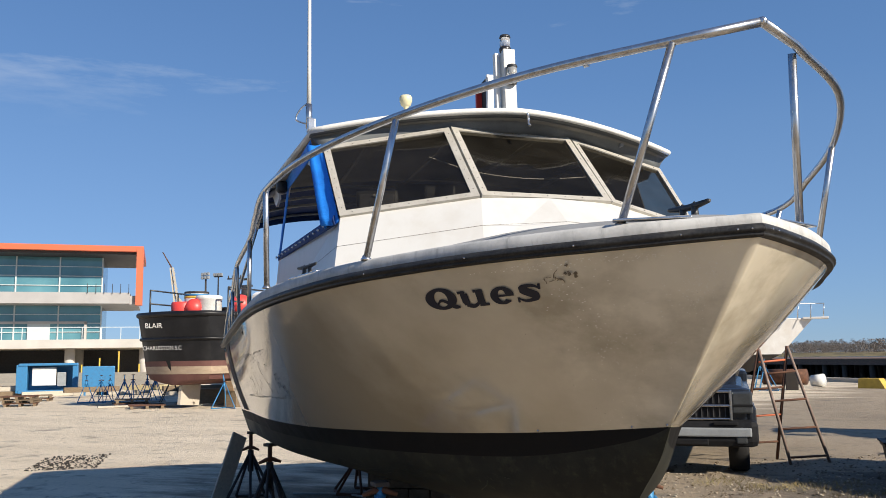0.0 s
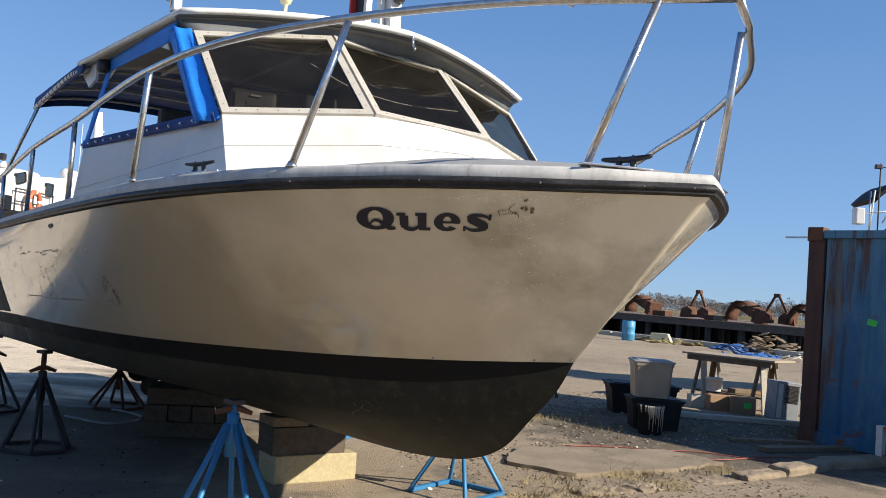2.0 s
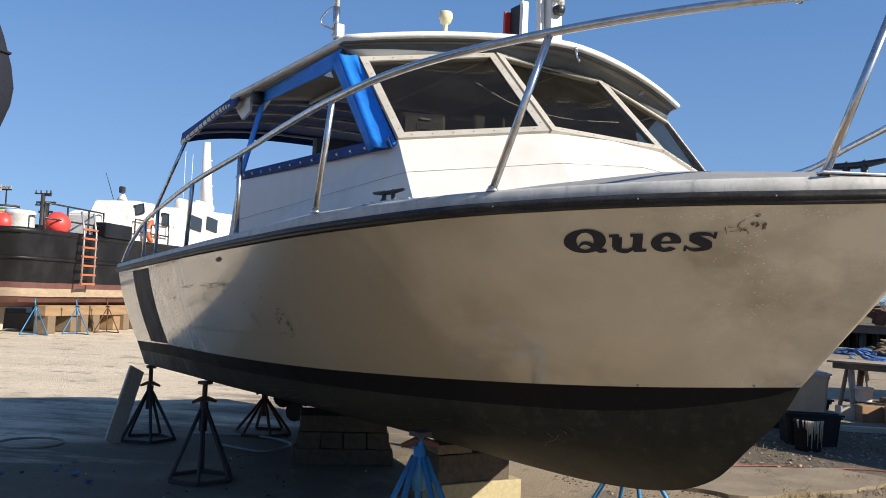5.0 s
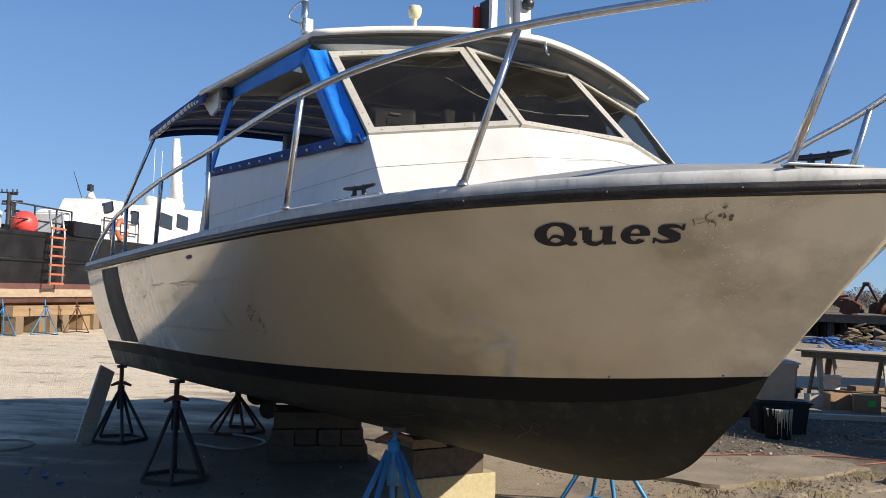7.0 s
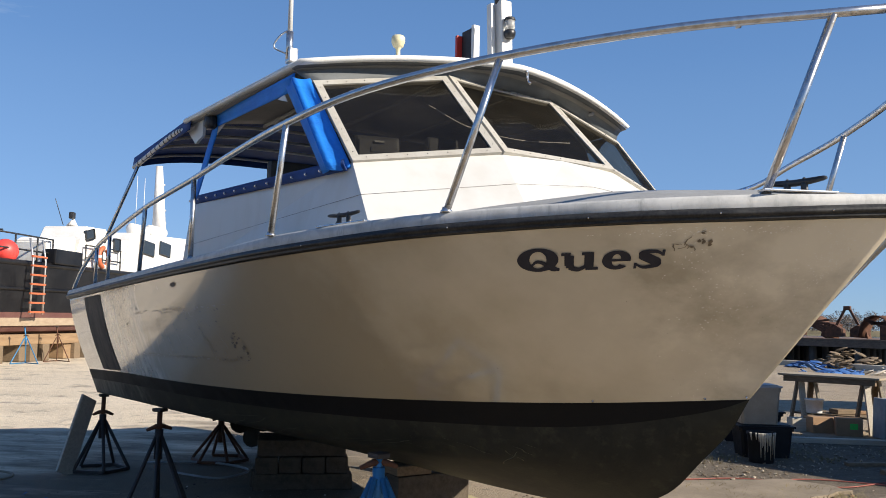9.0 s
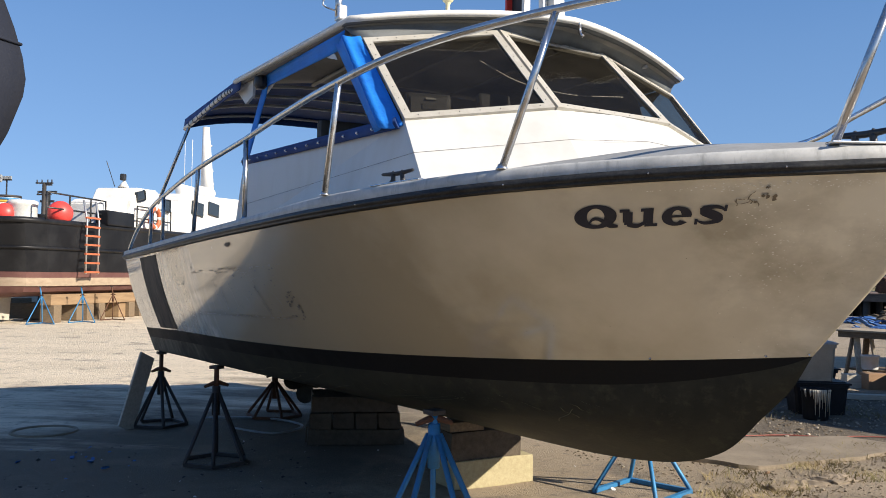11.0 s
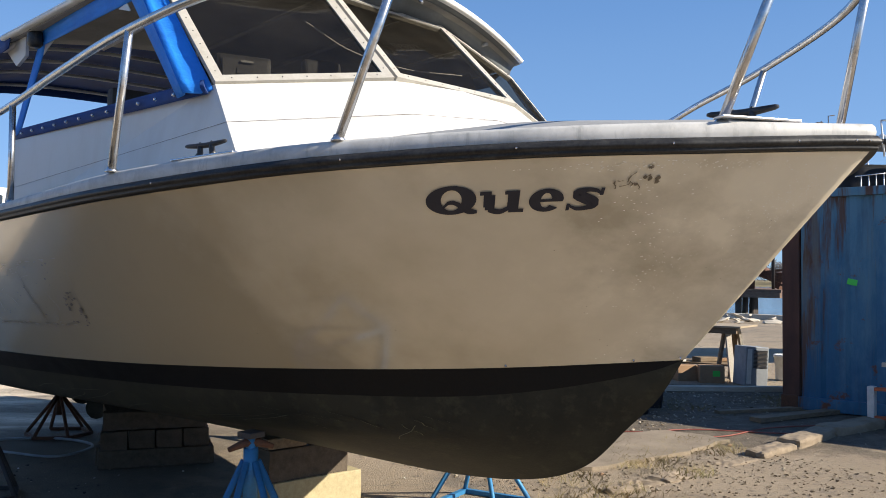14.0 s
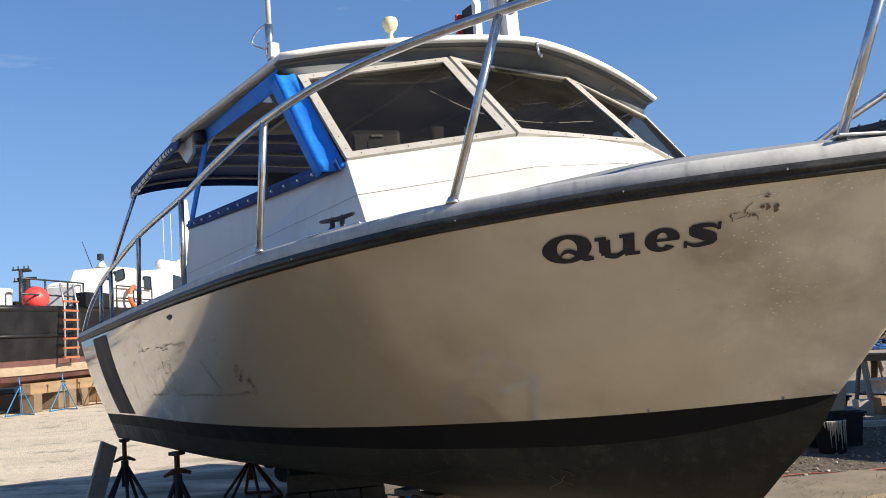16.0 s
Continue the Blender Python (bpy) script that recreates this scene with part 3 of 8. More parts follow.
def deck_z(s, f):
    """Deck height: crowned ahead of the cabin; f runs from the edge to the middle."""
    crown = 0.155 * max(0.0, min(1.0, s / 0.40)) ** 1.5 * max(0.0, 1 - max(0.0, s - 0.6) / 0.1)
    return cap_height(s) - 0.004 + crown * (1 - (1 - f) ** 2) + 0.02 * min(f * 4, 1)


bm = bmesh.new()
rows = []
for i in range(0, 44):
    s = i / NS
    e = edge_point(s, -0.165, 0)
    rows.append([(e.x, e.y * (1 - j / 8), deck_z(s, j / 8)) for j in range(9)])
mirrored(rows, bm)
part("foredeck", bm, GREY, boat, "grey non-slip foredeck")
# cockpit floor and inner sides, aft of the cabin
bm = bmesh.new()
box(bm, (-4.0, 0, 1.25), (3.5, 2.5, 0.05))
part("cockpit_floor", bm, GREY, boat)
bm = bmesh.new()
mirrored([[edge_point(i / NS, -0.17, cap_height(i / NS) - along(SHEER, i / NS).z - 0.02), edge_point(i / NS, -0.32, -0.50)] for i in range(40, NS + 1)], bm)
part("cockpit_lining", bm, WHITE, boat)
bm = bmesh.new()
box(bm, (-5.86, 0, 1.66), (0.14, 3.3, 0.28), bevel=0.02)
part("transom_top", bm, CAP, boat)

# ---- cabin trunk and windscreen ----
KN_B, KN_T = Vector((0.0, 0.43, 2.505)), Vector((-0.58, 0.45, 3.075))
CO_B, CO_T = Vector((-0.242, 1.235, 2.40)), Vector((-0.73, 1.276, 2.945))
AF_B, AF_T = Vector((-2.78, 1.40, 2.45)), Vector((-2.45, 1.36, 3.03))
FOOT = [Vector((0.50, 0.0, 2.16)), Vector((0.44, 0.56, 2.10)), Vector((0.21, 1.34, 1.98)), Vector((-2.85, 1.45, 1.86))]


def at_side(p, side):
    """The cabin front stands a little askew: its port half lies further aft."""
    p = Vector(p)
    back = (0.13 * abs(p.y) / 1.24 + 0.10 * max(p.z - 2.5, 0)) if side > 0 and p.x > -1.2 else 0.0
    return Vector((p.x - back, side * abs(p.y), p.z))


bm = bmesh.new()
for side in (-1, 1):
    f = lambda p: bm.verts.new(at_side(p, side))
    mid_b = Vector((0.02, 0, 2.512))
    quads = [(FOOT[0], FOOT[1], KN_B, mid_b), (FOOT[1], FOOT[2], CO_B, KN_B), (FOOT[2], FOOT[3], AF_B, CO_B)]
    for q in quads:
        bm.faces.new([f(p) for p in (q if side > 0 else q[::-1])])
bmesh.ops.remove_doubles(bm, verts=bm.verts[:], dist=0.001)
bmesh.ops.recalc_face_normals(bm, faces=bm.faces[:])
cab = part("cabin_trunk", bm, WHITE, boat, "white painted cabin sides with fine cracks and rust stains")
solidify(cab, 0.03)
# hairline crack round the trunk
bm = bmesh.new()
for side in (-1, 1):
    pts = [FOOT[3].lerp(AF_B, 0.42), FOOT[2].lerp(CO_B, 0.52), FOOT[1].lerp(KN_B, 0.50), FOOT[0].lerp(Vector((0.02, 0, 2.512)), 0.48)]
    pts = [Vector((p.x + 0.002, side * (p.y + 0.002), p.z)) for p in pts]
    for a, b in zip(pts, pts[1:]):
        tube(bm, [a, b], 0.0009, 5)
part("crack", bm, SCRAPE, boat)


def pane(name, corners, label):
    """A framed pane from its four outer corners: bottom a, bottom b, top b, top a."""
    c = [Vector(p) for p in corners]
    mid = sum(c, Vector()) / 4
    nrm = (c[1] - c[0]).cross(c[3] - c[0]).normalized()
    if nrm.x < 0:
        nrm = -nrm
    inner = []
    for i, p in enumerate(c):
        e1, e2 = (c[i - 1] - p).normalized(), (c[(i + 1) % 4] - p).normalized()
        sine = e1.cross(e2).length
        w = 0.044
        inner.append(p + (e1 + e2) * (w / sine))
    bm = bmesh.new()
    for a, b, ia, ib in [(c[i], c[(i + 1) % 4], inner[i], inner[(i + 1) % 4]) for i in range(4)]:
        front = [bm.verts.new(p + nrm * 0.016) for p in (a, b, ib, ia)]
        back = [bm.verts.new(p - nrm * 0.016) for p in (a, b, ib, ia)]
        bm.faces.new(front)
        bm.faces.new(back[::-1])
        for k in range(4):
            bm.faces.new((front[k], back[k], back[(k + 1) % 4], front[(k + 1) % 4]))
    bmesh.ops.recalc_face_normals(bm, faces=bm.faces[:])
    fr = part(name, bm, FRAME, boat, label)
    bm = bmesh.new()
    slab(bm, [p + nrm * 0.002 for p in inner], nrm * 0.005)
    g = part("pane", bm, GLASS, fr, "dusty tinted glass")
    g.visible_shadow = False
    bm = bmesh.new()
    for i in range(4):
        a, b = c[i].lerp(inner[i], 0.5), c[(i + 1) % 4].lerp(inner[(i + 1) % 4], 0.5)
        for k in range(7):
            p = a.lerp(b, (k + 0.5) / 7) + nrm * 0.017
            bmesh.ops.create_icosphere(bm, subdivisions=1, radius=0.0032, matrix=Matrix.Translation(p))
    tagged(part("screw", bm, BLACKMETAL, fr), "small dark screw heads in the frame", kind="stuff")
    return fr


pane("windscreen_frame", [(0.012, -0.43, 2.507), at_side((0.012, 0.43, 2.507), 1), at_side((-0.568, 0.44, 3.078), 1), (-0.568, -0.45, 3.078)], "weathered aluminium frame of the middle windscreen")
for side in (-1, 1):
    pane("windscreen_frame", [at_side(CO_B, side), at_side((0.004, 0.437, 2.505), side), at_side((-0.576, 0.457, 3.075), side), at_side(CO_T, side)], "weathered aluminium frame of the outer windscreen")

# ---- roof ----
def roof_point(a, b, dz=0.0, grow=0.0):
    """a: -1 to 1 across, b: 0 front to 1 back."""
    front = -0.40 - 0.42 * abs(a) ** 1.4 - 0.04 * a
    back = -2.66
    half = 1.345 + 0.175 * b + grow
    x = front * (1 - b) + back * b + grow * (1 - 2 * b)
    return Vector((x, a * half, 3.195 - 0.105 * a * a + (0.02 - 0.04 * a * a) * b + dz))


bm = bmesh.new()
NA, NB = 28, 12
top = [[roof_point(-1 + 2 * i / NA, j / NB) for i in range(NA + 1)] for j in range(NB + 1)]
low = [[roof_point(-1 + 2 * i / NA, j / NB, -0.036) for i in range(NA + 1)] for j in range(NB + 1)]
sheet(bm, top, flip=True)
sheet(bm, low)
rim = lambda g: g[0] + [r[-1] for r in g[1:]] + g[-1][-2::-1] + [r[0] for r in g[-2:0:-1]]
ro, ri = rim(top), rim(low)
ext = [roof_point(*ab, -0.018, 0.010) for ab in [(-1 + 2 * i / NA, 0) for i in range(NA + 1)] + [(1, j / NB) for j in range(1, NB + 1)] + [(-1 + 2 * i / NA, 1) for i in range(NA - 1, -1, -1)] + [(-1, j / NB) for j in range(NB - 1, 0, -1)]]
sheet(bm, [ro + ro[:1], ext + ext[:1], ri + ri[:1]])
bmesh.ops.remove_doubles(bm, verts=bm.verts[:], dist=0.001)
bmesh.ops.recalc_face_normals(bm, faces=bm.faces[:])
part("roof", bm, ROOFPAINT, boat, "white cambered hardtop with stained edge")
bm = bmesh.new()
sheet(bm, [[roof_point((-1 + 2 * i / NA) * 0.985, 0.03 + 0.96 * j / NB, -0.046) for i in range(NA + 1)] for j in range(NB + 1)])
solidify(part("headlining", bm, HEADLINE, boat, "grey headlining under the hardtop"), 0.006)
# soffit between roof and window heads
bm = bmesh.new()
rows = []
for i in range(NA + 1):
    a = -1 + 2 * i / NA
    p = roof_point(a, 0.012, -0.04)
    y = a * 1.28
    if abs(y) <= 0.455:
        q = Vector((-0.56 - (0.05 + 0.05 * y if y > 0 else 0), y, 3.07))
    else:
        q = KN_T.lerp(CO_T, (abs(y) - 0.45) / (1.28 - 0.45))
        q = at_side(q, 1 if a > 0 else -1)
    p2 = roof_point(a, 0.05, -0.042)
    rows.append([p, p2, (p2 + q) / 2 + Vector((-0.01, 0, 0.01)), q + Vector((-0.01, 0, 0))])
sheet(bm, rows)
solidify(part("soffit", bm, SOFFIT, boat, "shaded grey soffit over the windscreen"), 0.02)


# side curtains: blue canvas borders round an open window
def strip(bm, a, b, c, d, bulge=0.0, n=10):
    """A soft canvas strip between the edges a-b and d-c."""
    rows = []
    nrm = (Vector(b) - Vector(a)).cross(Vector(d) - Vector(a)).normalized()
    for i in range(n + 1):
        t = i / n
        p, q = Vector(a).lerp(Vector(b), t), Vector(d).lerp(Vector(c), t)
        row = []
        for j in range(5):
            u = j / 4
            w = bulge * math.sin(math.pi * u) * (1 + 0.18 * math.sin(t * 17 + u * 3))
            row.append(p.lerp(q, u) + nrm * w)
        rows.append(row)
    sheet(bm, rows)
    return bm


for side in (-1, 1):
    S = lambda x, y, z: tuple(at_side((x, y, z), side))
    nb = 0.03 * side
    cur = bmesh.new()
    strip(cur, S(-0.245, 1.238, 2.375), S(-0.75, 1.283, 2.97), S(-0.84, 1.365, 2.985), S(-0.345, 1.335, 2.365), nb * 0.5)
    part("canvas_pillar", cur, CANVAS, boat, "bright blue canvas rolled beside the windscreen").modifiers.new("thickness", "SOLIDIFY").thickness = 0.006
    cur = bmesh.new()
    if side < 0:
        strip(cur, S(-0.345, 1.335, 2.368), S(-0.84, 1.365, 2.985), S(-1.03, 1.33, 2.985), S(-0.50, 1.29, 2.37), nb * 0.6)
        part("canvas_return", cur, CANVAS, boat, "blue canvas turned back along the cabin side").modifiers.new("thickness", "SOLIDIFY").thickness = 0.006
    cur = bmesh.new()
    strip(cur, S(-0.84, 1.345, 3.02), S(-2.50, 1.39, 3.05), S(-2.44, 1.375, 2.965), S(-0.98, 1.325, 2.93), nb * 0.3)
    part("canvas_header", cur, CANVAS, boat, "blue canvas band under the roof edge").modifiers.new("thickness", "SOLIDIFY").thickness = 0.006
    cur = bmesh.new()
    strip(cur, S(-0.25, 1.265, 2.355), S(-2.80, 1.405, 2.43), S(-2.79, 1.405, 2.495), S(-0.30, 1.265, 2.425), nb * 0.2)
    low_band = part("canvas_sill", cur, NAVY, boat, "navy canvas strip with press studs along the cabin side")
    low_band.modifiers.new("thickness", "SOLIDIFY").thickness = 0.006
    cur = bmesh.new()
    strip(cur, S(-2.80, 1.405, 2.44), S(-2.42, 1.36, 3.02), S(-2.27, 1.355, 3.01), S(-2.66, 1.40, 2.46), nb * 0.3)
    part("canvas_aft_pillar", cur, CANVAS, boat, "blue canvas strip at the aft corner of the side opening").modifiers.new("thickness", "SOLIDIFY").thickness = 0.006
    for tri in () if side > 0 else (((-1.05, 2.935), (-1.17, 2.93), (-1.0, 2.88)), ((-2.32, 2.975), (-2.12, 2.968), (-2.39, 2.90))):
        cur = bmesh.new()
        slab(cur, [S(x, 1.325 + 0.03 * (x < -2), z) for x, z in tri], (0, side * 0.005, 0))
        part("corner_gusset", cur, WHITE, boat, "small white corner gusset of the side curtain")
    cur = bmesh.new()
    for k in range(14):
        p = Vector(S(-0.35, 1.275, 2.385)).lerp(Vector(S(-2.75, 1.412, 2.455)), k / 13)
        bmesh.ops.create_icosphere(cur, subdivisions=1, radius=0.011, matrix=Matrix.Translation((p.x, p.y + side * 0.012, p.z)))
    tagged(part("stud", cur, STEEL, low_band), "press studs along the canvas strip", kind="stuff")

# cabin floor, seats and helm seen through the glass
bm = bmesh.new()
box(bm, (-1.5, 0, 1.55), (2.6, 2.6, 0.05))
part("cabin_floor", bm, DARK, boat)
# sheet added to keep bright sky out of the far side opening
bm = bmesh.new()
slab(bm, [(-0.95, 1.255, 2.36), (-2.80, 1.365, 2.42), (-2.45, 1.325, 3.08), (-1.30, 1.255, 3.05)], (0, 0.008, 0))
part("side_sky_blocker", bm, DARK, boat, "dark sheet added across the far side opening to block sky")
# unseen panel added so no sky shows through the cabin's back
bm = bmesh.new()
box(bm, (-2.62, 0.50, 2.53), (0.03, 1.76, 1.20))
part("aft_sky_blocker", bm, DARK, boat, "unseen dark panel added at the cabin's back to block sky")
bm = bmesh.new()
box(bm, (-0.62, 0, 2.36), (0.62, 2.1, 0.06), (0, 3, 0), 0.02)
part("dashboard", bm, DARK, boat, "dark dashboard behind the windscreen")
bm = bmesh.new()
box(bm, (-0.55, -0.95, 2.545), (0.14, 0.27, 0.15), (0, -8, -14), 0.02)
inst = part("instrument", bm, GREYDARK, boat, "dark instrument box on the dashboard")
bm = bmesh.new()
box(bm, (-0.475, -0.97, 2.55), (0.012, 0.22, 0.10), (0, -8, -14), 0.004)
box(bm, (-0.468, -0.97, 2.54), (0.012, 0.09, 0.03), (0, -8, -14), 0.003)
part("instrument_face", bm, DARK, inst)
bm = bmesh.new()
box(bm, (-0.466, -0.965, 2.587), (0.012, 0.06, 0.012), (0, -8, -14), 0.002)
part("plain_bar", bm, GREY, inst, "small pale label bar")
bm = bmesh.new()
box(bm, (-0.42, -0.57, 2.58), (0.06, 0.20, 0.14), (0, -20, -10), 0.015)
part("plotter", bm, GREYDARK, boat, "small tilted chart plotter on the dashboard")
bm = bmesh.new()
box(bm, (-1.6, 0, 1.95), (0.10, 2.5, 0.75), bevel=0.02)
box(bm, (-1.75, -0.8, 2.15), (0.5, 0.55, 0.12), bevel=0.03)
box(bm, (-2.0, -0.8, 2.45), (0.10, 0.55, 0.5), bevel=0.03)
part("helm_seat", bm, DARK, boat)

# pale line drawn for the roof edge's reflection in the middle pane
bm = bmesh.new()
tube(bm, spline([(-0.50, -0.62, 2.86), (-0.62, -0.25, 2.80), (-0.70, 0.20, 2.79), (-0.72, 0.66, 2.83)], 20), 0.004, 6)
part("roof_reflection_line", bm, WHITE, boat, "thin pale line for the roof's reflection in the windscreen")

# ---- canopy over the cockpit ----
def canopy_point(a, b):
    half = 1.49 + 0.03 * b
    return Vector((-2.55 - 1.86 * b, a * half, 3.20 - 0.03 * b - 0.13 * a * a * a * a))


bm = bmesh.new()
sheet(bm, [[canopy_point(-1 + 2 * i / 20, j / 18) for i in range(21)] for j in range(19)])
rows = [[canopy_point(s, j / 18), canopy_point(s, j / 18) + Vector((0, s * 0.012, -0.10))] for s in (-1,) for j in range(19)]
sheet(bm, rows)
sheet(bm, [[canopy_point(1, j / 18), canopy_point(1, j / 18) + Vector((0, 0.012, -0.10))] for j in range(19)])
sheet(bm, [[canopy_point(-1 + 2 * i / 20, 1), canopy_point(-1 + 2 * i / 20, 1) + Vector((-0.012, 0, -0.09))] for i in range(21)])
can = part("canopy", bm, NAVY, boat, "navy canvas canopy over the cockpit")
solidify(can, 0.006)
for b in (0.02, 0.24, 0.46, 0.68, 0.97):
    bm = bmesh.new()
    tube(bm, [canopy_point(-1 + 2 * i / 16, b) + Vector((0, 0, -0.028)) for i in range(17)], 0.013, 8)
    part("canopy_bow", bm, WHITE, can, "pale tube bow under the canopy")
for k in range(4):
    y = -0.9 + 0.6 * k
    bm = bmesh.new()
    tube(bm, [(-0.75, y, 3.14 - 0.07 * abs(y) ** 2), (-2.62, y, 3.14 - 0.06 * abs(y) ** 2)], 0.014, 8)
    part("roof_batten", bm, GREY, boat)
for side in (-1, 1):
    bm = bmesh.new()
    edge = [canopy_point(side, 1) + Vector((0.0, 0, -0.09)), canopy_point(side, 0.55) + Vector((0, side * 0.012, -0.07)), canopy_point(side, 0.22) + Vector((0, side * 0.01, -0.05)), canopy_point(side, 0.08) + Vector((0, -side * 0.02, -0.06)), Vector((-2.55, side * 1.40, 3.05))]
    tube(bm, spline(edge, 30), 0.022, 8)
    tb = part("canopy_edge_tube", bm, WHITE, can, "white tube laced to the canopy edge")
    bm = bmesh.new()
    pts = spline(edge, 60)
    for k in range(4, 40, 3):
        d = (pts[k + 1] - pts[k - 1]).normalized()
        tube(bm, [pts[k] - d * 0.006, pts[k] + d * 0.012], 0.0245, 8)
    tagged(part("lacing", bm, BLACKMETAL, tb), "dark lacing round the tube", kind="stuff")
    bm = bmesh.new()
    tube(bm, [canopy_point(side, 0.92) + Vector((0, 0, -0.10)), (-4.72, side * 1.70, 2.25)], 0.016, 8)
    part("canopy_pole", bm, STEEL, can)
    bm = bmesh.new()
    slab(bm, [(-2.42, side * 1.42, 3.05), (-2.80, side * 1.45, 3.03), (-2.62, side * 1.42, 2.88), (-2.46, side * 1.41, 2.92)], (0, side * 0.02, 0))
    part("roof_bracket", bm, WHITE, boat)
    bm = bmesh.new()
    lathe(bm, [(0.03, -0.05), (0.045, -0.03), (0.045, 0.04), (0.03, 0.06)], 14, Matrix.Translation((-2.30, side * 1.42, 2.99)))
    part("side_lamp", bm, BLACKMETAL, boat, "small dark navigation lamp under the roof edge", True)

# ---- bow rail ----
RAIL = [(2.06, 0.0, 2.80), (1.95, 0.27, 2.762), (1.55, 0.72, 2.722), (1.0, 1.156, 2.672), (0.45, 1.50, 2.60), (-0.066, 1.682, 2.518), (-0.85, 1.70, 2.49), (-1.637, 1.70, 2.455), (-2.735, 1.76, 2.375), (-4.0, 1.76, 2.28), (-4.65, 1.77, 2.20), (-5.3, 1.79, 2.02), (-5.72, 1.80, 1.835)]
for side in (-1, 1):
    bm = bmesh.new()
    if side < 0:
        line = [(2.09, 0.02, 2.803), (1.955, -0.235, 2.766)] + [(x, -y, z) for x, y, z in RAIL[2:]]
        tube(bm, [Vector(line[0]), *spline(line[1:], 70)], 0.0185, 10)
    else:
        line = [(2.09, 0.02, 2.803), (1.985, 0.245, 2.768), (1.62, 0.75, 2.715), (0.99, 1.23, 2.662)] + RAIL[4:]
        tube(bm, [Vector(line[0]), *spline(line[1:], 70)], 0.0185, 10)
    part("bow_rail", bm, STEEL, boat, "bent stainless bow rail, dulled")
bm = bmesh.new()
bmesh.ops.create_icosphere(bm, subdivisions=2, radius=0.0205, matrix=Matrix.Translation((2.09, 0.02, 2.803)))
part("rail_joint", bm, STEEL, boat)
bm = bmesh.new()
tube(bm, [(1.70, -0.515, 2.744), (1.685, -0.53, 2.742)], 0.0225, 10)
part("rail_joint", bm, STEEL, boat)
POSTS = [((1.723, 0.413, 2.072), (1.93, 0.269, 2.757)), ((0.756, 1.257, 2.034), (0.999, 1.156, 2.672)), ((-0.299, 1.656, 1.984), (-0.066, 1.682, 2.518)), ((-1.635, 1.70, 1.926), (-1.637, 1.70, 2.455)), ((-3.03, 1.72, 1.892), (-2.735, 1.76, 2.375)), ((-4.15, 1.75, 1.862), (-4.10, 1.76, 2.27)), ((-4.72, 1.76, 1.845), (-4.65, 1.77, 2.20))]
for side in (-1, 1):
    for a, b in POSTS:
        bm = bmesh.new()
        a, b = Vector((a[0], side * a[1], a[2])), Vector((b[0], side * b[1], b[2]))
        if side > 0 and 0.9 < b.x < 1.1:
            b = Vector((0.99, 1.23, 2.66))
        tube(bm, [a, b], 0.0165, 10)
        lathe(bm, [(0.027, -0.004), (0.027, 0.003), (0.020, 0.010), (0.0175, 0.02)], 12, Matrix.Translation(a))
        part("rail_post", bm, STEEL, boat, "stainless rail post with a round foot")


# ---- cleats ----
def cleat(m):
    bm = bmesh.new()
    tube(bm, [(-0.150, 0, 0.078), (-0.135, 0, 0.077), (-0.07, 0, 0.071), (0, 0, 0.068), (0.07, 0, 0.071), (0.135, 0, 0.077), (0.150, 0, 0.078)], [0.007, 0.012, 0.016, 0.017, 0.016, 0.012, 0.007], 8)
    for x in (-0.042, 0.042):
        tube(bm, [(x * 1.35, 0, 0.0), (x * 1.05, 0, 0.025), (x, 0, 0.05), (x * 1.05, 0, 0.068)], [0.028, 0.018, 0.017, 0.018], 8)
        bmesh.ops.create_icosphere(bm, subdivisions=1, radius=0.009, matrix=Matrix.Translation((x, 0, 0.084)))
    box(bm, (0, 0, 0.004), (0.19, 0.05, 0.008), bevel=0.003)
    bmesh.ops.transform(bm, matrix=m, verts=bm.verts[:])
    return part("cleat", bm, BLACKMETAL, boat, "dark bronze mooring cleat")


def plate(m, length=0.34):
    bm = bmesh.new()
    box(bm, (0, 0, 0.004), (length, 0.055, 0.010), bevel=0.004)
    bmesh.ops.transform(bm, matrix=m, verts=bm.verts[:])
    return part("cleat_plate", bm, STEEL, boat)


cleat(pose(1.57, -0.014, 2.120, 0, 0, 8) @ Matrix.Scale(0.9, 4))
for side in (-1, 1):
    cleat(pose(0.19, side * 1.475, 2.012, 0, -3.5, side * -24) @ Matrix.Scale(0.66, 4))
    plate(pose(0.19, side * 1.478, 2.008, 0, -3.5, side * -24), 0.30)
    plate(pose(1.80, side * 0.32, 2.082, 0, 0, side * -65), 0.30)

# ---- on the roof ----
bm = bmesh.new()
lathe(bm, [(0.035, 0.0), (0.035, 0.010), (0.015, 0.016), (0.014, 0.105), (0.024, 0.118), (0.032, 0.122), (0.040, 0.145), (0.043, 0.150), (0.043, 0.178), (0.036, 0.190), (0.0001, 0.194)], 20, Matrix.Translation((-0.735, -0.715, 3.145)))
part("gps_dome", bm, YELLOWED, boat, "yellowed plastic GPS dome", True)
bm = bmesh.new()
tube(bm, [(-0.95, -1.345, 3.13), (-0.95, -1.345, 3.30)], 0.022, 10)
box(bm, (-0.95, -1.33, 3.15), (0.07, 0.06, 0.09), bevel=0.01)
tube(bm, spline([(-0.95, -1.36, 3.16), (-0.99, -1.43, 3.20), (-0.97, -1.40, 3.27), (-0.95, -1.35, 3.31)], 10), 0.006, 6)
ant = part("antenna_mount", bm, STEEL, boat)
bm = bmesh.new()
tube(bm, [(-0.95, -1.345, 3.29), (-0.95, -1.345, 3.60), (-0.94, -1.345, 5.6)], [0.016, 0.014, 0.006], 8)
part("antenna", bm, WHITE, ant, "tall white whip antenna")
bm = bmesh.new()
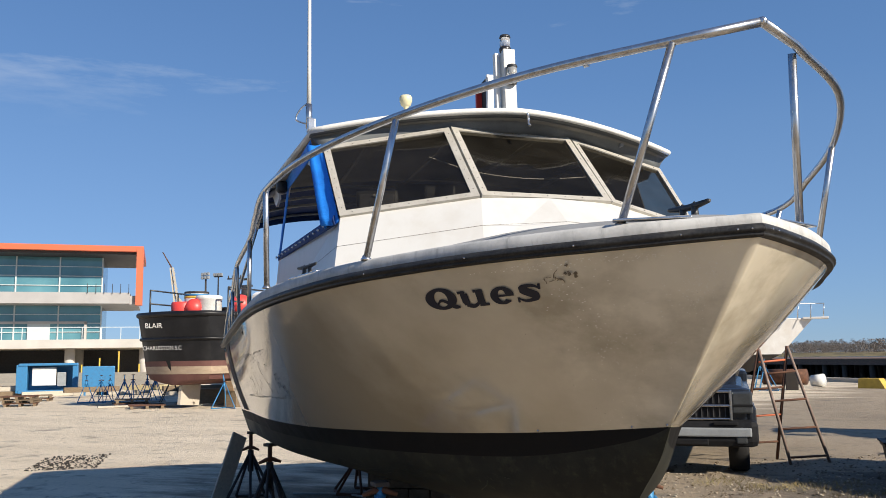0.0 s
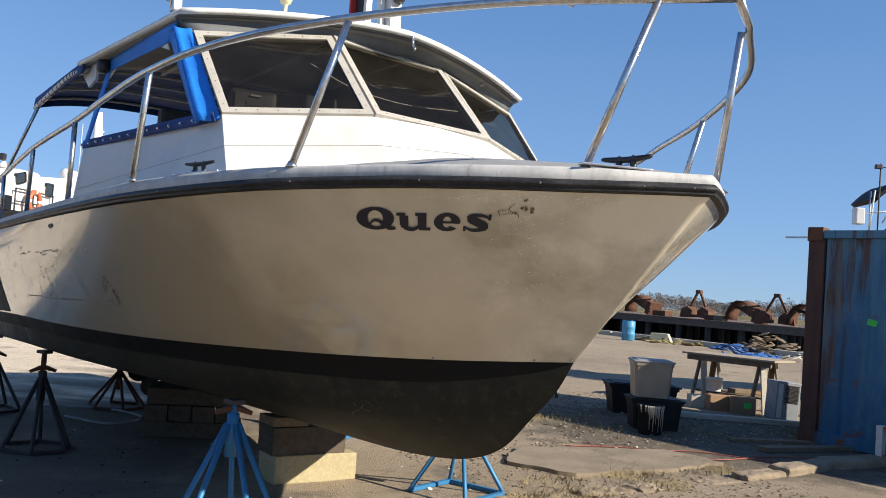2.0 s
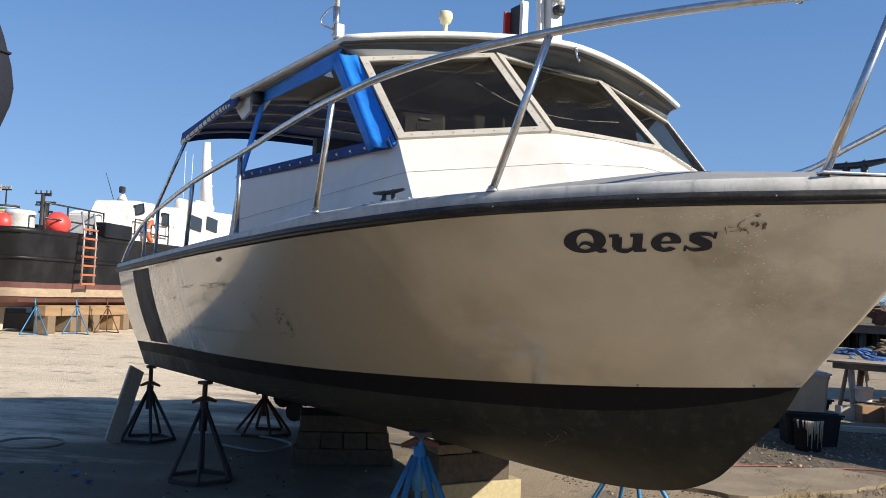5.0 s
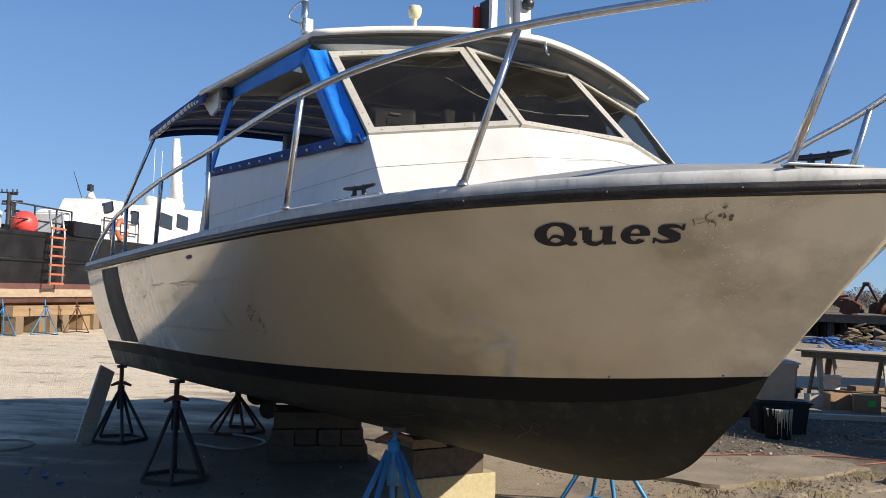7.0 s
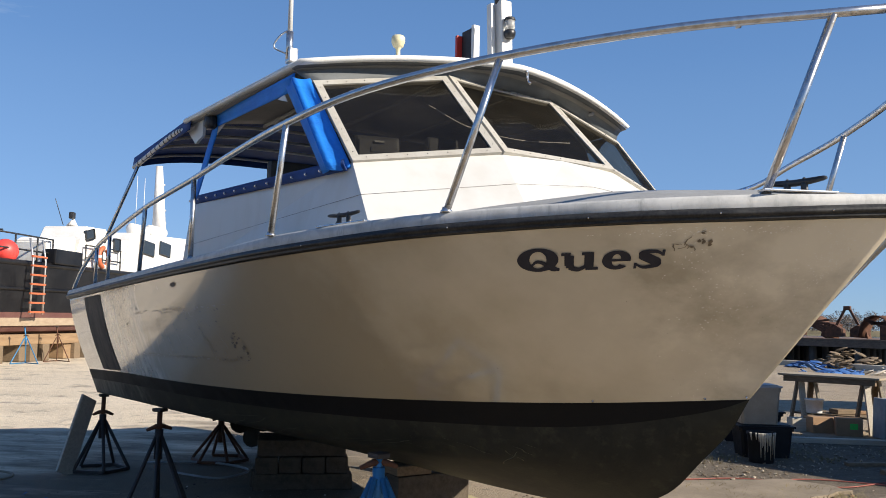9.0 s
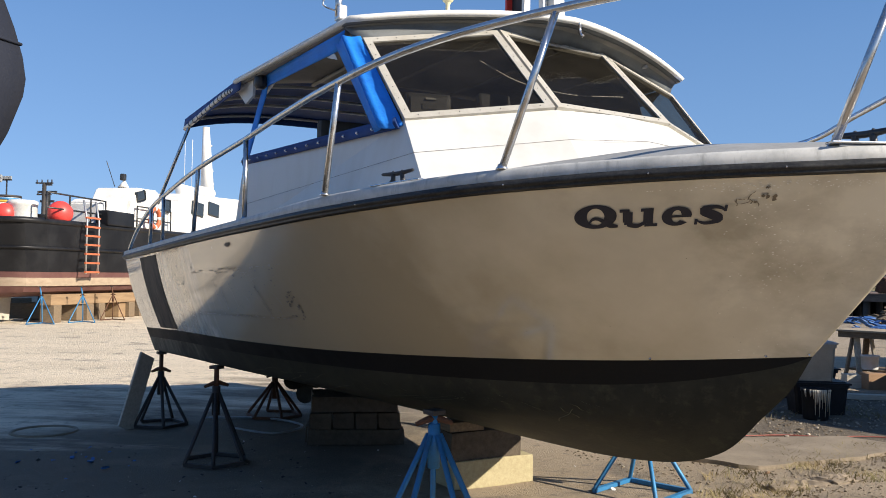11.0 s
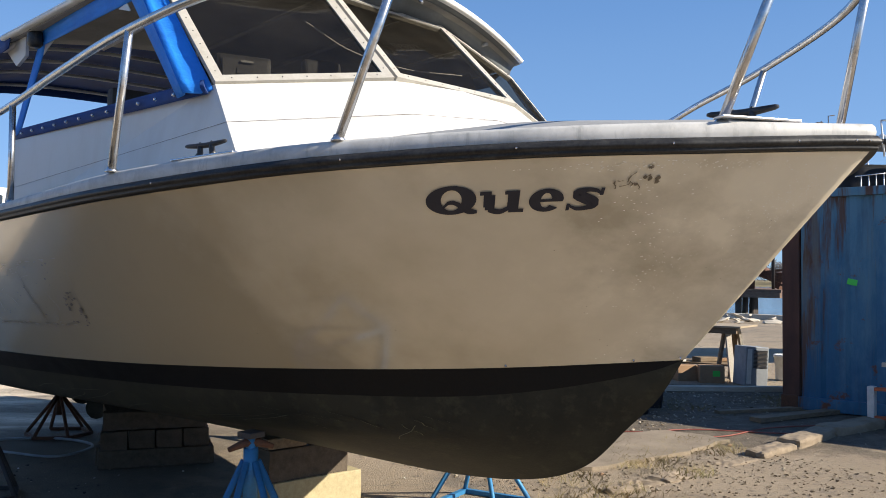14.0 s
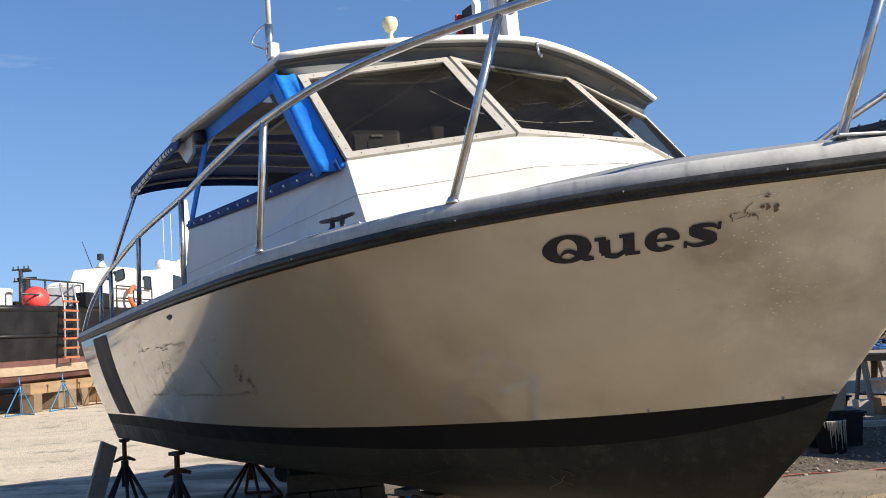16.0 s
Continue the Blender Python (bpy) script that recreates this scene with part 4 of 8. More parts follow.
box(bm, (-0.57, -0.035, 3.40), (0.10, 0.085, 0.50), (0, -3, 0), 0.008)
box(bm, (-0.60, -0.105, 3.385), (0.05, 0.03, 0.50), (0, -3, 0), 0.005)
mast = part("light_mast", bm, WHITE, boat, "white painted wooden light mast, chipped")
for p, r in (((-0.585, -0.045, 3.648), 0.038), ((-0.50, -0.03, 3.41), 0.036)):
    bm = bmesh.new()
    lathe(bm, [(r * 0.8, -0.02), (r * 1.05, 0), (r * 1.1, 0.02), (r * 0.95, 0.03)], 16, Matrix.Translation(p))
    lamp = part("mast_lamp", bm, BLACKMETAL, mast, "round navigation lamp with clear lens")
    bm = bmesh.new()
    lathe(bm, [(r * 0.98, 0.095), (r * 1.05, 0.10), (r * 0.9, 0.115), (0.0001, 0.118)], 16, Matrix.Translation(p))
    part("lamp_cap", bm, BLACKMETAL, lamp)
    bm = bmesh.new()
    lathe(bm, [(r * 0.92, 0.029), (r * 0.96, 0.06), (r * 0.92, 0.097)], 16, Matrix.Translation(p))
    part("lens", bm, LENS, lamp)
bm = bmesh.new()
box(bm, (-0.895, -0.085, 3.345), (0.13, 0.03, 0.40), (0, 0, 0), 0.004)
brd = part("lamp_screen", bm, GREYDARK, boat, "dark and red side lamp screen")
bm = bmesh.new()
box(bm, (-0.972, -0.09, 3.335), (0.024, 0.10, 0.37), bevel=0.003)
part("red_panel", bm, RED, brd)
bm = bmesh.new()
box(bm, (-0.815, -0.085, 3.35), (0.028, 0.05, 0.41), bevel=0.003)
part("white_edge", bm, WHITE, brd)
bm = bmesh.new()
tube(bm, spline([(-0.39, 0.03, 3.165), (-0.40, 0.04, 3.12), (-0.38, 0.03, 3.09), (-0.36, 0.035, 3.07)], 10), 0.010, 6)
part("hook", bm, STEEL, boat)

# pale scratches where slings crossed the bottom
def bottom_at(s, f, out=0.004):
    """A point of the starboard bottom: f from waterline to keel."""
    i = min(int(s * NS), NS - 1)
    rows = [bottom_line(i), bottom_line(i + 1)]
    k = min(int(f * 20), 19)
    p, q = (r[k].lerp(r[k + 1], f * 20 - k) for r in rows)
    p = p.lerp(q, s * NS - i)
    return Vector((p.x, -p.y - 0.6 * out, p.z - 0.8 * out))


SCRATCH = worn("scratched_bottom_paint", (0.19, 0.18, 0.10), (0.09, 0.088, 0.055), 30, 0.8)
rng = random.Random(41)
bm = bmesh.new()
for k in range(20):
    s0, f0 = 0.42 + 0.36 * rng.random(), rng.uniform(0.30, 0.42)
    lean, long = rng.choice((-1, 1)) * rng.uniform(0.015, 0.05), rng.uniform(0.05, 0.16)
    a = [bottom_at(s0 + lean * u / 8 + 0.002 * math.sin(u + k), f0 + long * u / 8) for u in range(9)]
    w = rng.uniform(0.003, 0.007)
    for p, q in zip(a, a[1:]):
        bm.faces.new([bm.verts.new(v) for v in (p, q, q + Vector((w, 0, 0)), p + Vector((w, 0, 0)))])
tagged(part("sling_scratches", bm, SCRATCH, boat), "pale crossing scratches on the bottom paint", kind="stuff")

# ---- lettering and marks on the side ----
def on_side(points_of, s0, s1, t0, t1, name, mat, label, out=0.004):
    """Lays flat (x, y) faces, 0 to 1 each way, on the starboard side."""
    bm = bmesh.new()
    for poly in points_of:
        bm.faces.new([bm.verts.new(topside(s0 + (s1 - s0) * x, t0 + (t1 - t0) * y, -1, out)) for x, y in poly])
    bmesh.ops.recalc_face_normals(bm, faces=bm.faces[:])
    return part(name, bm, mat, boat, label)


def stroke(pts, widths):
    """Quads along a pen stroke; widths at each point."""
    pts = [Vector((x, y, 0)) for x, y in pts]
    left, right = [], []
    for k, p in enumerate(pts):
        d = (pts[min(k + 1, len(pts) - 1)] - pts[max(k - 1, 0)]).normalized()
        nrm = Vector((-d.y, d.x, 0)) * widths[k] / 2
        left.append((p + nrm)[:2])
        right.append((p - nrm)[:2])
    return [[left[k], left[k + 1], right[k + 1], right[k]] for k in range(len(pts) - 1)]


def ring(cx, cy, rx, ry, ix, iy, a0=0.0, a1=360.0, n=36):
    """An oval stroke, heavy at the sides."""
    at = lambda a, x, y: (cx + x * math.cos(radians(a)), cy + y * math.sin(radians(a)))
    angles = [a0 + (a1 - a0) * k / n for k in range(n + 1)]
    return [[at(a, rx, ry), at(b, rx, ry), at(b, ix, iy), at(a, ix, iy)] for a, b in zip(angles, angles[1:])]


def plank_of(x0, x1, y0, y1):
    return [[(x0 + (x1 - x0) * k / 3, y0), (x0 + (x1 - x0) * (k + 1) / 3, y0), (x0 + (x1 - x0) * (k + 1) / 3, y1), (x0 + (x1 - x0) * k / 3, y1)] for k in range(3)]


def pen(pts, widths, n=16):
    """A smooth stroke through few points."""
    w = spline([(v, 0, 0) for v in widths], n)
    return stroke([p[:2] for p in spline([(x, y, 0) for x, y in pts], n)], [v.x for v in w])


# the name in heavy extended slab letters: 318 wide, 52 high
LETTERS = {
    "Q": ring(45, 28, 45, 24, 18.5, 17) + pen([(29, 15), (39, 23.5), (50.5, 23.5), (64, 16.5), (76, 9.5), (92, 7)], [3, 6, 7, 9, 11, 5], 24),
    "u": plank_of(96, 117, 34, 40) + plank_of(103, 124, 14, 34) + plank_of(106, 124, 9, 14) + pen([(112, 9), (124, 7), (136, 6), (150, 12)], [6, 9, 8, 7]) + plank_of(147, 168, 10, 34) + plank_of(141, 156, 34, 40) + plank_of(156, 168, 34, 40) + plank_of(150, 178, 4, 10),
    "e": ring(217, 22, 31, 19, 10, 12, 0, 318) + plank_of(204, 247, 19.5, 24),
    "s": pen([(311, 30), (300, 36), (282, 37), (268, 31), (286, 23), (304, 14.5), (292, 8), (274, 6.5), (259, 12)], [3, 6, 8, 15, 17, 15, 8, 6, 3], 36) + plank_of(308, 314, 28, 40) + plank_of(255, 261, 4, 15),
}
name = part("name_lettering", bmesh.new(), LETTER, boat, "navy letters spelling Ques on the bow")
for key, polys in LETTERS.items():
    flat = [[(x / 318, y / 52) for x, y in poly] for poly in polys]
    letter = on_side(flat, 0.397, 0.267, 0.778, 0.908, "letter_" + key.lower(), LETTER, "")
    letter.parent = name


def blot(rng, x, y, r, n=7, squash=1.0):
    """An uneven blot round (x, y)."""
    turn = rng.uniform(0, 6.28)
    return [(x + r * rng.uniform(0.5, 1.2) * math.cos(turn + 6.283 * k / n), y + squash * r * rng.uniform(0.5, 1.2) * math.sin(turn + 6.283 * k / n)) for k in range(n)]


rng = random.Random(17)
# a scraped band near the stern
strip_polys = []
for k in range(16):
    y0, y1 = k / 16, (k + 1) / 16
    for j in range(4):
        strip_polys.append([(j / 4, y0), ((j + 1) / 4, y0), ((j + 1) / 4, y1), (j / 4, y1)])
on_side(strip_polys, 0.949, 0.904, 0.02, 0.975, "scraped_band", SCRAPE, "dark scraped band where a strip was removed")
# glue and flaking film left by an old decal
OLDFILM = worn("old_film", (0.23, 0.19, 0.14), (0.13, 0.108, 0.08), 30, 0.45)
CHIPPED = worn("chipped_gelcoat", (0.20, 0.155, 0.10), (0.12, 0.092, 0.06), 30, 0.6)
GLUE = worn("dark_glue", (0.15, 0.125, 0.10), (0.08, 0.07, 0.055), 30, 0.7)
def scratch(rng, x, y, length, wide, wander=0.5, n=7, heading=None):
    """A thin crooked scratch from (x, y)."""
    a = rng.uniform(0, 6.28) if heading is None else heading
    pts = [(x, y)]
    for _ in range(n):
        a += rng.uniform(-wander, wander)
        pts.append((pts[-1][0] + length / n * math.cos(a), pts[-1][1] + length / n * math.sin(a)))
    return stroke(pts, [wide * rng.uniform(0.3, 1.0) for _ in pts])


film = []
for _ in range(16):
    film += scratch(rng, rng.uniform(0.0, 0.85), rng.choice([0.04, 0.98, rng.random()]), rng.uniform(0.04, 0.12), 0.009, 0.6)
for x in (0.0, 0.62, 1.0):
    film += scratch(rng, x, 0.02, 0.95, 0.004, 0.05, 12, 1.57)
tagged(on_side(film, 0.800, 0.690, 0.27, 0.68, "decal_film", OLDFILM, "", 0.002), "faint edges of a removed decal", kind="stuff")
marks = [blot(rng, rng.random(), rng.random(), rng.uniform(0.003, 0.012), 6, 1.6) for _ in range(60)]
marks += [blot(rng, 0.92 + rng.gauss(0, 0.03), 0.42 + rng.gauss(0, 0.10), rng.uniform(0.004, 0.014), 7, 1.8) for _ in range(18)]
marks += [blot(rng, 0.99 + rng.gauss(0, 0.008), 0.05 + 0.3 * rng.random(), rng.uniform(0.006, 0.014), 6, 3.0) for _ in range(8)]
tagged(on_side(marks, 0.806, 0.688, 0.25, 0.70, "decal_residue", GLUE, "", 0.005), "dark glue specks of a removed decal", kind="stuff")
on_side([blot(rng, 0.5, 0.5, 0.4, 10)], 0.765, 0.752, 0.90, 0.955, "round_mark", GLUE, "small dark round mark")
edge_marks = []
for _ in range(60):
    edge_marks += scratch(rng, rng.uniform(0.0, 1.0), rng.choice([0.02, 0.03, 0.97, 0.99]) + rng.gauss(0, 0.012), rng.uniform(0.015, 0.06), 0.020, 0.5, 4, rng.choice([0.0, 3.14]))
for x in (0.05, 0.16, 0.30, 0.42, 0.55, 0.70, 0.84):
    edge_marks += scratch(rng, x, rng.uniform(0.05, 0.3), rng.uniform(0.2, 0.5), 0.005, 0.10, 10, 1.57)
tagged(on_side(edge_marks, 0.835, 0.688, 0.25, 0.72, "decal_outline", OLDFILM, "", 0.003), "broken outline of a removed decal", kind="stuff")
more = [blot(rng, rng.random(), rng.random(), rng.uniform(0.002, 0.007), 6, 7.0) for _ in range(14)]
tagged(on_side(more, 0.90, 0.82, 0.2, 0.9, "stern_scuffs", GLUE, ""), "dark scuffs near the stern", kind="stuff")
# blistered gelcoat past the name
bl = []
for k in range(7):
    bl += scratch(rng, rng.uniform(0.05, 0.5), rng.uniform(0.40, 0.75), rng.uniform(0.12, 0.3), 0.028, 0.7)
bl += [blot(rng, 0.60 + rng.gauss(0, 0.10), 0.66 + rng.gauss(0, 0.10), rng.uniform(0.02, 0.055), 7, 1.3) for _ in range(9)]
tagged(on_side(bl, 0.268, 0.225, 0.80, 0.95, "chipped_patch", CHIPPED, "", 0.005), "chipped brown patch beside the name", kind="stuff")
PALEFLECK = worn("pale_fleck", (0.85, 0.82, 0.74), (0.7, 0.66, 0.58), 20, 0.4)
bl = []
for cx, cy, sx, sy, count in ((0.085, 0.80, 0.022, 0.08, 170), (0.23, 0.965, 0.06, 0.012, 120), (0.245, 0.80, 0.012, 0.10, 40), (0.205, 0.55, 0.02, 0.20, 90), (0.14, 0.5, 0.04, 0.22, 50)):
    for _ in range(count):
        bl.append(blot(rng, cx + rng.gauss(0, sx), min(max(cy + rng.gauss(0, sy), 0.04), 0.98), rng.uniform(0.0005, 0.0013), 5, 2.2))
tagged(on_side(bl, 0.0, 1.0, 0.0, 1.0, "pale_blister", PALEFLECK, "", 0.005), "tiny pale blisters on the bow", kind="stuff")
bl = [blot(rng, rng.uniform(0.04, 0.9), rng.uniform(0.05, 0.95), rng.uniform(0.0003, 0.0008), 5, 3.0) for _ in range(34)]
tagged(on_side(bl, 0.0, 1.0, 0.0, 1.0, "dark_specks", GLUE, "", 0.005), "small dark specks on the topsides", kind="stuff")
for s_at in (0.155, 0.33, 0.02):
    bm = bmesh.new()
    bmesh.ops.create_icosphere(bm, subdivisions=1, radius=0.007, matrix=Matrix.Translation(topside(s_at, 0.015, -1, 0.003)))
    part("waterline_stud", bm, STEEL, boat)

# ---- ground ----
def ground_z(x, y):
    """Small undulations, flat under the boat and far off."""
    d = math.hypot(x + 1, y - 7)
    k = max(0.0, min(1.0, (d - 5) / 6)) * max(0.0, 1 - d / 60)
    return 0.03 * k * noise.noise((x * 0.25, y * 0.25, 0))


EDGE_A, EDGE_DIR, EDGE_OUT = Vector((0, 54.3, 0)), Vector((0.569, -0.822, 0)), Vector((0.822, 0.569, 0))


def shore(t, out, z=0.0):
    """A point t metres along the yard's water edge and out metres beyond it."""
    p = EDGE_A + EDGE_DIR * t + EDGE_OUT * out
    return Vector((p.x, p.y, z))


bm = bmesh.new()
rows = []
ts = [-700, -400, -200, -120, -80] + [-60 + 3 * k for k in range(37)] + [60, 90, 140, 220, 400]
outs = [-600, -300, -180, -120] + [-90 + 2.5 * k for k in range(36)] + [0]
for t in ts:
    row = []
    for o in outs:
        p = shore(t, o)
        row.append((p.x, p.y, ground_z(p.x, p.y) if o < 0 else 0.0))
    rows.append(row)
sheet(bm, rows)
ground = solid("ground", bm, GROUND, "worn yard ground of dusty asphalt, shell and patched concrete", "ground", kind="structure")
bm = bmesh.new()
sheet(bm, [[shore(t, o, -2.2) for o in (-0.5, 30, 120, 500, 1500)] for t in (-1500, -600, -200, 0, 100, 300, 900)])
solid("water", bm, WATERMAT, "calm blue river beyond the yard", "water", kind="structure")
bm = bmesh.new()
for a, b in ((-700, -60), (-60, 0), (0, 40), (40, 400)):
    q = [shore(a, 0.0, 0.0), shore(b, 0.0, 0.0), shore(b, 0.0, -3.0), shore(a, 0.0, -3.0)]
    bm.faces.new([bm.verts.new(p) for p in q])
solid("quay_wall", bm, DARKTIMBER, "dark quay wall at the yard's edge", "wall", kind="structure")
k = 0
for t in range(-60, 44, 4):
    bm = bmesh.new()
    a, b = shore(t, -0.3, 0.10), shore(t + 3.9, -0.3, 0.10)
    bar(bm, a, b, 0.3, 0.24, bevel=0.03)
    solid("kerb_timber", bm, PALEWOOD, "pale timber kerb along the quay edge", "kerb", group="quay kerbs", kind="structure")

# broken concrete kerb beside the boat
BW = lambda u, v, z=0.0: AT_BOAT @ Vector((u, v, z))
random.seed(4)
kerb = thing("kerb", "broken old concrete kerb with crumbling edges", "kerb", kind="structure")
line = [(0.12, 6.92, -0.035), (0.80, 7.37, -0.02), (1.28, 7.72, -0.03), (1.80, 8.16, -0.045), (2.42, 8.60, -0.01), (2.92, 9.02, 0.02), (3.62, 9.66, 0.025), (4.40, 10.16, 0.02)]
for i in range(len(line) - 1):
    bm = bmesh.new()
    a, b = Vector(line[i]), Vector(line[i + 1])
    a.z = b.z = line[i][2] - (0.032 if i < 4 else 0.01)
    b = a.lerp(b, 0.99 if i > 3 else 0.93)
    bar(bm, a, b, 0.24 + random.uniform(-0.04, 0.04), 0.15, bevel=0.035)
    bmesh.ops.subdivide_edges(bm, edges=bm.edges[:], cuts=9, use_grid_fill=True)
    for v in bm.verts:
        rough = 0.030 if i < 4 else 0.016
        v.co += Vector((noise.noise(v.co * 4), noise.noise(v.co * 4 + Vector((9, 0, 0))), noise.noise(v.co * 4 + Vector((0, 9, 0))))) * rough
        v.co += Vector((noise.noise(v.co * 19), noise.noise(v.co * 19 + Vector((9, 0, 0))), noise.noise(v.co * 19 + Vector((0, 9, 0))))) * rough * 0.7
    part("kerb_stone", bm, CONCRETE, kerb)


# broken concrete slab behind the kerb
SLAB = worn("worn_slab", (0.30, 0.242, 0.17), (0.15, 0.118, 0.08), 2.2, 0.9, bump=0.5)
bm = bmesh.new()
ring_pts = []
corners = [Vector(p) for p in ((0.25, 8.35, 0), (0.85, 8.05, 0), (1.85, 8.72, 0), (2.45, 9.25, 0), (2.05, 9.75, 0), (1.05, 9.45, 0), (0.35, 9.15, 0))]
for a, b in zip(corners, corners[1:] + corners[:1]):
    for k in range(8):
        p = a.lerp(b, k / 8)
        ring_pts.append(p + Vector((noise.noise(p * 5), noise.noise(p * 5 + Vector((7, 0, 0))), 0)) * 0.07)
slab(bm, ring_pts, (0, 0, 0.035))
bmesh.ops.recalc_face_normals(bm, faces=bm.faces[:])
solid("concrete_slab", bm, SLAB, "broken pale concrete slab sunk in the dirt", "slab", kind="structure")

ICO = bmesh.new()
bmesh.ops.create_icosphere(ICO, subdivisions=1, radius=0.5)
ICO_V, ICO_F = [v.co.copy() for v in ICO.verts], [tuple(v.index for v in f.verts) for f in ICO.faces]
ICO.free()


def scatter(name, count, region, size, mat, label, category, seed, flat=0.5, z=0.0):
    """Loose stones or scraps over a region given in the boat's axes."""
    rng = random.Random(seed)
    verts, faces = [], []
    for _ in range(count):
        u, v = rng.uniform(*region[0]), rng.uniform(*region[1])
        s = size[0] + (size[1] - size[0]) * rng.random() ** 2
        m = Matrix.Translation(BW(u, v, z + s * 0.2)) @ Euler((rng.uniform(-0.4, 0.4), rng.uniform(-0.4, 0.4), rng.uniform(0, 6))).to_matrix().to_4x4() @ Matrix.Diagonal((s, s * rng.uniform(0.5, 1), s * flat * rng.uniform(0.6, 1.2), 1))
        base = len(verts)
        verts += [m @ p + Vector((rng.uniform(-1, 1), rng.uniform(-1, 1), rng.uniform(-1, 1))) * s * 0.09 for p in ICO_V]
        faces += [tuple(base + k for k in f) for f in ICO_F]
    me = bpy.data.meshes.new(name)
    me.from_pydata(verts, [], faces)
    me.materials.append(mat)
    return tagged(new(name, me), label, category, kind="stuff")


scatter("rubble", 600, ((-4.0, -0.2), (1.4, 8.0)), (0.006, 0.035), ROCK, "scattered broken concrete and shell on the ground", "rubble", 3)
scatter("gravel", 900, ((-4.0, 3.0), (-4.0, 1.5)), (0.004, 0.016), ROCK, "loose gravel on the asphalt", "gravel", 5)
scatter("leaf_litter", 110, ((-4.5, -1.0), (-3.0, -0.5)), (0.015, 0.04), DARKTIMBER, "dead leaves and scraps under the boat", "litter", 6, 0.15)
DIRT = worn("crumbled_dirt", (0.20, 0.15, 0.095), (0.10, 0.075, 0.05), 12, 0.95, bump=0.5)
scatter("dirt_clods", 2600, ((-2.6, 0.6), (1.5, 4.4)), (0.006, 0.035), DIRT, "crumbled dirt and dead leaves along the kerb", "dirt", 21, 0.35)
scatter("rubble", 1500, ((-6.4, -2.0), (2.0, 8.2)), (0.008, 0.05), ROCK, "broken concrete and shell by the bins", "rubble", 22)
scatter("dirt_clods", 2200, ((-6.4, -2.0), (2.0, 8.2)), (0.008, 0.05), DIRT, "dirt and dead leaves by the bins", "dirt", 23, 0.3)
scatter("brick_scraps", 16, ((-2.2, -0.9), (1.6, 4.6)), (0.04, 0.11), CARD, "broken brick and board scraps", "rubble", 8, 0.3)


def tuft_patch(name, spots, seed, label):
    rng = random.Random(seed)
    bm = bmesh.new()
    for u, v, r, count in spots:
        for _ in range(count):
            a, d = rng.uniform(0, 6.28), r * math.sqrt(rng.random())
            p = BW(u + d * math.cos(a), v + d * math.sin(a))
            h, w = rng.uniform(0.02, 0.075), rng.uniform(0.002, 0.005)
            lean = Vector((rng.uniform(-1, 1), rng.uniform(-1, 1), 0)) * h * 1.6
            s = Vector((math.cos(a), math.sin(a), 0)) * w
            q = [bm.verts.new(x) for x in (p - s, p + s, p + s * 0.7 + lean * 0.4 + Vector((0, 0, h * 0.6)), p - s * 0.7 + lean * 0.4 + Vector((0, 0, h * 0.6)))]
            tip = bm.verts.new(p + lean + Vector((0, 0, h)))
            bm.faces.new(q)
            bm.faces.new((q[3], q[2], tip))
    return solid(name, bm, GRASS, label, "grass", kind="stuff")


tuft_patch("grass", [(-0.25, 0.35, 0.35, 200), (-0.15, 0.9, 0.3, 160), (-0.62, 1.6, 0.25, 260), (-0.9, 3.1, 0.4, 400), (-1.2, 4.2, 0.4, 300), (-2.2, 7.6, 0.5, 300), (-2.9, 6.2, 0.5, 200), (-0.9, 2.2, 0.4, 220), (-0.35, 2.0, 0.5, 300), (-1.6, 3.4, 0.6, 350), (-3.6, 5.0, 0.7, 500), (-4.4, 4.2, 0.6, 400)], 11, "dry and green grass tufts along the kerb")


# ---- boat stands ----
def stand(at, top, tall, mat, label, lean=(0, 0), spin=0.0, spread=0.34, legs=5):
    ob = thing("boat_stand", label, "boat stand", Matrix.Translation(at) @ Matrix.Rotation(spin, 4, "Z"), "stands under the boat")
    hub = tall
    bm = bmesh.new()
    tube(bm, [(0, 0, hub - 0.22), (0, 0, hub + 0.02)], 0.034, 10)
    part("sleeve", bm, mat, ob)
    bm = bmesh.new()
    tube(bm, [(0, 0, hub - 0.05), (lean[0], lean[1], top - 0.03)], 0.021, 10)
    part("screw_post", bm, RUSTSTEEL if mat is not BLUESTEEL else mat, ob)
    bm = bmesh.new()
    tube(bm, [(-0.10, 0.02, hub + 0.015), (-0.03, 0, hub + 0.045), (0.03, 0, hub + 0.045), (0.10, -0.02, hub + 0.02)], [0.012, 0.02, 0.02, 0.012], 8)
    part("handle_nut", bm, RUSTSTEEL, ob)
    bm = bmesh.new()
    box(bm, (lean[0], lean[1], top - 0.018), (0.09, 0.09, 0.028), (0, 0, 20), 0.006)
    part("pad", bm, DARKSTEEL, ob)
    feet = [Vector((spread * math.cos(2 * math.pi * k / legs), spread * math.sin(2 * math.pi * k / legs), 0.02)) for k in range(legs)]
    for f in feet:
        bm = bmesh.new()
        tube(bm, [(f.x * 0.09, f.y * 0.09, hub - 0.04), (f.x * 0.96, f.y * 0.96, 0.05), f], 0.0165, 8)
        part("leg", bm, mat, ob)
    for k in range(legs):
        if k == 2:
            continue
        bm = bmesh.new()
        bar(bm, feet[k], feet[(k + 1) % legs], 0.035, 0.03)
        part("base_bar", bm, mat, ob)
    return ob


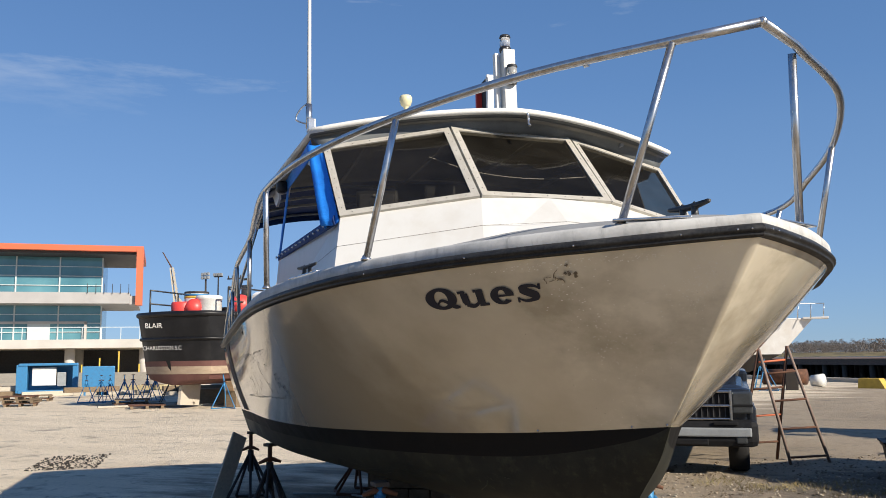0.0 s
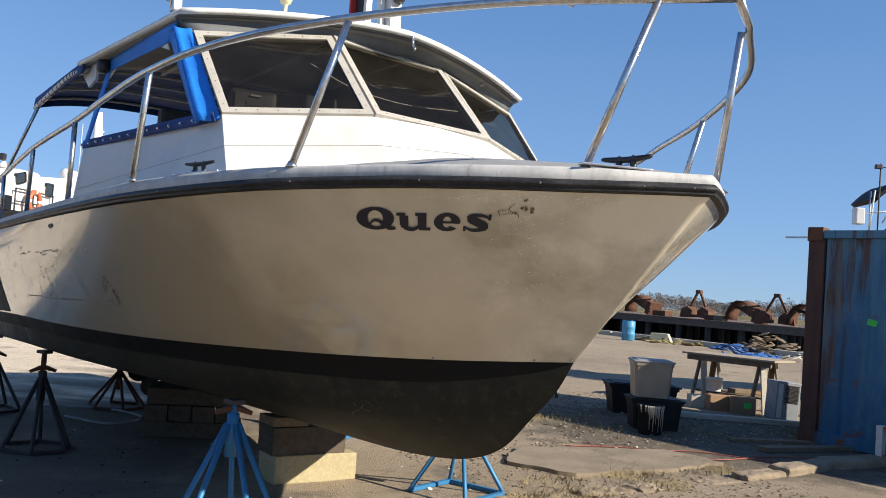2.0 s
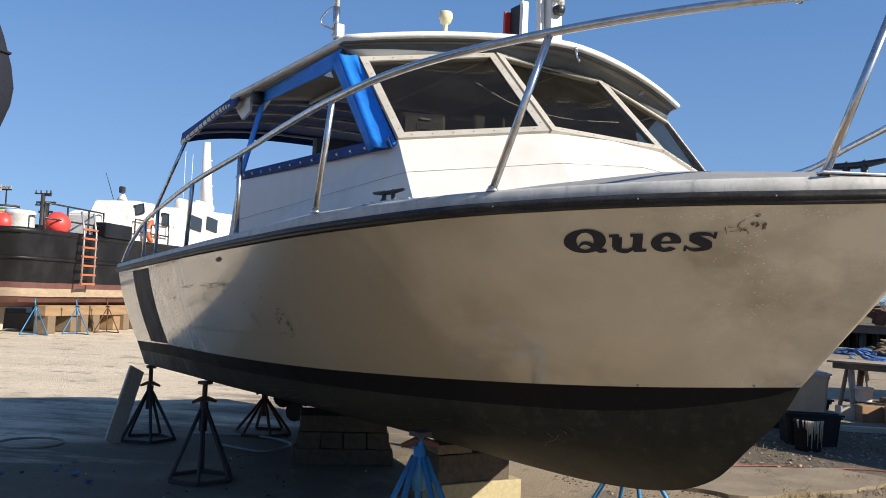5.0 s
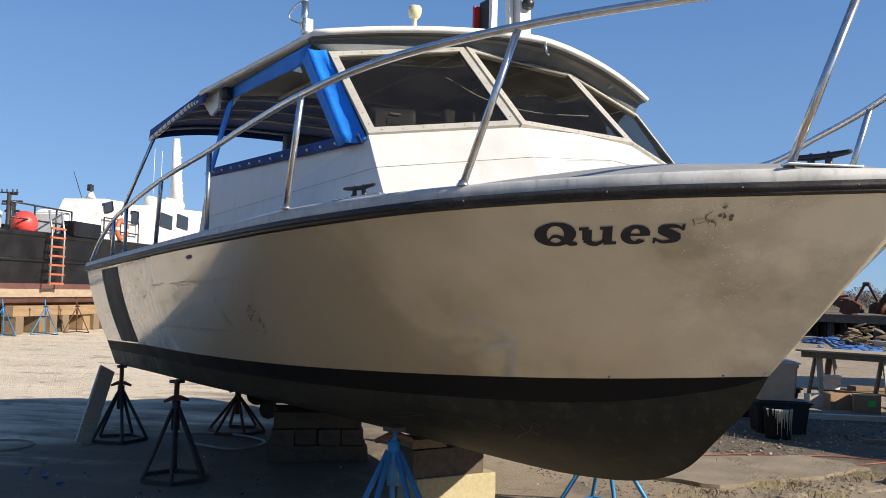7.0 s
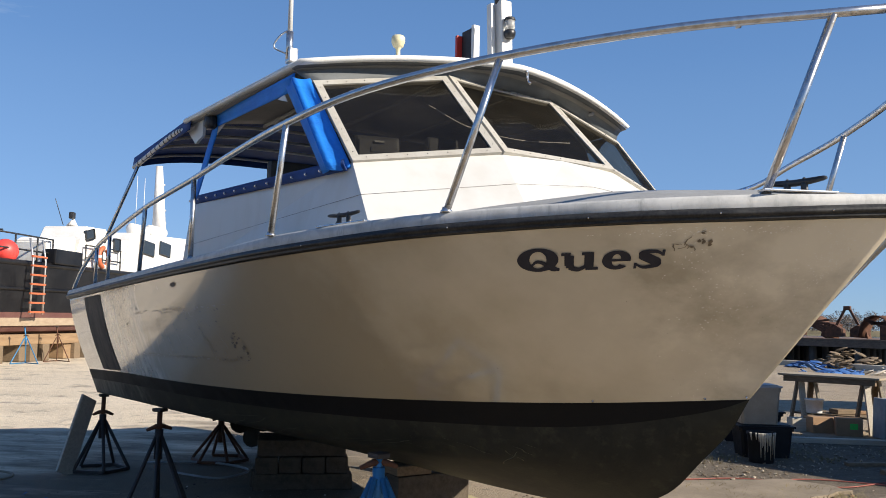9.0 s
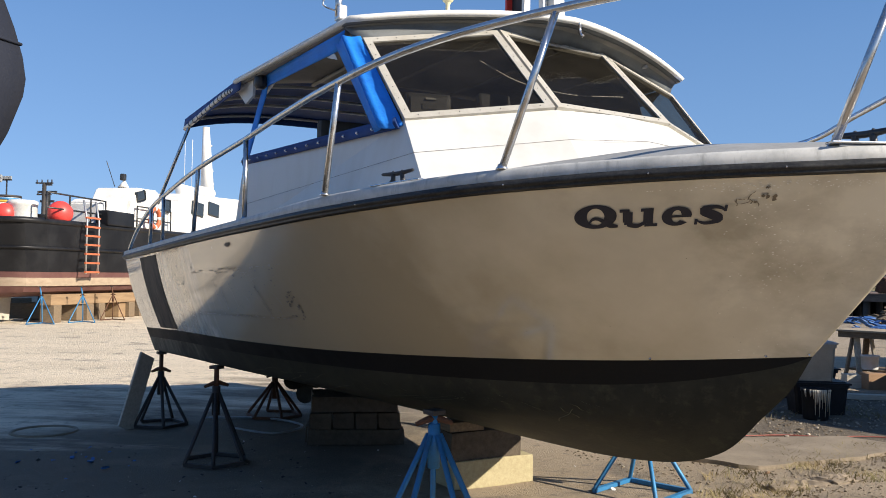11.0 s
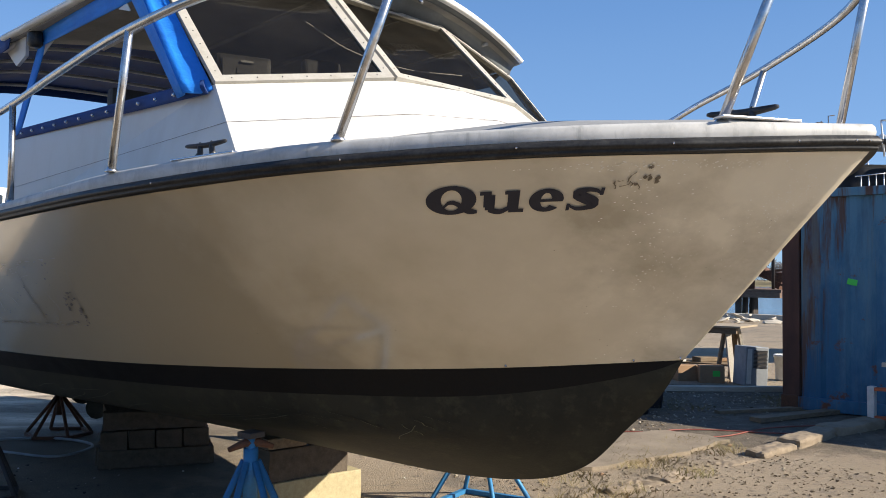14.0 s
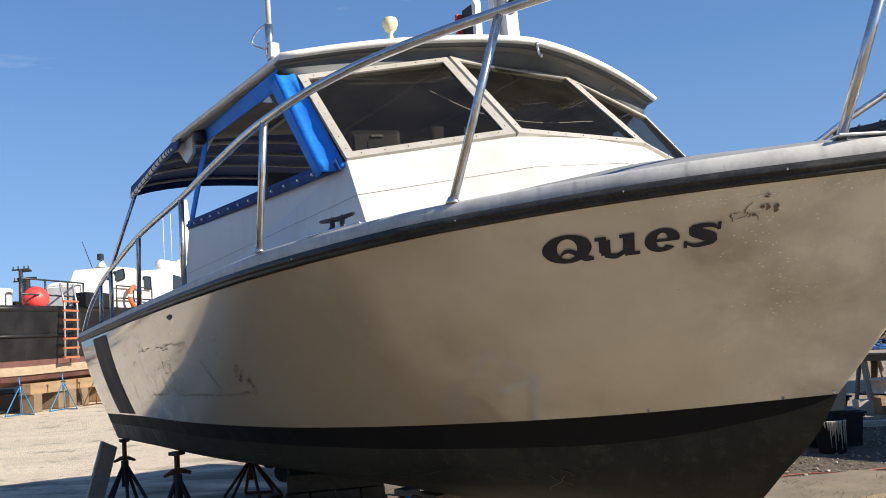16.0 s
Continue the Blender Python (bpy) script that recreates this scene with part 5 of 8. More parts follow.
stand(BW(-0.32, -0.99), 0.855, 0.755, BLUESTEEL, "blue painted tripod boat stand with rusty screw handle", spin=0.5, spread=0.36)
stand(BW(-1.05, 1.15), 0.855, 0.58, BLUESTEEL, "blue painted tripod boat stand under the far side", spin=0.2, spread=0.36, legs=4)
stand(BW(-3.60, 1.45), 0.79, 0.60, BLUESTEEL, "blue painted tripod boat stand under the far side aft", spin=0.4, spread=0.36, legs=4)
stand(BW(-3.40, -1.42), 0.815, 0.62, DARKSTEEL, "dark steel tripod boat stand in the shade", spin=0.9, spread=0.27, legs=6)
stand(BW(-5.42, -1.50), 0.77, 0.54, DARKSTEEL, "dark steel tripod boat stand near the transom", spin=0.3, spread=0.27)
stand(BW(-5.50, -0.25), 0.52, 0.42, RUSTSTEEL, "rusty brown boat stand under the keel aft", spin=0.1, spread=0.30, legs=6)

# plank leaning on the stand at the transom
bm = bmesh.new()
bar(bm, BW(-5.29, -1.86, 0.01), BW(-5.55, -1.62, 0.72), 0.19, 0.028, up=BW(1, 0.6, 0) - BW(0, 0, 0), bevel=0.004)
solid("plank", bm, PALEWOOD, "grey weathered plank leaning on a boat stand", "plank")


# ---- keel blocks ----
def timber(c, size, rz, mat, label, category="timber block"):
    bm = bmesh.new()
    box(bm, (0, 0, 0), size, bevel=0.008)
    bmesh.ops.subdivide_edges(bm, edges=bm.edges[:], cuts=1, use_grid_fill=True)
    for v in bm.verts:
        v.co += Vector((noise.noise(v.co * 9 + Vector(c)), noise.noise(v.co * 9 + Vector((5, 0, 0))), noise.noise(v.co * 9 + Vector((0, 5, 0))))) * 0.008
    return solid("keel_block", bm, mat, label, category, Matrix.Translation(BW(c[0], c[1], c[2])) @ Matrix.Rotation(HEAD + radians(rz), 4, "Z"), "keel blocks")


timber((-1.86, 0.28, 0.105), (0.30, 0.70, 0.21), 0, NEWTIMBER, "pale yellow new timber block under the keel")
timber((-1.87, 0.22, 0.315), (0.28, 0.62, 0.21), 0, CRIBWOOD, "brown weathered timber block stacked under the keel")
timber((-1.87, 0.05, 0.460), (0.26, 0.30, 0.07), 0, TIMBER, "worn wooden shim on the keel blocks")
for k in range(3):
    # each layer is four squared timbers laid side by side, the layers crossing
    w, d = 0.62 - 0.03 * k, 0.90 - 0.05 * k
    for j in range(4):
        u, slip = (j - 1.5) / 4, 0.04 * noise.noise((k * 3.1, j * 1.7, 0.5))
        ox, oy, s = (slip, u * d, (w, d / 4 - 0.008, 0.148)) if k % 2 else (u * w, slip, (w / 4 - 0.008, d, 0.148))
        c21, s21 = math.cos(radians(-21)), math.sin(radians(-21))
        timber((-3.87 + ox * c21 - oy * s21, 0.03 + ox * s21 + oy * c21, 0.075 + 0.15 * k), s, -21, CRIBWOOD, "dirty brown timber cribbing under the keel")

# propeller, shaft and rudder
bm = bmesh.new()
tube(bm, [(-4.2, -0.0, 0.52), (-5.35, 0.0, 0.42)], 0.025, 8)
shaft = part("shaft", bm, BRONZE, boat, "fouled propeller shaft")
bm = bmesh.new()
lathe(bm, [(0.02, -0.06), (0.05, -0.04), (0.055, 0.04), (0.03, 0.07)], 14, pose(-5.2, 0, 0.42, 0, 90, 0))
for k in range(4):
    m = pose(-5.2, 0, 0.42, 0, 0, 0) @ Matrix.Rotation(math.pi / 2 * k, 4, "X") @ Matrix.Rotation(0.5, 4, "Z")
    pts = [m @ Vector((0.0, 0.10 * math.sin(a) * (1 if a < math.pi else 1), 0.14 - 0.11 * math.cos(a))) for a in [2 * math.pi * j / 12 for j in range(12)]]
    slab(bm, pts, m.to_3x3() @ Vector((0.012, 0, 0)))
part("propeller", bm, BRONZE, boat, "four-bladed propeller under the hull")
bm = bmesh.new()
slab(bm, [(-5.47, -0.015, 0.60), (-5.50, -0.015, 0.38), (-5.70, -0.015, 0.38), (-5.72, -0.015, 0.60)], (0, 0.03, 0))
part("rudder", bm, BRONZE, boat, "dark rudder under the hull")
bm = bmesh.new()
tube(bm, spline([BW(-4.9, -0.9, 0.02), BW(-4.4, -0.6, 0.02), BW(-4.7, -0.2, 0.02), BW(-5.3, -0.4, 0.02), BW(-5.6, -1.0, 0.02)], 30), 0.012, 6)
solid("hose", bm, GREYPLASTIC, "grey hose lying on the ground by the stands", "hose")

# ---- by the container: bins, bench, boards ----
def tote(at, size, rz, body, lid, label, taper=0.9):
    ob = thing("storage_bin", label, "storage bin", at @ Matrix.Rotation(rz, 4, "Z"))
    w, d, h = size
    bm = bmesh.new()
    rows = []
    for z, s in ((0.0, taper), (0.02, taper), (h * 0.9, 1.0), (h * 0.9, 1.05), (h, 1.05)):
        x, y, c = w / 2 * s, d / 2 * s, 0.03
        rows.append([(-x + c, -y, z), (x - c, -y, z), (x, -y + c, z), (x, y - c, z), (x - c, y, z), (-x + c, y, z), (-x, y - c, z), (-x, -y + c, z), (-x + c, -y, z)])
    sheet(bm, rows, smooth=False)
    bm.faces.new([bm.verts.new(p) for p in rows[0][:-1]][::-1])
    bmesh.ops.recalc_face_normals(bm, faces=bm.faces[:])
    part("body", bm, body, ob)
    bm = bmesh.new()
    box(bm, (0, 0, h + 0.012), (w * 1.10, d * 1.10, 0.024), bevel=0.008)
    box(bm, (0, 0, h + 0.028), (w * 0.92, d * 0.92, 0.016), bevel=0.005)
    part("lid", bm, lid, ob)
    return ob


G = lambda x, y, z=0.0: Matrix.Translation((x, y, z))
tote(G(2.30, 13.1), (0.95, 0.55, 0.40), 0.05, BLACKPLASTIC, BLACKPLASTIC, "black plastic storage trunk with a lid")
tote(G(2.20, 11.6), (0.62, 0.45, 0.36), 0.05, BLACKPLASTIC, BLACKPLASTIC, "black plastic storage bin under another bin")
tote(G(2.14, 11.6, 0.40), (0.48, 0.40, 0.44), 0.02, TANPLASTIC, GREYPLASTIC, "smoky clear storage bin with a grey lid")
buck = thing("paint_bucket", "black bucket with pale paint drips", "bucket", G(2.06, 11.05) @ Matrix.Diagonal((0.88, 0.88, 0.95, 1)))
bm = bmesh.new()
lathe(bm, [(0.155, 0.0), (0.16, 0.02), (0.175, 0.33), (0.185, 0.335), (0.185, 0.37), (0.17, 0.37), (0.165, 0.30)], 24)
part("body", bm, BLACKPLASTIC, buck)
rng = random.Random(2)
bm = bmesh.new()
for k in range(18):
    a, l = -math.pi / 2 + rng.uniform(-1.1, 1.1), rng.uniform(0.05, 0.3)
    pts = [Vector((math.cos(a) * r, math.sin(a) * r, z)) for r, z in ((0.188, 0.37), (0.181, 0.33), (0.176 - 0.02 * l, 0.345 - l))]
    tube(bm, pts, [0.012, 0.010, 0.004], 6)
part("paint_drip", bm, PALEWOOD, buck)

bench = thing("work_bench", "weathered trestle work table with a sheet top", "table", G(4.15, 14.72) @ Matrix.Rotation(-0.70, 4, "Z"))
bm = bmesh.new()
box(bm, (0, 0, 0.84), (1.55, 0.85, 0.03), bevel=0.004)
part("top", bm, worn("grimy_plywood", (0.40, 0.325, 0.225), (0.24, 0.19, 0.13), 4, 0.8, stretch=(1, 6, 6)), bench)
bm = bmesh.new()
box(bm, (0, -0.36, 0.78), (1.4, 0.06, 0.09), bevel=0.004)
part("apron", bm, TIMBER, bench)
for sx in (-0.50, 0.50):
    for sy in (-1, 1):
        bm = bmesh.new()
        bar(bm, (sx - 0.13, sy * 0.34, 0), (sx - 0.02, sy * 0.25, 0.80), 0.09, 0.04)
        part("leg", bm, TIMBER, bench)
        bm = bmesh.new()
        bar(bm, (sx + 0.13, sy * 0.34, 0), (sx + 0.02, sy * 0.25, 0.80), 0.09, 0.04)
        part("leg", bm, PALEWOOD, bench)
bm = bmesh.new()
box(bm, (0, 0, 0.24), (1.25, 0.6, 0.03))
part("lower_shelf", bm, TIMBER, bench)


def carton(x, y, z, s, rz, mat=CARD, name="cardboard_box", label="worn cardboard box by the work table"):
    bm = bmesh.new()
    box(bm, (0, 0, s[2] / 2), s, bevel=0.006)
    return solid(name, bm, mat, label, "box", G(x, y, z) @ Matrix.Rotation(rz, 4, "Z"))


carton(3.72, 14.30, 0.0, (0.34, 0.3, 0.24), 0.2)
carton(4.05, 14.0, 0.0, (0.36, 0.28, 0.26), -0.2)
carton(3.45, 14.42, 0.0, (0.26, 0.22, 0.20), 0.1, PALEWOOD, "carton", "pale printed carton on the ground")
carton(4.08, 13.853, 0.10, (0.11, 0.006, 0.09), -0.2, GREEN, "sticker", "bright green sticker on a box")
carton(4.2, 14.65, 0.26, (0.34, 0.22, 0.07), 0.3, TIMBER, "board_offcut", "wooden offcut on the bench shelf")
carton(4.6, 14.7, 0.26, (0.4, 0.2, 0.05), 0.1, CARD, "board_offcut", "brown board offcut on the bench shelf")
for x, y, z, r, h, mt, lab in ((3.75, 14.6, 0.26, 0.13, 0.22, WHITEPLASTIC, "pale plastic bucket on the bench shelf"), (5.35, 14.3, 0.0, 0.16, 0.40, WHITEPLASTIC, "tall white plastic bucket on the ground")):
    bm = bmesh.new()
    lathe(bm, [(r * 0.86, 0), (r * 0.9, 0.02), (r, h * 0.9), (r * 1.08, h * 0.9), (r * 1.08, h), (r * 0.9, h), (r * 0.88, h * 0.7)], 20)
    solid("bucket", bm, mt, lab, "bucket", G(x, y, z))
# air conditioner on end
ac = thing("air_conditioner", "grey window air conditioner stood on end", "air conditioner", G(4.53, 13.70) @ Matrix.Scale(0.8, 4) @ Matrix.Rotation(0.15, 4, "Z") @ Matrix.Rotation(0.06, 4, "Y"))
bm = bmesh.new()
box(bm, (0, 0, 0.36), (0.46, 0.42, 0.72), bevel=0.015)
part("casing", bm, GREYPLASTIC, ac)
bm = bmesh.new()
for k in range(14):
    box(bm, (0.06, -0.215, 0.34 + 0.024 * k), (0.28, 0.012, 0.012))
part("grille", bm, DARKSTEEL, ac)
bm = bmesh.new()
box(bm, (-0.16, -0.213, 0.36), (0.09, 0.012, 0.64), bevel=0.003)
part("side_panel", bm, WHITEPLASTIC, ac)
for i, (a, b, w, h, mt, lab) in enumerate((((2.4, 13.0, 0.04), (5.4, 12.9, 0.04), 0.14, 0.07, PALEWOOD, "long pale board lying on the ground"), ((3.0, 11.0, 0.02), (5.0, 11.5, 0.02), 0.10, 0.04, TIMBER, "thin grey board lying on the ground"), ((3.2, 10.4, 0.03), (4.6, 11.1, 0.03), 0.16, 0.05, TIMBER, "dark board lying by the container"))):
    bm = bmesh.new()
    bar(bm, a, b, w, h, bevel=0.004)
    solid("board", bm, mt, lab, "board")
for k, pts in enumerate(([(0.9, 9.6), (1.6, 9.8), (2.4, 9.5), (3.2, 10.0), (4.2, 10.2)], [(1.2, 9.2), (2.2, 9.9), (3.4, 9.7), (4.4, 10.6)])):
    bm = bmesh.new()
    tube(bm, spline([(x, y, 0.012) for x, y in pts], 30), 0.007, 6)
    solid("hose", bm, HOSE, "faded red hose lying across the ground", "hose", group="red hoses")

# ---- container ----
cont = thing("shipping_container", "weathered blue steel shipping container with rust streaks", "container", G(3.97, 11.4) @ Matrix.Rotation(radians(-44), 4, "Z"))
L, D, H = 12.19, 2.44, 2.70
bm = bmesh.new()
pts, x = [], 0.22
while x < L - 0.3:
    for dx, dy in ((0.0, 0.0), (0.07, 0.0), (0.14, 0.036), (0.21, 0.036), (0.28, 0.0)):
        pts.append((x + dx, dy))
    x += 0.28
pts = [(x, y) for i, (x, y) in enumerate(pts) if i == 0 or x > pts[i - 1][0] + 1e-4]
sheet(bm, [[(x, 0.03 + y, 0.16) for x, y in pts], [(x, 0.03 + y, H - 0.12) for x, y in pts]], smooth=False)
part("side_wall", bm, CONTAINER, cont)
bm = bmesh.new()
sheet(bm, [[(0.05, y, 0.16), (0.05, y, H - 0.1)] for y in (0.05, D / 2, D)], smooth=False)
sheet(bm, [[(L - 0.05, y, 0.16), (L - 0.05, y, H - 0.1)] for y in (0.05, D / 2, D)], smooth=False)
sheet(bm, [[(0.05, D, 0.16), (0.05, D, H - 0.1)], [(L, D, 0.16), (L, D, H - 0.1)]], smooth=False)
sheet(bm, [[(0.05, 0.05, H - 0.06), (L - 0.05, 0.05, H - 0.06)], [(0.05, D, H - 0.06), (L - 0.05, D, H - 0.06)]], smooth=False)
part("end_wall", bm, CONTAINER, cont)
for x0 in (0.0, L - 0.2):
    bm = bmesh.new()
    box(bm, (x0 + 0.1, 0.07, H / 2), (0.2, 0.14, H - 0.2), bevel=0.01)
    part("corner_post", bm, worn("rusted_post", (0.12, 0.048, 0.028), (0.045, 0.028, 0.024), 5, 0.8, stretch=(1, 1, 0.3)) if x0 == 0 else CONTAINER, cont, "rusted corner post")
for z in (0.09, H - 0.09):
    bm = bmesh.new()
    box(bm, (L / 2, 0.04, z), (L, 0.10, 0.15 if z < 1 else 0.10), bevel=0.008)
    part("rail", bm, CONTAINER, cont)
    for x0 in (0.09, L - 0.09):
        bm = bmesh.new()
        box(bm, (x0, 0.06, z), (0.20, 0.18, 0.18), bevel=0.015)
        part("corner_casting", bm, RUSTSTEEL, cont)
bm = bmesh.new()
box(bm, (0.80, 0.022, 1.55), (0.11, 0.008, 0.07), (0, 12, 0))
part("green_tape", bm, GREEN, cont, "bright green paint patch")
bm = bmesh.new()
bar(bm, (-0.35, 0.1, H - 0.12), (0.3, 0.3, H - 0.10), 0.04, 0.02)
part("rod", bm, ALU, cont)

# manhole ring in the shaded ground
mh = thing("manhole", "dusty iron manhole ring set in the ground", "manhole", G(-5.85, 8.25), kind="structure")
bm = bmesh.new()
tube(bm, [(0.30 * math.cos(2 * math.pi * k / 28), 0.30 * math.sin(2 * math.pi * k / 28), 0.004) for k in range(28)], 0.016, 6, closed=True)
part("rim", bm, CONCRETE, mh)
scatter("blue_scraps", 14, ((-4.6, -3.2), (-2.9, -2.0)), (0.03, 0.08), TARP, "torn scraps of blue plastic on the ground", "litter", 12, 0.2)
scatter("pale_scraps", 40, ((-4.6, 0.5), (-3.2, 1.5)), (0.015, 0.05), WHITEPLASTIC, "pale scraps of paper and shell on the ground", "litter", 13, 0.2)
scatter("gravel_heap", 700, ((-11.3, -9.3), (-4.6, -3.6)), (0.01, 0.05), DARKTIMBER, "dark gravel spill on the sandy yard", "gravel", 15, 0.5)

# ---- tug on the hard ----
n = Nodes("tug_black")
mid = n.noise(1.5, 6, 0.65)
TUGBLACK = n.set(n.mix(n.ramp(mid, (0.4, 0.0), (0.8, 1.0)), (0.006, 0.006, 0.007), (0.022, 0.022, 0.023)), 0.45, Specular_IOR_Level=0.3)
TUGRED = worn("tug_red_bottom", (0.09, 0.03, 0.028), (0.16, 0.08, 0.06), 1.5, 0.7)
TUGWHITE = worn("tug_white_paint", (0.80, 0.80, 0.78), (0.62, 0.58, 0.52), 2.0, 0.45)
WINDOW = worn("dark_window_glass", (0.02, 0.025, 0.03), (0.03, 0.035, 0.04), 3, 0.08)
REDBALL = worn("red_fender", (0.75, 0.06, 0.05), (0.60, 0.06, 0.05), 3, 0.45)
tug = thing("tugboat", "black steel tugboat with red bottom and white deckhouse, propped ashore", "boat")
SEC = [(24.2, 1.45, 0.0), (25.0, 1.65, 0.0), (28.0, 1.8, 0.02), (34.0, 1.9, 0.05), (40.0, 1.8, 0.15), (44.0, 1.2, 0.35), (46.5, 0.1, 0.6)]
TX = -18.85


def tug_rows(zs, side, grow=0.0):
    rows = []
    for y, half, rise in SEC:
        row = []
        for z, k in zs:
            row.append((TX + side * (half * k + grow), y - (0.35 * (z - 1.2) * 0.5 if y < 25.5 else 0), z + rise))
        rows.append(row)
    return rows


def tug_shell(name, zs, mat, label, grow=0.0):
    bm = bmesh.new()
    for side in (-1, 1):
        sheet(bm, tug_rows(zs, side, grow), smooth=False)
    a, b = tug_rows(zs, 1, grow)[0], tug_rows(zs, -1, grow)[0]
    rows = []
    for k in range(9):
        t = k / 8
        row = []
        for p, q in zip(a, b):
            m = Vector(p).lerp(Vector(q), t)
            m.y -= 0.35 * math.sin(math.pi * t)
            row.append(m)
        rows.append(row)
    sheet(bm, rows)
    bmesh.ops.remove_doubles(bm, verts=bm.verts[:], dist=0.002)
    bmesh.ops.recalc_face_normals(bm, faces=bm.faces[:])
    return part(name, bm, mat, tug, label)


tug_shell("hull", [(1.25, 0.95), (2.2, 1.0), (3.22, 1.05)], TUGBLACK, "black painted hull plates")
BEIGE = worn("beige_scum_line", (0.42, 0.33, 0.23), (0.26, 0.19, 0.13), 2.5, 0.8, stretch=(1, 1, 3))
tug_shell("waterline_band", [(1.16, 0.952), (1.42, 0.968)], BEIGE, "dusty beige band along the waterline", 0.004)
tug_shell("red_band", [(1.42, 0.968), (1.60, 0.978)], TUGRED, "dull red band above the waterline", 0.005)
tug_shell("bottom", [(0.78, 0.10), (0.86, 0.55), (0.98, 0.86), (1.25, 0.95)], TUGRED, "faded red bottom paint with scum line")
for z, r in ((2.35, 0.06), (3.18, 0.10)):
    bm = bmesh.new()
    pts = [Vector(row[0]) for row in tug_rows([(z, 1.02)], 1)][::-1]
    q = [Vector(row[0]) for row in tug_rows([(z, 1.02)], -1)]
    mid = [pts[-1].lerp(q[0], k / 8) - Vector((0, 0.35 * math.sin(math.pi * k / 8), 0)) for k in range(1, 8)]
    tube(bm, pts + mid + q, r, 8)
    part("rubbing_strake", bm, TUGBLACK, tug)
bm = bmesh.new()
slab(bm, [(TX + s * h, y, 3.0 + r) for s in (1,) for y, h, r in SEC] + [(TX - h, y, 3.0 + r) for y, h, r in reversed(SEC)], (0, 0, 0.05))
part("deck", bm, TUGBLACK, tug)


def block(parent, name, c, s, mat, label="", rot=(0, 0, 0), bevel=0.05):
    bm = bmesh.new()
    box(bm, c, s, rot, bevel)
    return part(name, bm, mat, parent, label)


def prism(parent, name, side, x0, x1, mat, label="", bevel=0.05):
    """A plate block: an outline in y and z, run from x0 to x1."""
    bm = bmesh.new()
    slab(bm, [(x0, y, z) for y, z in side], (x1 - x0, 0, 0))
    bmesh.ops.bevel(bm, geom=bm.edges[:], offset=bevel, segments=2, affect="EDGES")
    return part(name, bm, mat, parent, label)


house = prism(tug, "deckhouse", [(32.6, 3.1), (33.4, 4.80), (33.5, 4.95), (39.6, 5.25), (39.6, 3.1)], TX - 1.3, TX + 1.75, TUGWHITE, "white deckhouse with a raked end")
for y, z in ((34.95, 4.42), (36.55, 4.52)):
    block(house, "window", (TX + 1.77, y, z), (0.06, 1.12, 0.60), WINDOW, "dark window", (-4, 0, 0), 0.05)
fun = prism(tug, "wheelhouse", [(29.2, 3.1), (29.75, 4.35), (30.05, 4.82), (31.55, 4.86), (31.85, 4.45), (33.3, 4.62), (33.3, 3.1)], TX + 0.0, TX + 1.70, TUGWHITE, "white engine casing with porthole windows")
for y, z, w, h, a in ((30.25, 4.52, 0.62, 0.40, 14), (32.3, 4.32, 0.50, 0.52, 0)):
    block(fun, "window", (TX + 1.72, y, z), (0.05, w, h), WINDOW, "", (a, 0, 0), 0.08)
wing = prism(tug, "bulwark_screen", [(27.7, 3.1), (27.6, 4.05), (27.9, 4.20), (29.6, 4.36), (29.4, 3.1)], TX + 0.5, TX + 1.6, TUGWHITE, "white screen forward of the casing")
for y in (28.55, 29.05):
    bm = bmesh.new()
    bar(bm, (TX + 1.63, y - 0.12, 3.55), (TX + 1.63, y + 0.12, 4.25), 0.06, 0.08)
    part("bracket", bm, TUGWHITE, wing)
block(tug, "winch_box", (TX + 1.75, 28.5, 3.52), (0.5, 1.75, 0.52), TUGBLACK, "black steel box on the deck edge")
bm = bmesh.new()
tube(bm, [(TX + 0.9, 30.45, 4.85), (TX + 0.9, 30.5, 5.12)], [0.22, 0.05], 10)
base = part("searchlight_stand", bm, TUGWHITE, tug)
bm = bmesh.new()
box(bm, (TX + 0.9, 30.4, 5.26), (0.18, 0.22, 0.26), bevel=0.05)
part("searchlight", bm, BLACKMETAL, base, "black searchlight")
bm = bmesh.new()
tube(bm, [(TX + 0.8, 30.0, 4.85), (TX + 0.8, 29.4, 5.75)], 0.014, 6)
part("whip_aerial", bm, BLACKMETAL, tug)
bm = bmesh.new()
tube(bm, [(TX + 0.5, 38.6, 5.2), (TX + 0.5, 38.3, 8.6)], [0.36, 0.16], 8)
for j in range(4):
    tube(bm, [(TX + 0.5, 38.4, 5.9 + 0.6 * j), (TX + 0.5, 39.2 - 0.1 * j, 6.0 + 0.6 * j)], 0.06, 6)
part("mast", bm, TUGWHITE, tug, "white mast with brackets")
for y, z in ((35.1, 5.22), (36.8, 5.34)):
    bm = bmesh.new()
    tube(bm, [(TX + 1.2, y - 0.72, z), (TX + 1.2, y - 0.66, z), (TX + 1.2, y + 0.66, z), (TX + 1.2, y + 0.72, z)], [0.16, 0.24, 0.24, 0.16], 14)
    part("raft_canister", bm, TUGWHITE, tug, "white liferaft canister", True)
for y in (35.2, 35.9):
    bm = bmesh.new()
    tube(bm, [(TX + 1.0, y, 5.0), (TX + 1.0, y, 7.6)], 0.011, 6)
    part("whip_aerial", bm, TUGWHITE, tug)
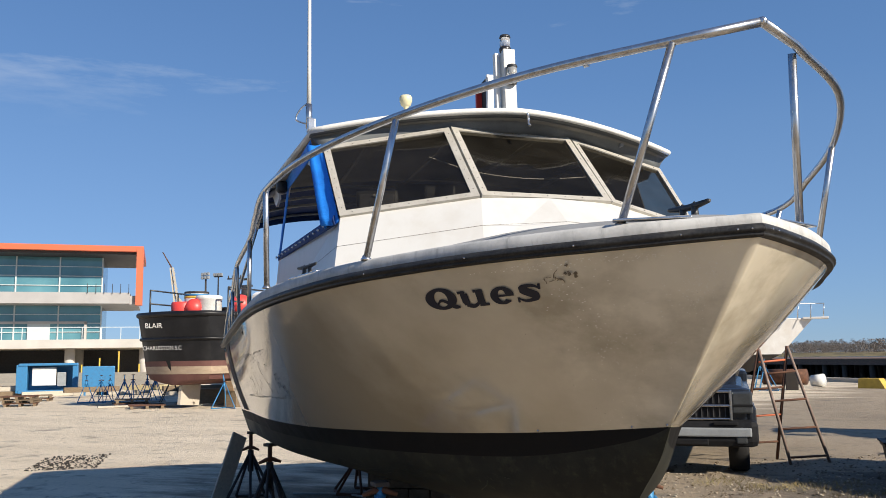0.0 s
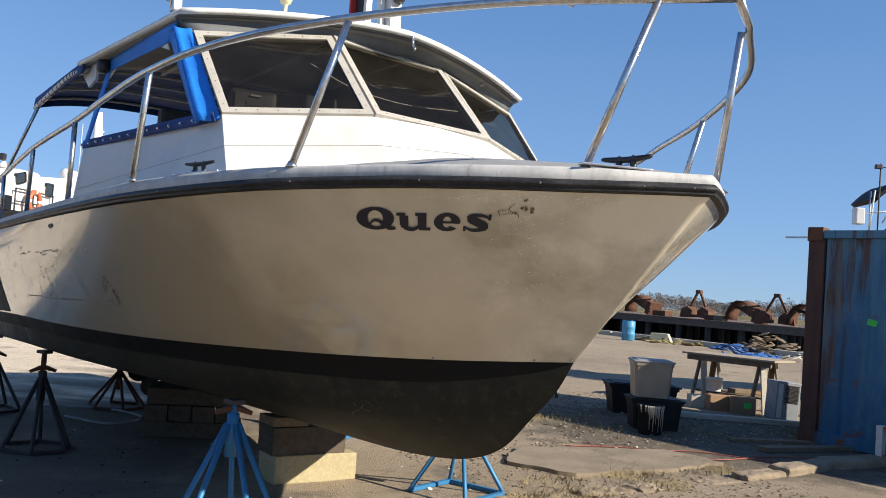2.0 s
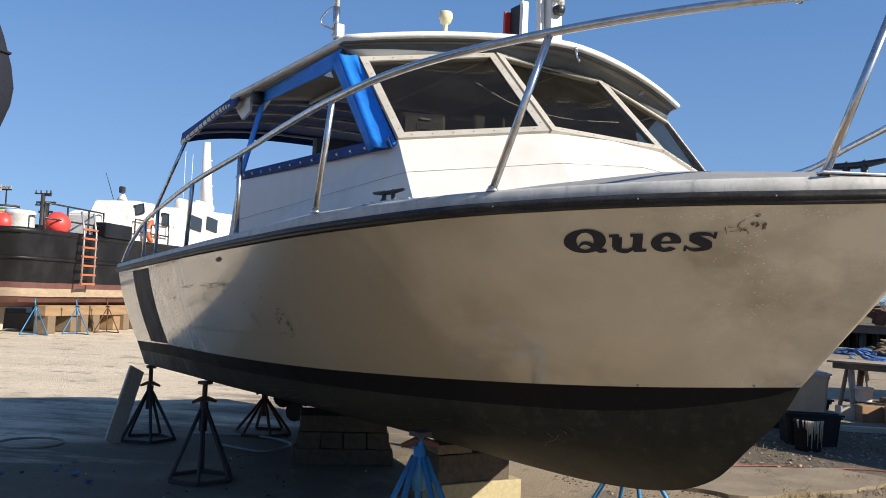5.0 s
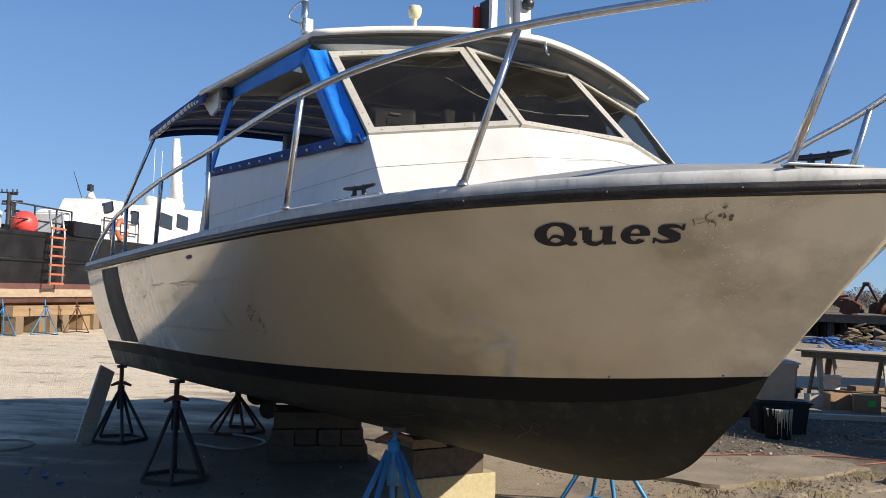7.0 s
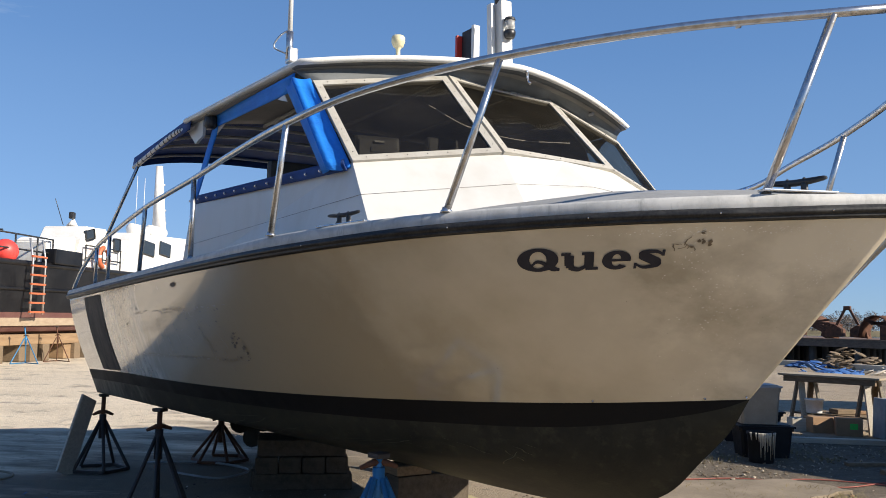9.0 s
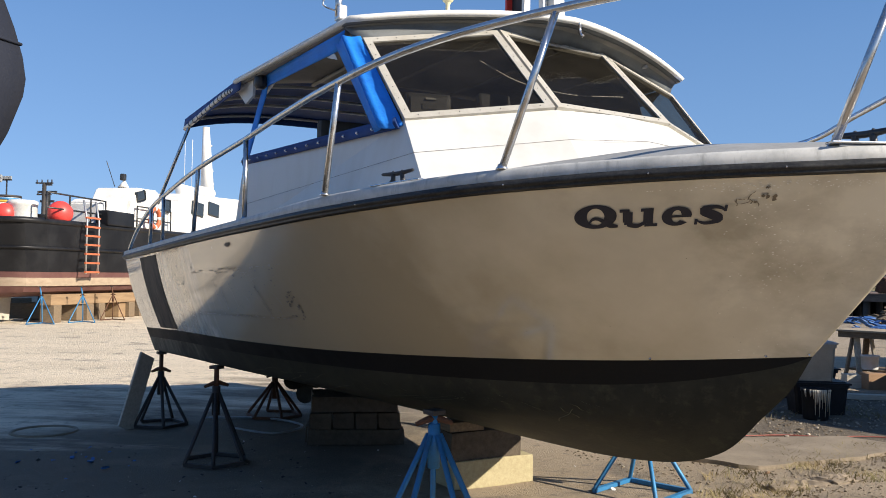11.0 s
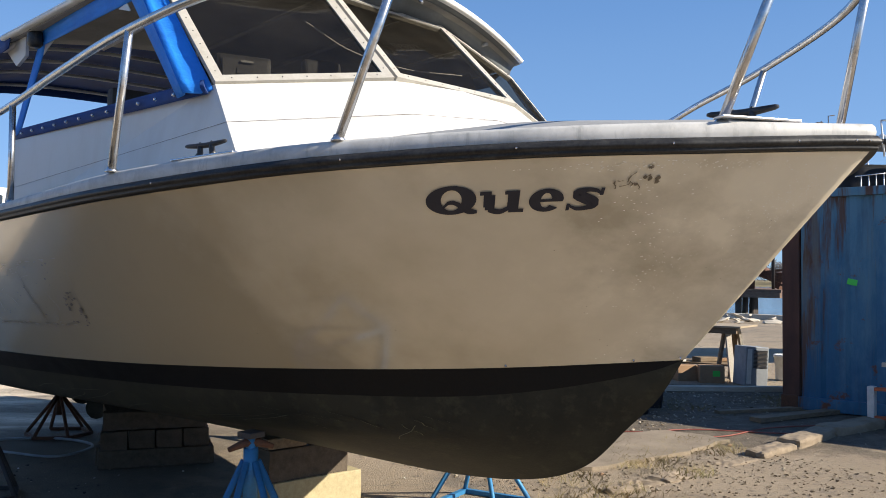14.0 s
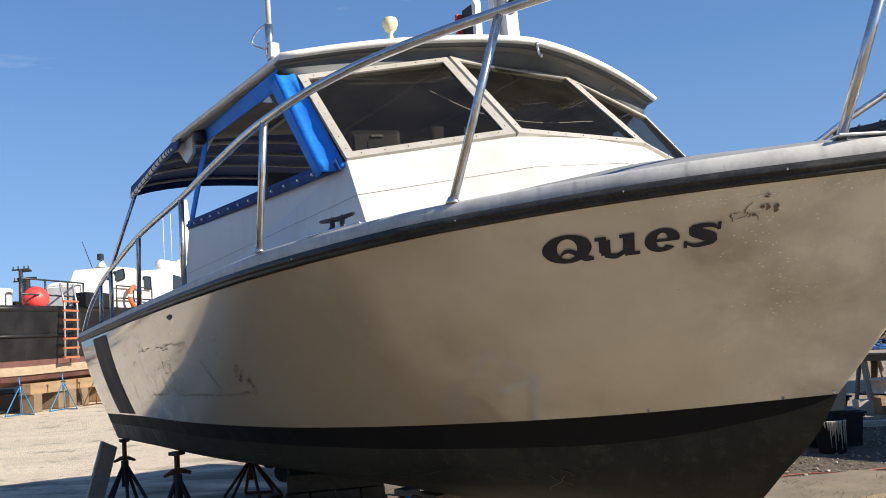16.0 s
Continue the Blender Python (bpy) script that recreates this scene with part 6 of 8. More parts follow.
# engine casing top with a banded funnel on the after deck
bm = bmesh.new()
lathe(bm, [(0.42, 0.0), (0.42, 0.95), (0.36, 1.0)], 18, Matrix.Translation((TX - 0.1, 25.2, 3.05)))
fn = part("funnel", bm, WHITEPLASTIC, tug, "short white funnel with coloured bands", True)
for z, mat in ((3.80, YELLOW), (3.88, BLUESTEEL), (3.97, DARKSTEEL)):
    bm = bmesh.new()
    lathe(bm, [(0.428, 0.0), (0.428, 0.075)], 18, Matrix.Translation((TX - 0.1, 25.2, z)))
    part("band", bm, mat, fn)
# mast with crosstrees beyond the tug
pole = thing("crosstree_mast", "dark mast with crosstrees behind the tugboat", "light pole", G(-22.0, 31.5))
bm = bmesh.new()
tube(bm, [(0, 0, 0), (0, 0, 5.2)], [0.13, 0.08], 8)
part("column", bm, DARKSTEEL, pole)
for z, w in ((4.72, 0.30), (5.18, 0.36)):
    bm = bmesh.new()
    bar(bm, (-w, 0, z), (w, 0, z), 0.10, 0.05)
    for x in (-0.9, -0.3, 0.4, 0.9):
        tube(bm, [(x * w, 0, z), (x * w, 0, z + 0.14)], 0.025, 6)
    part("crosstree", bm, DARKSTEEL, pole)
yard_pole = thing("yard_floodlight", "slim pole with a cluster of pale floodlights", "light pole", G(-36.7, 48.1))
bm = bmesh.new()
tube(bm, [(0, 0, 0), (0, 0, 7.2)], [0.10, 0.06], 8)
part("column", bm, DARKSTEEL, yard_pole)
for z in (7.3, 7.55):
    for x in (-0.24, 0.0, 0.24):
        bm = bmesh.new()
        box(bm, (x, -0.06, z), (0.19, 0.14, 0.20), (-20, 0, 0), 0.03)
        part("floodlight", bm, GREYPLASTIC, yard_pole)


def railing(parent, pts, h, n_bars=2, r=0.03):
    for i, p in enumerate(pts):
        bm = bmesh.new()
        tube(bm, [p, (p[0], p[1], p[2] + h)], r, 6)
        part("rail_post", bm, BLACKMETAL, parent)
    for j in range(n_bars):
        bm = bmesh.new()
        tube(bm, [(p[0], p[1], p[2] + h * (j + 1) / n_bars) for p in pts], r, 6)
        part("rail_bar", bm, BLACKMETAL, parent)


railing(tug, [(TX + 1.72, y, 3.15) for y in (24.6, 25.8, 27.0, 27.9)], 0.95)
railing(tug, [(TX + 1.85, y, 3.2) for y in (29.8, 31.0, 32.4)], 0.9)
railing(tug, [(TX - 1.4, 24.3, 3.15), (TX - 1.6, 26.0, 3.15), (TX - 1.7, 28.0, 3.15)], 0.95)
for x, y, z, r, lab in ((TX + 1.45, 25.7, 3.52, 0.40, "big red ball fender"), (TX + 0.3, 24.6, 3.42, 0.34, "red fender at the stern")):
    bm = bmesh.new()
    bmesh.ops.create_uvsphere(bm, u_segments=18, v_segments=12, radius=r, matrix=Matrix.Translation((x, y, z)))
    solid("ball_fender", bm, REDBALL, lab + " on the tug's deck", "fender", smooth=True)
bm = bmesh.new()
tube(bm, [(TX + 2.02, 30.8 + 0.36 * math.cos(a), 3.73 + 0.36 * math.sin(a)) for a in [2 * math.pi * k / 20 for k in range(20)]], 0.09, 8, closed=True)
ring = part("life_ring", bm, ORANGE, tug, "orange life ring on the rail")
for a in (0, 1.57, 3.14, 4.71):
    bm = bmesh.new()
    tube(bm, [(TX + 2.02, 30.8 + 0.36 * math.cos(a - 0.15), 3.73 + 0.36 * math.sin(a - 0.15)), (TX + 2.02, 30.8 + 0.36 * math.cos(a + 0.15), 3.73 + 0.36 * math.sin(a + 0.15))], 0.097, 8)
    part("band", bm, TUGWHITE, ring)
lad = thing("boarding_ladder", "aluminium ladder with orange rungs hung on the tug's side", "ladder")
for y in (26.25, 26.95):
    bm = bmesh.new()
    tube(bm, [(TX + 2.06, y, 1.55), (TX + 2.06, y + 0.02, 3.3), (TX + 1.92, y + 0.02, 4.0)], 0.035, 6)
    part("rail", bm, ALU, lad)
for k in range(7):
    bm = bmesh.new()
    bar(bm, (TX + 2.07, 26.2, 1.62 + 0.30 * k), (TX + 2.07, 27.0, 1.62 + 0.30 * k), 0.07, 0.06)
    part("rung", bm, ORANGE, lad)
for y, z, s, mat in ((25.6, 3.4, (0.9, 0.8, 0.6), TUGWHITE), (24.9, 3.35, (0.5, 0.5, 0.5), BLACKMETAL), (26.8, 3.3, (1.2, 0.9, 0.5), TUGBLACK), (26.0, 3.55, (0.6, 0.4, 0.4), RUSTSTEEL)):
    block(tug, "deck_gear", (TX - 0.3, y, z), s, mat)


def flat_text(text, m, size, mat, parent, label):
    cu = bpy.data.curves.new("letters", "FONT")
    cu.body, cu.size, cu.align_x = text, size, "CENTER"
    ob = new("letters", cu)
    bpy.context.view_layer.update()
    me = bpy.data.meshes.new_from_object(ob.evaluated_get(bpy.context.evaluated_depsgraph_get()))
    bpy.data.objects.remove(ob)
    bm = bmesh.new()
    bm.from_mesh(me)
    bpy.data.meshes.remove(me)
    bmesh.ops.transform(bm, matrix=m, verts=bm.verts[:])
    left, first = set(bm.faces), None
    while left:
        todo, island = [next(iter(left))], set()
        while todo:
            f = todo.pop()
            if f not in island:
                island.add(f)
                todo += [g for v in f.verts for g in v.link_faces]
        left -= island
        one, made = bmesh.new(), {}
        for f in sorted(island, key=lambda q: q.index):
            one.faces.new([made.setdefault(v.index, None) or made.update({v.index: one.verts.new(v.co)}) or made[v.index] for v in f.verts])
        first = part("letter", one, mat, parent, label)
    bm.free()
    return first


flat_text("BLAIR", pose(TX - 0.42, 23.40, 2.72, 100, 0, 16), 0.24, TUGWHITE, tug, "white painted name BLAIR on the stern")
flat_text("CHARLESTON S.C", pose(TX - 0.12, 23.50, 1.98, 100, 0, 6), 0.19, TUGWHITE, tug, "white painted port CHARLESTON S.C on the stern")
OLDSAWN = worn("old_sawn_timber", (0.34, 0.225, 0.12), (0.19, 0.12, 0.065), 2.5, 0.85, stretch=(1, 0.4, 3), bump=0.4)
# rudder, cribbing and stands under the tug
bm = bmesh.new()
slab(bm, [(TX - 0.02, 24.2, 0.12), (TX - 0.02, 25.2, 0.05), (TX - 0.02, 25.3, 1.1), (TX - 0.02, 24.3, 1.0)], (0.12, 0, 0))
part("rudder", bm, PALEWOOD, tug, "pale worn rudder plate")
for k in range(6):
    bm = bmesh.new()
    box(bm, (0, 0, 0.28), (3.2, 0.9, 0.55), bevel=0.03)
    solid("keel_block", bm, OLDSAWN if k % 2 else TIMBER, "stacked timber cribbing under the tug", "timber block", G(TX, 27.0 + 2.6 * k), "tug cribbing")
for x, y, mat, lab in ((-17.0, 24.3, BLUESTEEL, "blue boat stand under the tug"), (-16.45, 25.6, BLUESTEEL, "blue boat stand under the tug"), (-16.4, 27.3, RUSTSTEEL, "rusty brown boat stand under the tug")):
    stand((x, y, 0), 1.17, 0.85, mat, lab, spread=0.45, legs=3, lean=(-0.06, 0))
stand((-21.5, 27.0, 0), 1.2, 0.9, DARKSTEEL, "dark boat stand under the tug's far side", spread=0.6, legs=4)

for k, (y, ln, z, mat) in enumerate(((26.2, 2.4, 0.42, OLDSAWN), (28.8, 2.6, 0.40, OLDSAWN), (31.6, 2.8, 0.45, OLDSAWN), (34.6, 3.0, 0.42, OLDSAWN))):
    bm = bmesh.new()
    box(bm, (0, 0, 0), (0.4, ln, 0.34), bevel=0.02)
    solid("sill_timber", bm, mat, "long brown timber laid on the cribbing under the tug", "timber", G(-17.35, y, 0.55 + 0.17 + 0.002 * k), "tug sill timbers")
    for j in (-0.38, 0.38):
        bm = bmesh.new()
        box(bm, (0, 0, 0.277), (0.5, 0.4, 0.554), bevel=0.02)
        solid("keel_block", bm, TIMBER, "timber block under the tug's side", "timber block", G(-17.35, y + j * ln), "tug cribbing")
bm = bmesh.new()
lathe(bm, [(0.42, 0.0), (0.44, 0.06), (0.44, 0.66), (0.46, 0.68), (0.46, 0.78), (0.40, 0.82)], 20, Matrix.Translation((TX + 0.6, 25.0, 3.05)))
part("capstan_drum", bm, WHITEPLASTIC, tug, "pale drum winch on the after deck", True)
bm = bmesh.new()
lathe(bm, [(0.36, 0.0), (0.40, 0.05), (0.40, 0.55), (0.36, 0.6)], 20, Matrix.Translation((TX - 0.2, 24.6, 3.05)))
solid("red_barrel", bm, REDBALL, "red plastic barrel on the tug's after deck", "barrel", smooth=True)
# pallets and planks along the far edge
random.seed(12)
for x, y, n_pl in ((-26.6, 24.6, 3), (-21.8, 25.2, 2), (-20.2, 24.2, 1), (-29.5, 28.0, 2)):
    for k in range(n_pl):
        pal = thing("pallet", "weathered wooden pallet lying in the yard", "pallet", G(x + random.uniform(-0.1, 0.1), y, 0.13 * k) @ Matrix.Rotation(random.uniform(0.5, 0.9), 4, "Z"), "pallets")
        for j in range(5):
            bm = bmesh.new()
            box(bm, (0, -0.48 + 0.24 * j, 0.11), (1.2, 0.14, 0.03))
            part("slat", bm, TIMBER if k % 2 else RUSTSTEEL, pal)
        for j in (-0.5, 0, 0.5):
            bm = bmesh.new()
            box(bm, (j, 0, 0.048), (0.1, 1.1, 0.09))
            part("bearer", bm, TIMBER, pal)
for x, y, ln in ((-22.4, 26.0, 3.2), (-21.2, 24.8, 2.6), (-20.0, 25.3, 2.8), (-23.4, 27.2, 2.2)):
    bm = bmesh.new()
    box(bm, (0, 0, 0.04), (ln, 0.25, 0.06), bevel=0.005)
    solid("board", bm, PALEWOOD, "grey board lying in the yard", "board", G(x, y) @ Matrix.Rotation(random.uniform(0.4, 1.0), 4, "Z"), "yard boards")

# ---- office building far behind ----
CLAD = worn("orange_cladding", (0.62, 0.13, 0.05), (0.52, 0.11, 0.05), 0.5, 0.5)
GREYCLAD = worn("grey_corrugated_cladding", (0.38, 0.37, 0.36), (0.30, 0.29, 0.28), 0.8, 0.6)
SLAB = worn("pale_concrete_slab", (0.50, 0.48, 0.44), (0.40, 0.38, 0.35), 0.6, 0.8)
n = Nodes("curtain_glass")
CURTAIN = n.set(n.mix(n.ramp(n.noise(0.25, 4), (0.35, 0.0), (0.65, 1.0)), (0.06, 0.17, 0.21), (0.12, 0.28, 0.32)), 0.06, 0.0, Specular_IOR_Level=0.9)
MULLION = worn("pale_mullion", (0.55, 0.60, 0.60), (0.45, 0.5, 0.5), 2, 0.4)
off = thing("office_building", "modern glass office building with orange frame on concrete columns", "building", G(-55.5, 62.0) @ Matrix.Rotation(radians(41), 4, "Z"))
BLK = lambda name, c, s, mat, label="": block(off, name, c, s, mat, label, bevel=0.0)
BLK("roof", (-17, 6, 12.0), (35, 13, 0.5), CLAD, "orange roof edge")
BLK("frame_post", (0.2, -0.1, 9.4), (0.6, 0.9, 5.2), CLAD, "orange end frame")
BLK("soffit", (-17, 6.2, 11.65), (34, 12, 0.25), DARK)
BLK("spandrel", (-17.6, 5.6, 7.45), (34, 12, 1.0), GREYCLAD, "grey corrugated band between the storeys")
BLK("balcony_floor", (-1.6, 5.0, 7.3), (3.4, 10, 0.8), GREYCLAD)
BLK("floor_slab", (-16, 5, 3.3), (36, 14, 0.75), SLAB, "pale concrete floor slab")
for z0, z1, x1 in ((7.95, 11.5, -3.2), (3.68, 6.95, -3.2)):
    BLK("curtain_wall", (x1 - 15.5, 3.0 + 4, (z0 + z1) / 2), (31, 8, z1 - z0), CURTAIN, "blue green curtain glass")
    for k in range(9):
        BLK("mullion", (x1 - 3.7 * k, 2.95, (z0 + z1) / 2), (0.12, 0.14, z1 - z0), MULLION)
    for j in range(1, 4):
        BLK("transom_bar", (x1 - 15.5, 2.94, z0 + (z1 - z0) * j / 4), (31, 0.10, 0.07), MULLION)
BLK("door_frame", (-8.4, 2.6, 5.35), (8.0, 0.3, 0.22), SLAB)
BLK("door_frame", (-12.4, 2.6, 4.5), (0.22, 0.3, 1.9), SLAB)
BLK("door_frame", (-4.5, 2.6, 4.5), (0.22, 0.3, 1.9), SLAB)
BLK("door", (-8.5, 2.85, 4.55), (1.9, 0.1, 1.9), MULLION, "glazed double door")
for k in range(16):
    BLK("rail_post", (0.4 - 1.6 * k, -1.8, 4.2), (0.06, 0.06, 1.1), MULLION)
BLK("rail_bar", (-12, -1.8, 4.75), (26, 0.06, 0.06), MULLION)
for x in (-16.5, -5.5, -27.5, 0.8):
    for y in (0, 9):
        bm = bmesh.new()
        tube(bm, [(x, y, -0.2), (x, y, 3.0)], 0.45, 12)
        part("column", bm, SLAB, off, "round concrete column")
BLK("back_wall", (-17, 11, 1.5), (36, 0.3, 3.0), DARK)
for k in range(7):
    BLK("railing", (-4.2 + 0.7 * k, -0.5, 8.3), (0.05, 0.05, 0.9), BLACKMETAL)
for k, (x, y, w, h, mat) in enumerate(((-49, 72, 9, 5.6, TUGWHITE), (-62, 90, 14, 4, RUSTSTEEL), (-44, 80, 10, 6.5, GREYCLAD), (-75, 95, 20, 4.2, TUGWHITE))):
    bm = bmesh.new()
    box(bm, (0, 0, h / 2), (w, 6, h), bevel=0.05)
    shed = thing("shed", "low industrial shed behind the yard", "shed", G(x, y) @ Matrix.Rotation(0.6, 4, "Z"))
    part("wall", bm, mat, shed)
    bm = bmesh.new()
    box(bm, (0, 0, h + 0.08), (w + 0.4, 6.4, 0.16))
    part("roof", bm, GREYCLAD, shed)

# ---- clutter along the far edge of the yard ----
pump = thing("pump_unit", "blue steel pump cabinet with white machinery inside", "machine", G(-34.4, 33.0) @ Matrix.Rotation(0.75, 4, "Z"))
for c, s, mat, nm in (((0, 0.5, 0.85), (2.6, 0.1, 1.35), BLUESTEEL, "back_panel"), ((-1.2, 0, 0.85), (0.5, 0.9, 1.4), BLUESTEEL, "side_panel"), ((1.25, 0, 0.85), (0.25, 0.9, 1.5), BLUESTEEL, "side_panel"), ((0, 0, 1.55), (2.7, 1.0, 0.12), BLUESTEEL, "top_panel"), ((0, 0, 0.2), (2.7, 1.0, 0.14), BLUESTEEL, "base"), ((-0.2, 0.1, 0.95), (1.1, 0.6, 0.9), WHITEPLASTIC, "engine"), ((0.6, 0.1, 0.8), (0.4, 0.5, 0.7), GREYPLASTIC, "gearbox")):
    block(pump, nm, c, s, mat, bevel=0.02)
bm = bmesh.new()
box(bm, (0, 0, 0.8), (1.5, 0.6, 1.25), bevel=0.03)
for k in range(4):
    box(bm, (-0.6 + 0.4 * k, 0, 0.08), (0.1, 0.6, 0.18))
solid("blue_cabinet", bm, BLUESTEEL, "blue steel cabinet on skids", "cabinet", G(-31.6, 33.5) @ Matrix.Rotation(0.75, 4, "Z"))
for k in range(7):
    stand((-25.6 + 0.30 * k + 0.15 * (k % 2), 26.8 + 0.32 * k, 0), 1.1, 0.85, BLUESTEEL, "spare blue boat stand among others", spread=0.45, legs=4, spin=k)
rng = random.Random(9)
for k in range(26):
    x, y = -38 + rng.random() * 16, 36 - rng.random() * 5
    bm = bmesh.new()
    l = rng.uniform(1.0, 3.4)
    box(bm, (0, 0, 0.12), (l, rng.uniform(0.2, 0.5), 0.24), bevel=0.02)
    solid("timber_baulk", bm, rng.choice([PALEWOOD, TIMBER, NEWTIMBER]), "loose timber baulk on the ground", "timber", G(x, y, rng.choice([0, 0, 0.24])) @ Matrix.Rotation(rng.uniform(0.3, 1.0), 4, "Z"), "loose timbers")
bm = bmesh.new()
for k in range(2):
    bar(bm, (-52, 34 + 0.7 * k, 0.3 + 0.5 * k), (-22, 37 + 0.7 * k, 0.3 + 0.5 * k), 0.5, 0.55)
solid("timber_wall", bm, PALEWOOD, "long low wall of pale timbers", "wall", kind="structure")
for k in range(8):
    bm = bmesh.new()
    x, y = -44 + 2.6 * k, 44.5 - 1.05 * k
    tube(bm, [(x, y, 0), (x, y, 1.5 + 0.4 * (k % 3))], 0.05, 6)
    solid("yellow_post", bm, YELLOW, "yellow steel guard post", "post", group="guard posts")
for x, y, h in ((-48.2, 64.4, 9.3),):
    pole = thing("light_pole", "dark floodlight pole behind the tug", "light pole", G(x, y))
    bm = bmesh.new()
    tube(bm, [(0, 0, 0), (0, 0, h)], [0.10, 0.06], 8)
    part("pole", bm, BLACKMETAL, pole)
    bm = bmesh.new()
    box(bm, (0, 0, h), (0.9, 0.12, 0.1))
    part("arm", bm, BLACKMETAL, pole)
    for k in range(4):
        block(pole, "floodlight", (-0.39 + 0.26 * k, -0.08, h + 0.18), (0.2, 0.15, 0.26), GREYPLASTIC, bevel=0.02)
crane = thing("crane", "tan crane boom rising behind the tug", "crane", G(-37.3, 46.8))
bm = bmesh.new()
for sx in (-0.25, 0.25):
    bar(bm, (sx + 0.3, 0, 0), (sx * 0.4 - 0.75, -0.6, 7.9), 0.12, 0.12)
for k in range(14):
    z = 0.3 + 0.52 * k
    w = 0.25 * (1 - 0.6 * z / 7.9)
    c = Vector((0.3 - 1.05 * z / 7.9, -0.6 * z / 7.9, z))
    bar(bm, c + Vector((-w if k % 2 else w, 0, 0)), c + Vector((w if k % 2 else -w, 0, 0.5)), 0.07, 0.07)
part("boom", bm, PALEWOOD, crane)
bm = bmesh.new()
tube(bm, [(-0.75, -0.6, 7.9), (-1.2, -1.0, 8.95)], [0.05, 0.03], 6)
part("jib", bm, RUSTSTEEL, crane)
bm = bmesh.new()
tube(bm, [(-0.4, -0.3, 5.8), (0.6, 0, 4.6), (0.3, 0, 0.5)], 0.12, 6)
part("stay", bm, PALEWOOD, crane)
dm = thing("radar_mast", "dark radar mast of a ship beyond", "mast", G(-28.9, 41.75))
bm = bmesh.new()
tube(bm, [(0, 0, 0), (0, 0, 5.9)], [0.35, 0.16], 8)
part("pole", bm, BLACKMETAL, dm)
for z, w in ((5.9, 1.1), (5.4, 0.8), (6.3, 0.5)):
    block(dm, "yard_arm", (0, 0, z), (w, 0.1, 0.12), BLACKMETAL, bevel=0.0)

# ---- pickup truck ----
CARPAINT = Nodes("grey_car_paint")
CARPAINT = CARPAINT.set(CARPAINT.mix(CARPAINT.ramp(CARPAINT.noise(3.0, 5), (0.4, 0.0), (0.8, 1.0)), (0.010, 0.013, 0.019), (0.025, 0.026, 0.028)), 0.25, 0.0)
CHROME = worn("chrome", (0.45, 0.45, 0.46), (0.3, 0.3, 0.3), 10, 0.15, 0.9)
TYRE = worn("tyre_rubber", (0.006, 0.006, 0.006), (0.014, 0.013, 0.012), 8, 0.8)
HEADGLASS = worn("headlamp_glass", (0.05, 0.055, 0.06), (0.03, 0.033, 0.035), 12, 0.08)
truck = thing("pickup_truck", "dark grey pickup truck parked beyond the boat", "truck", G(-0.66, 12.25) @ Matrix.Rotation(radians(4), 4, "Z") @ Matrix.Diagonal((1, 1, 0.94, 1)))
TB = lambda name, c, s, mat, label="", bevel=0.04, rot=(0, 0, 0): block(truck, name, c, s, mat, label, rot, bevel)
TB("body", (0, 1.75, 0.88), (1.92, 3.3, 0.62), CARPAINT, "dark grey painted front body", 0.10)
TB("bonnet", (0, 0.95, 1.17), (1.72, 1.5, 0.20), CARPAINT, "", 0.09, (4, 0, 0))
TB("bonnet_rise", (0, 1.0, 1.25), (1.0, 1.4, 0.10), CARPAINT, "", 0.045, (4, 0, 0))
for x in (-0.93, 0.93):
    TB("wheel_flare", (x, 0.62, 0.80), (0.14, 1.05, 0.30), CARPAINT, "", 0.06)
TB("cab", (0, 2.75, 1.50), (1.66, 1.9, 0.66), CARPAINT, "", 0.22)
TB("windscreen", (0, 1.86, 1.50), (1.45, 0.06, 0.56), WINDOW, "", 0.02, (32, 0, 0))
TB("bed", (0, 4.9, 0.98), (1.9, 2.4, 0.75), CARPAINT, "", 0.06)
bmp = TB("bumper", (0, 0.02, 0.58), (2.02, 0.26, 0.36), BLACKPLASTIC, "dark grey plastic bumper", 0.08)
block(bmp, "bumper_strip", (0, -0.115, 0.60), (1.86, 0.05, 0.12), GREYPLASTIC, bevel=0.02)
block(bmp, "air_intake", (0, -0.12, 0.47), (0.8, 0.04, 0.08), BLACKPLASTIC, bevel=0.015)
for x in (-0.62, 0.62):
    block(bmp, "bumper_slot", (x, -0.12, 0.72), (0.3, 0.03, 0.05), BLACKPLASTIC, bevel=0.01)
    block(bmp, "fog_lamp", (x * 1.3, -0.10, 0.50), (0.14, 0.05, 0.10), HEADGLASS, bevel=0.02)
gr = TB("grille", (0, 0.03, 0.96), (1.36, 0.12, 0.40), BLACKPLASTIC, "black mesh grille with chrome bars", 0.04)
for z in (0.775, 0.955, 1.145):
    block(gr, "grille_bar", (0, -0.05, z), (1.40, 0.06, 0.035), CHROME, bevel=0.015)
for x in (-0.69, 0.69):
    block(gr, "grille_side", (x, -0.05, 0.96), (0.04, 0.06, 0.42), CHROME, bevel=0.012)
bm = bmesh.new()
for k in range(18):
    box(bm, (-0.62 + 0.073 * k, -0.035, 0.865), (0.012, 0.03, 0.13))
    box(bm, (-0.62 + 0.073 * k, -0.035, 1.05), (0.012, 0.03, 0.13))
part("mesh", bm, DARK, gr)
bm = bmesh.new()
box(bm, (0, -0.085, 0.955), (0.26, 0.03, 0.085), bevel=0.012)
part("badge", bm, YELLOWED, gr)
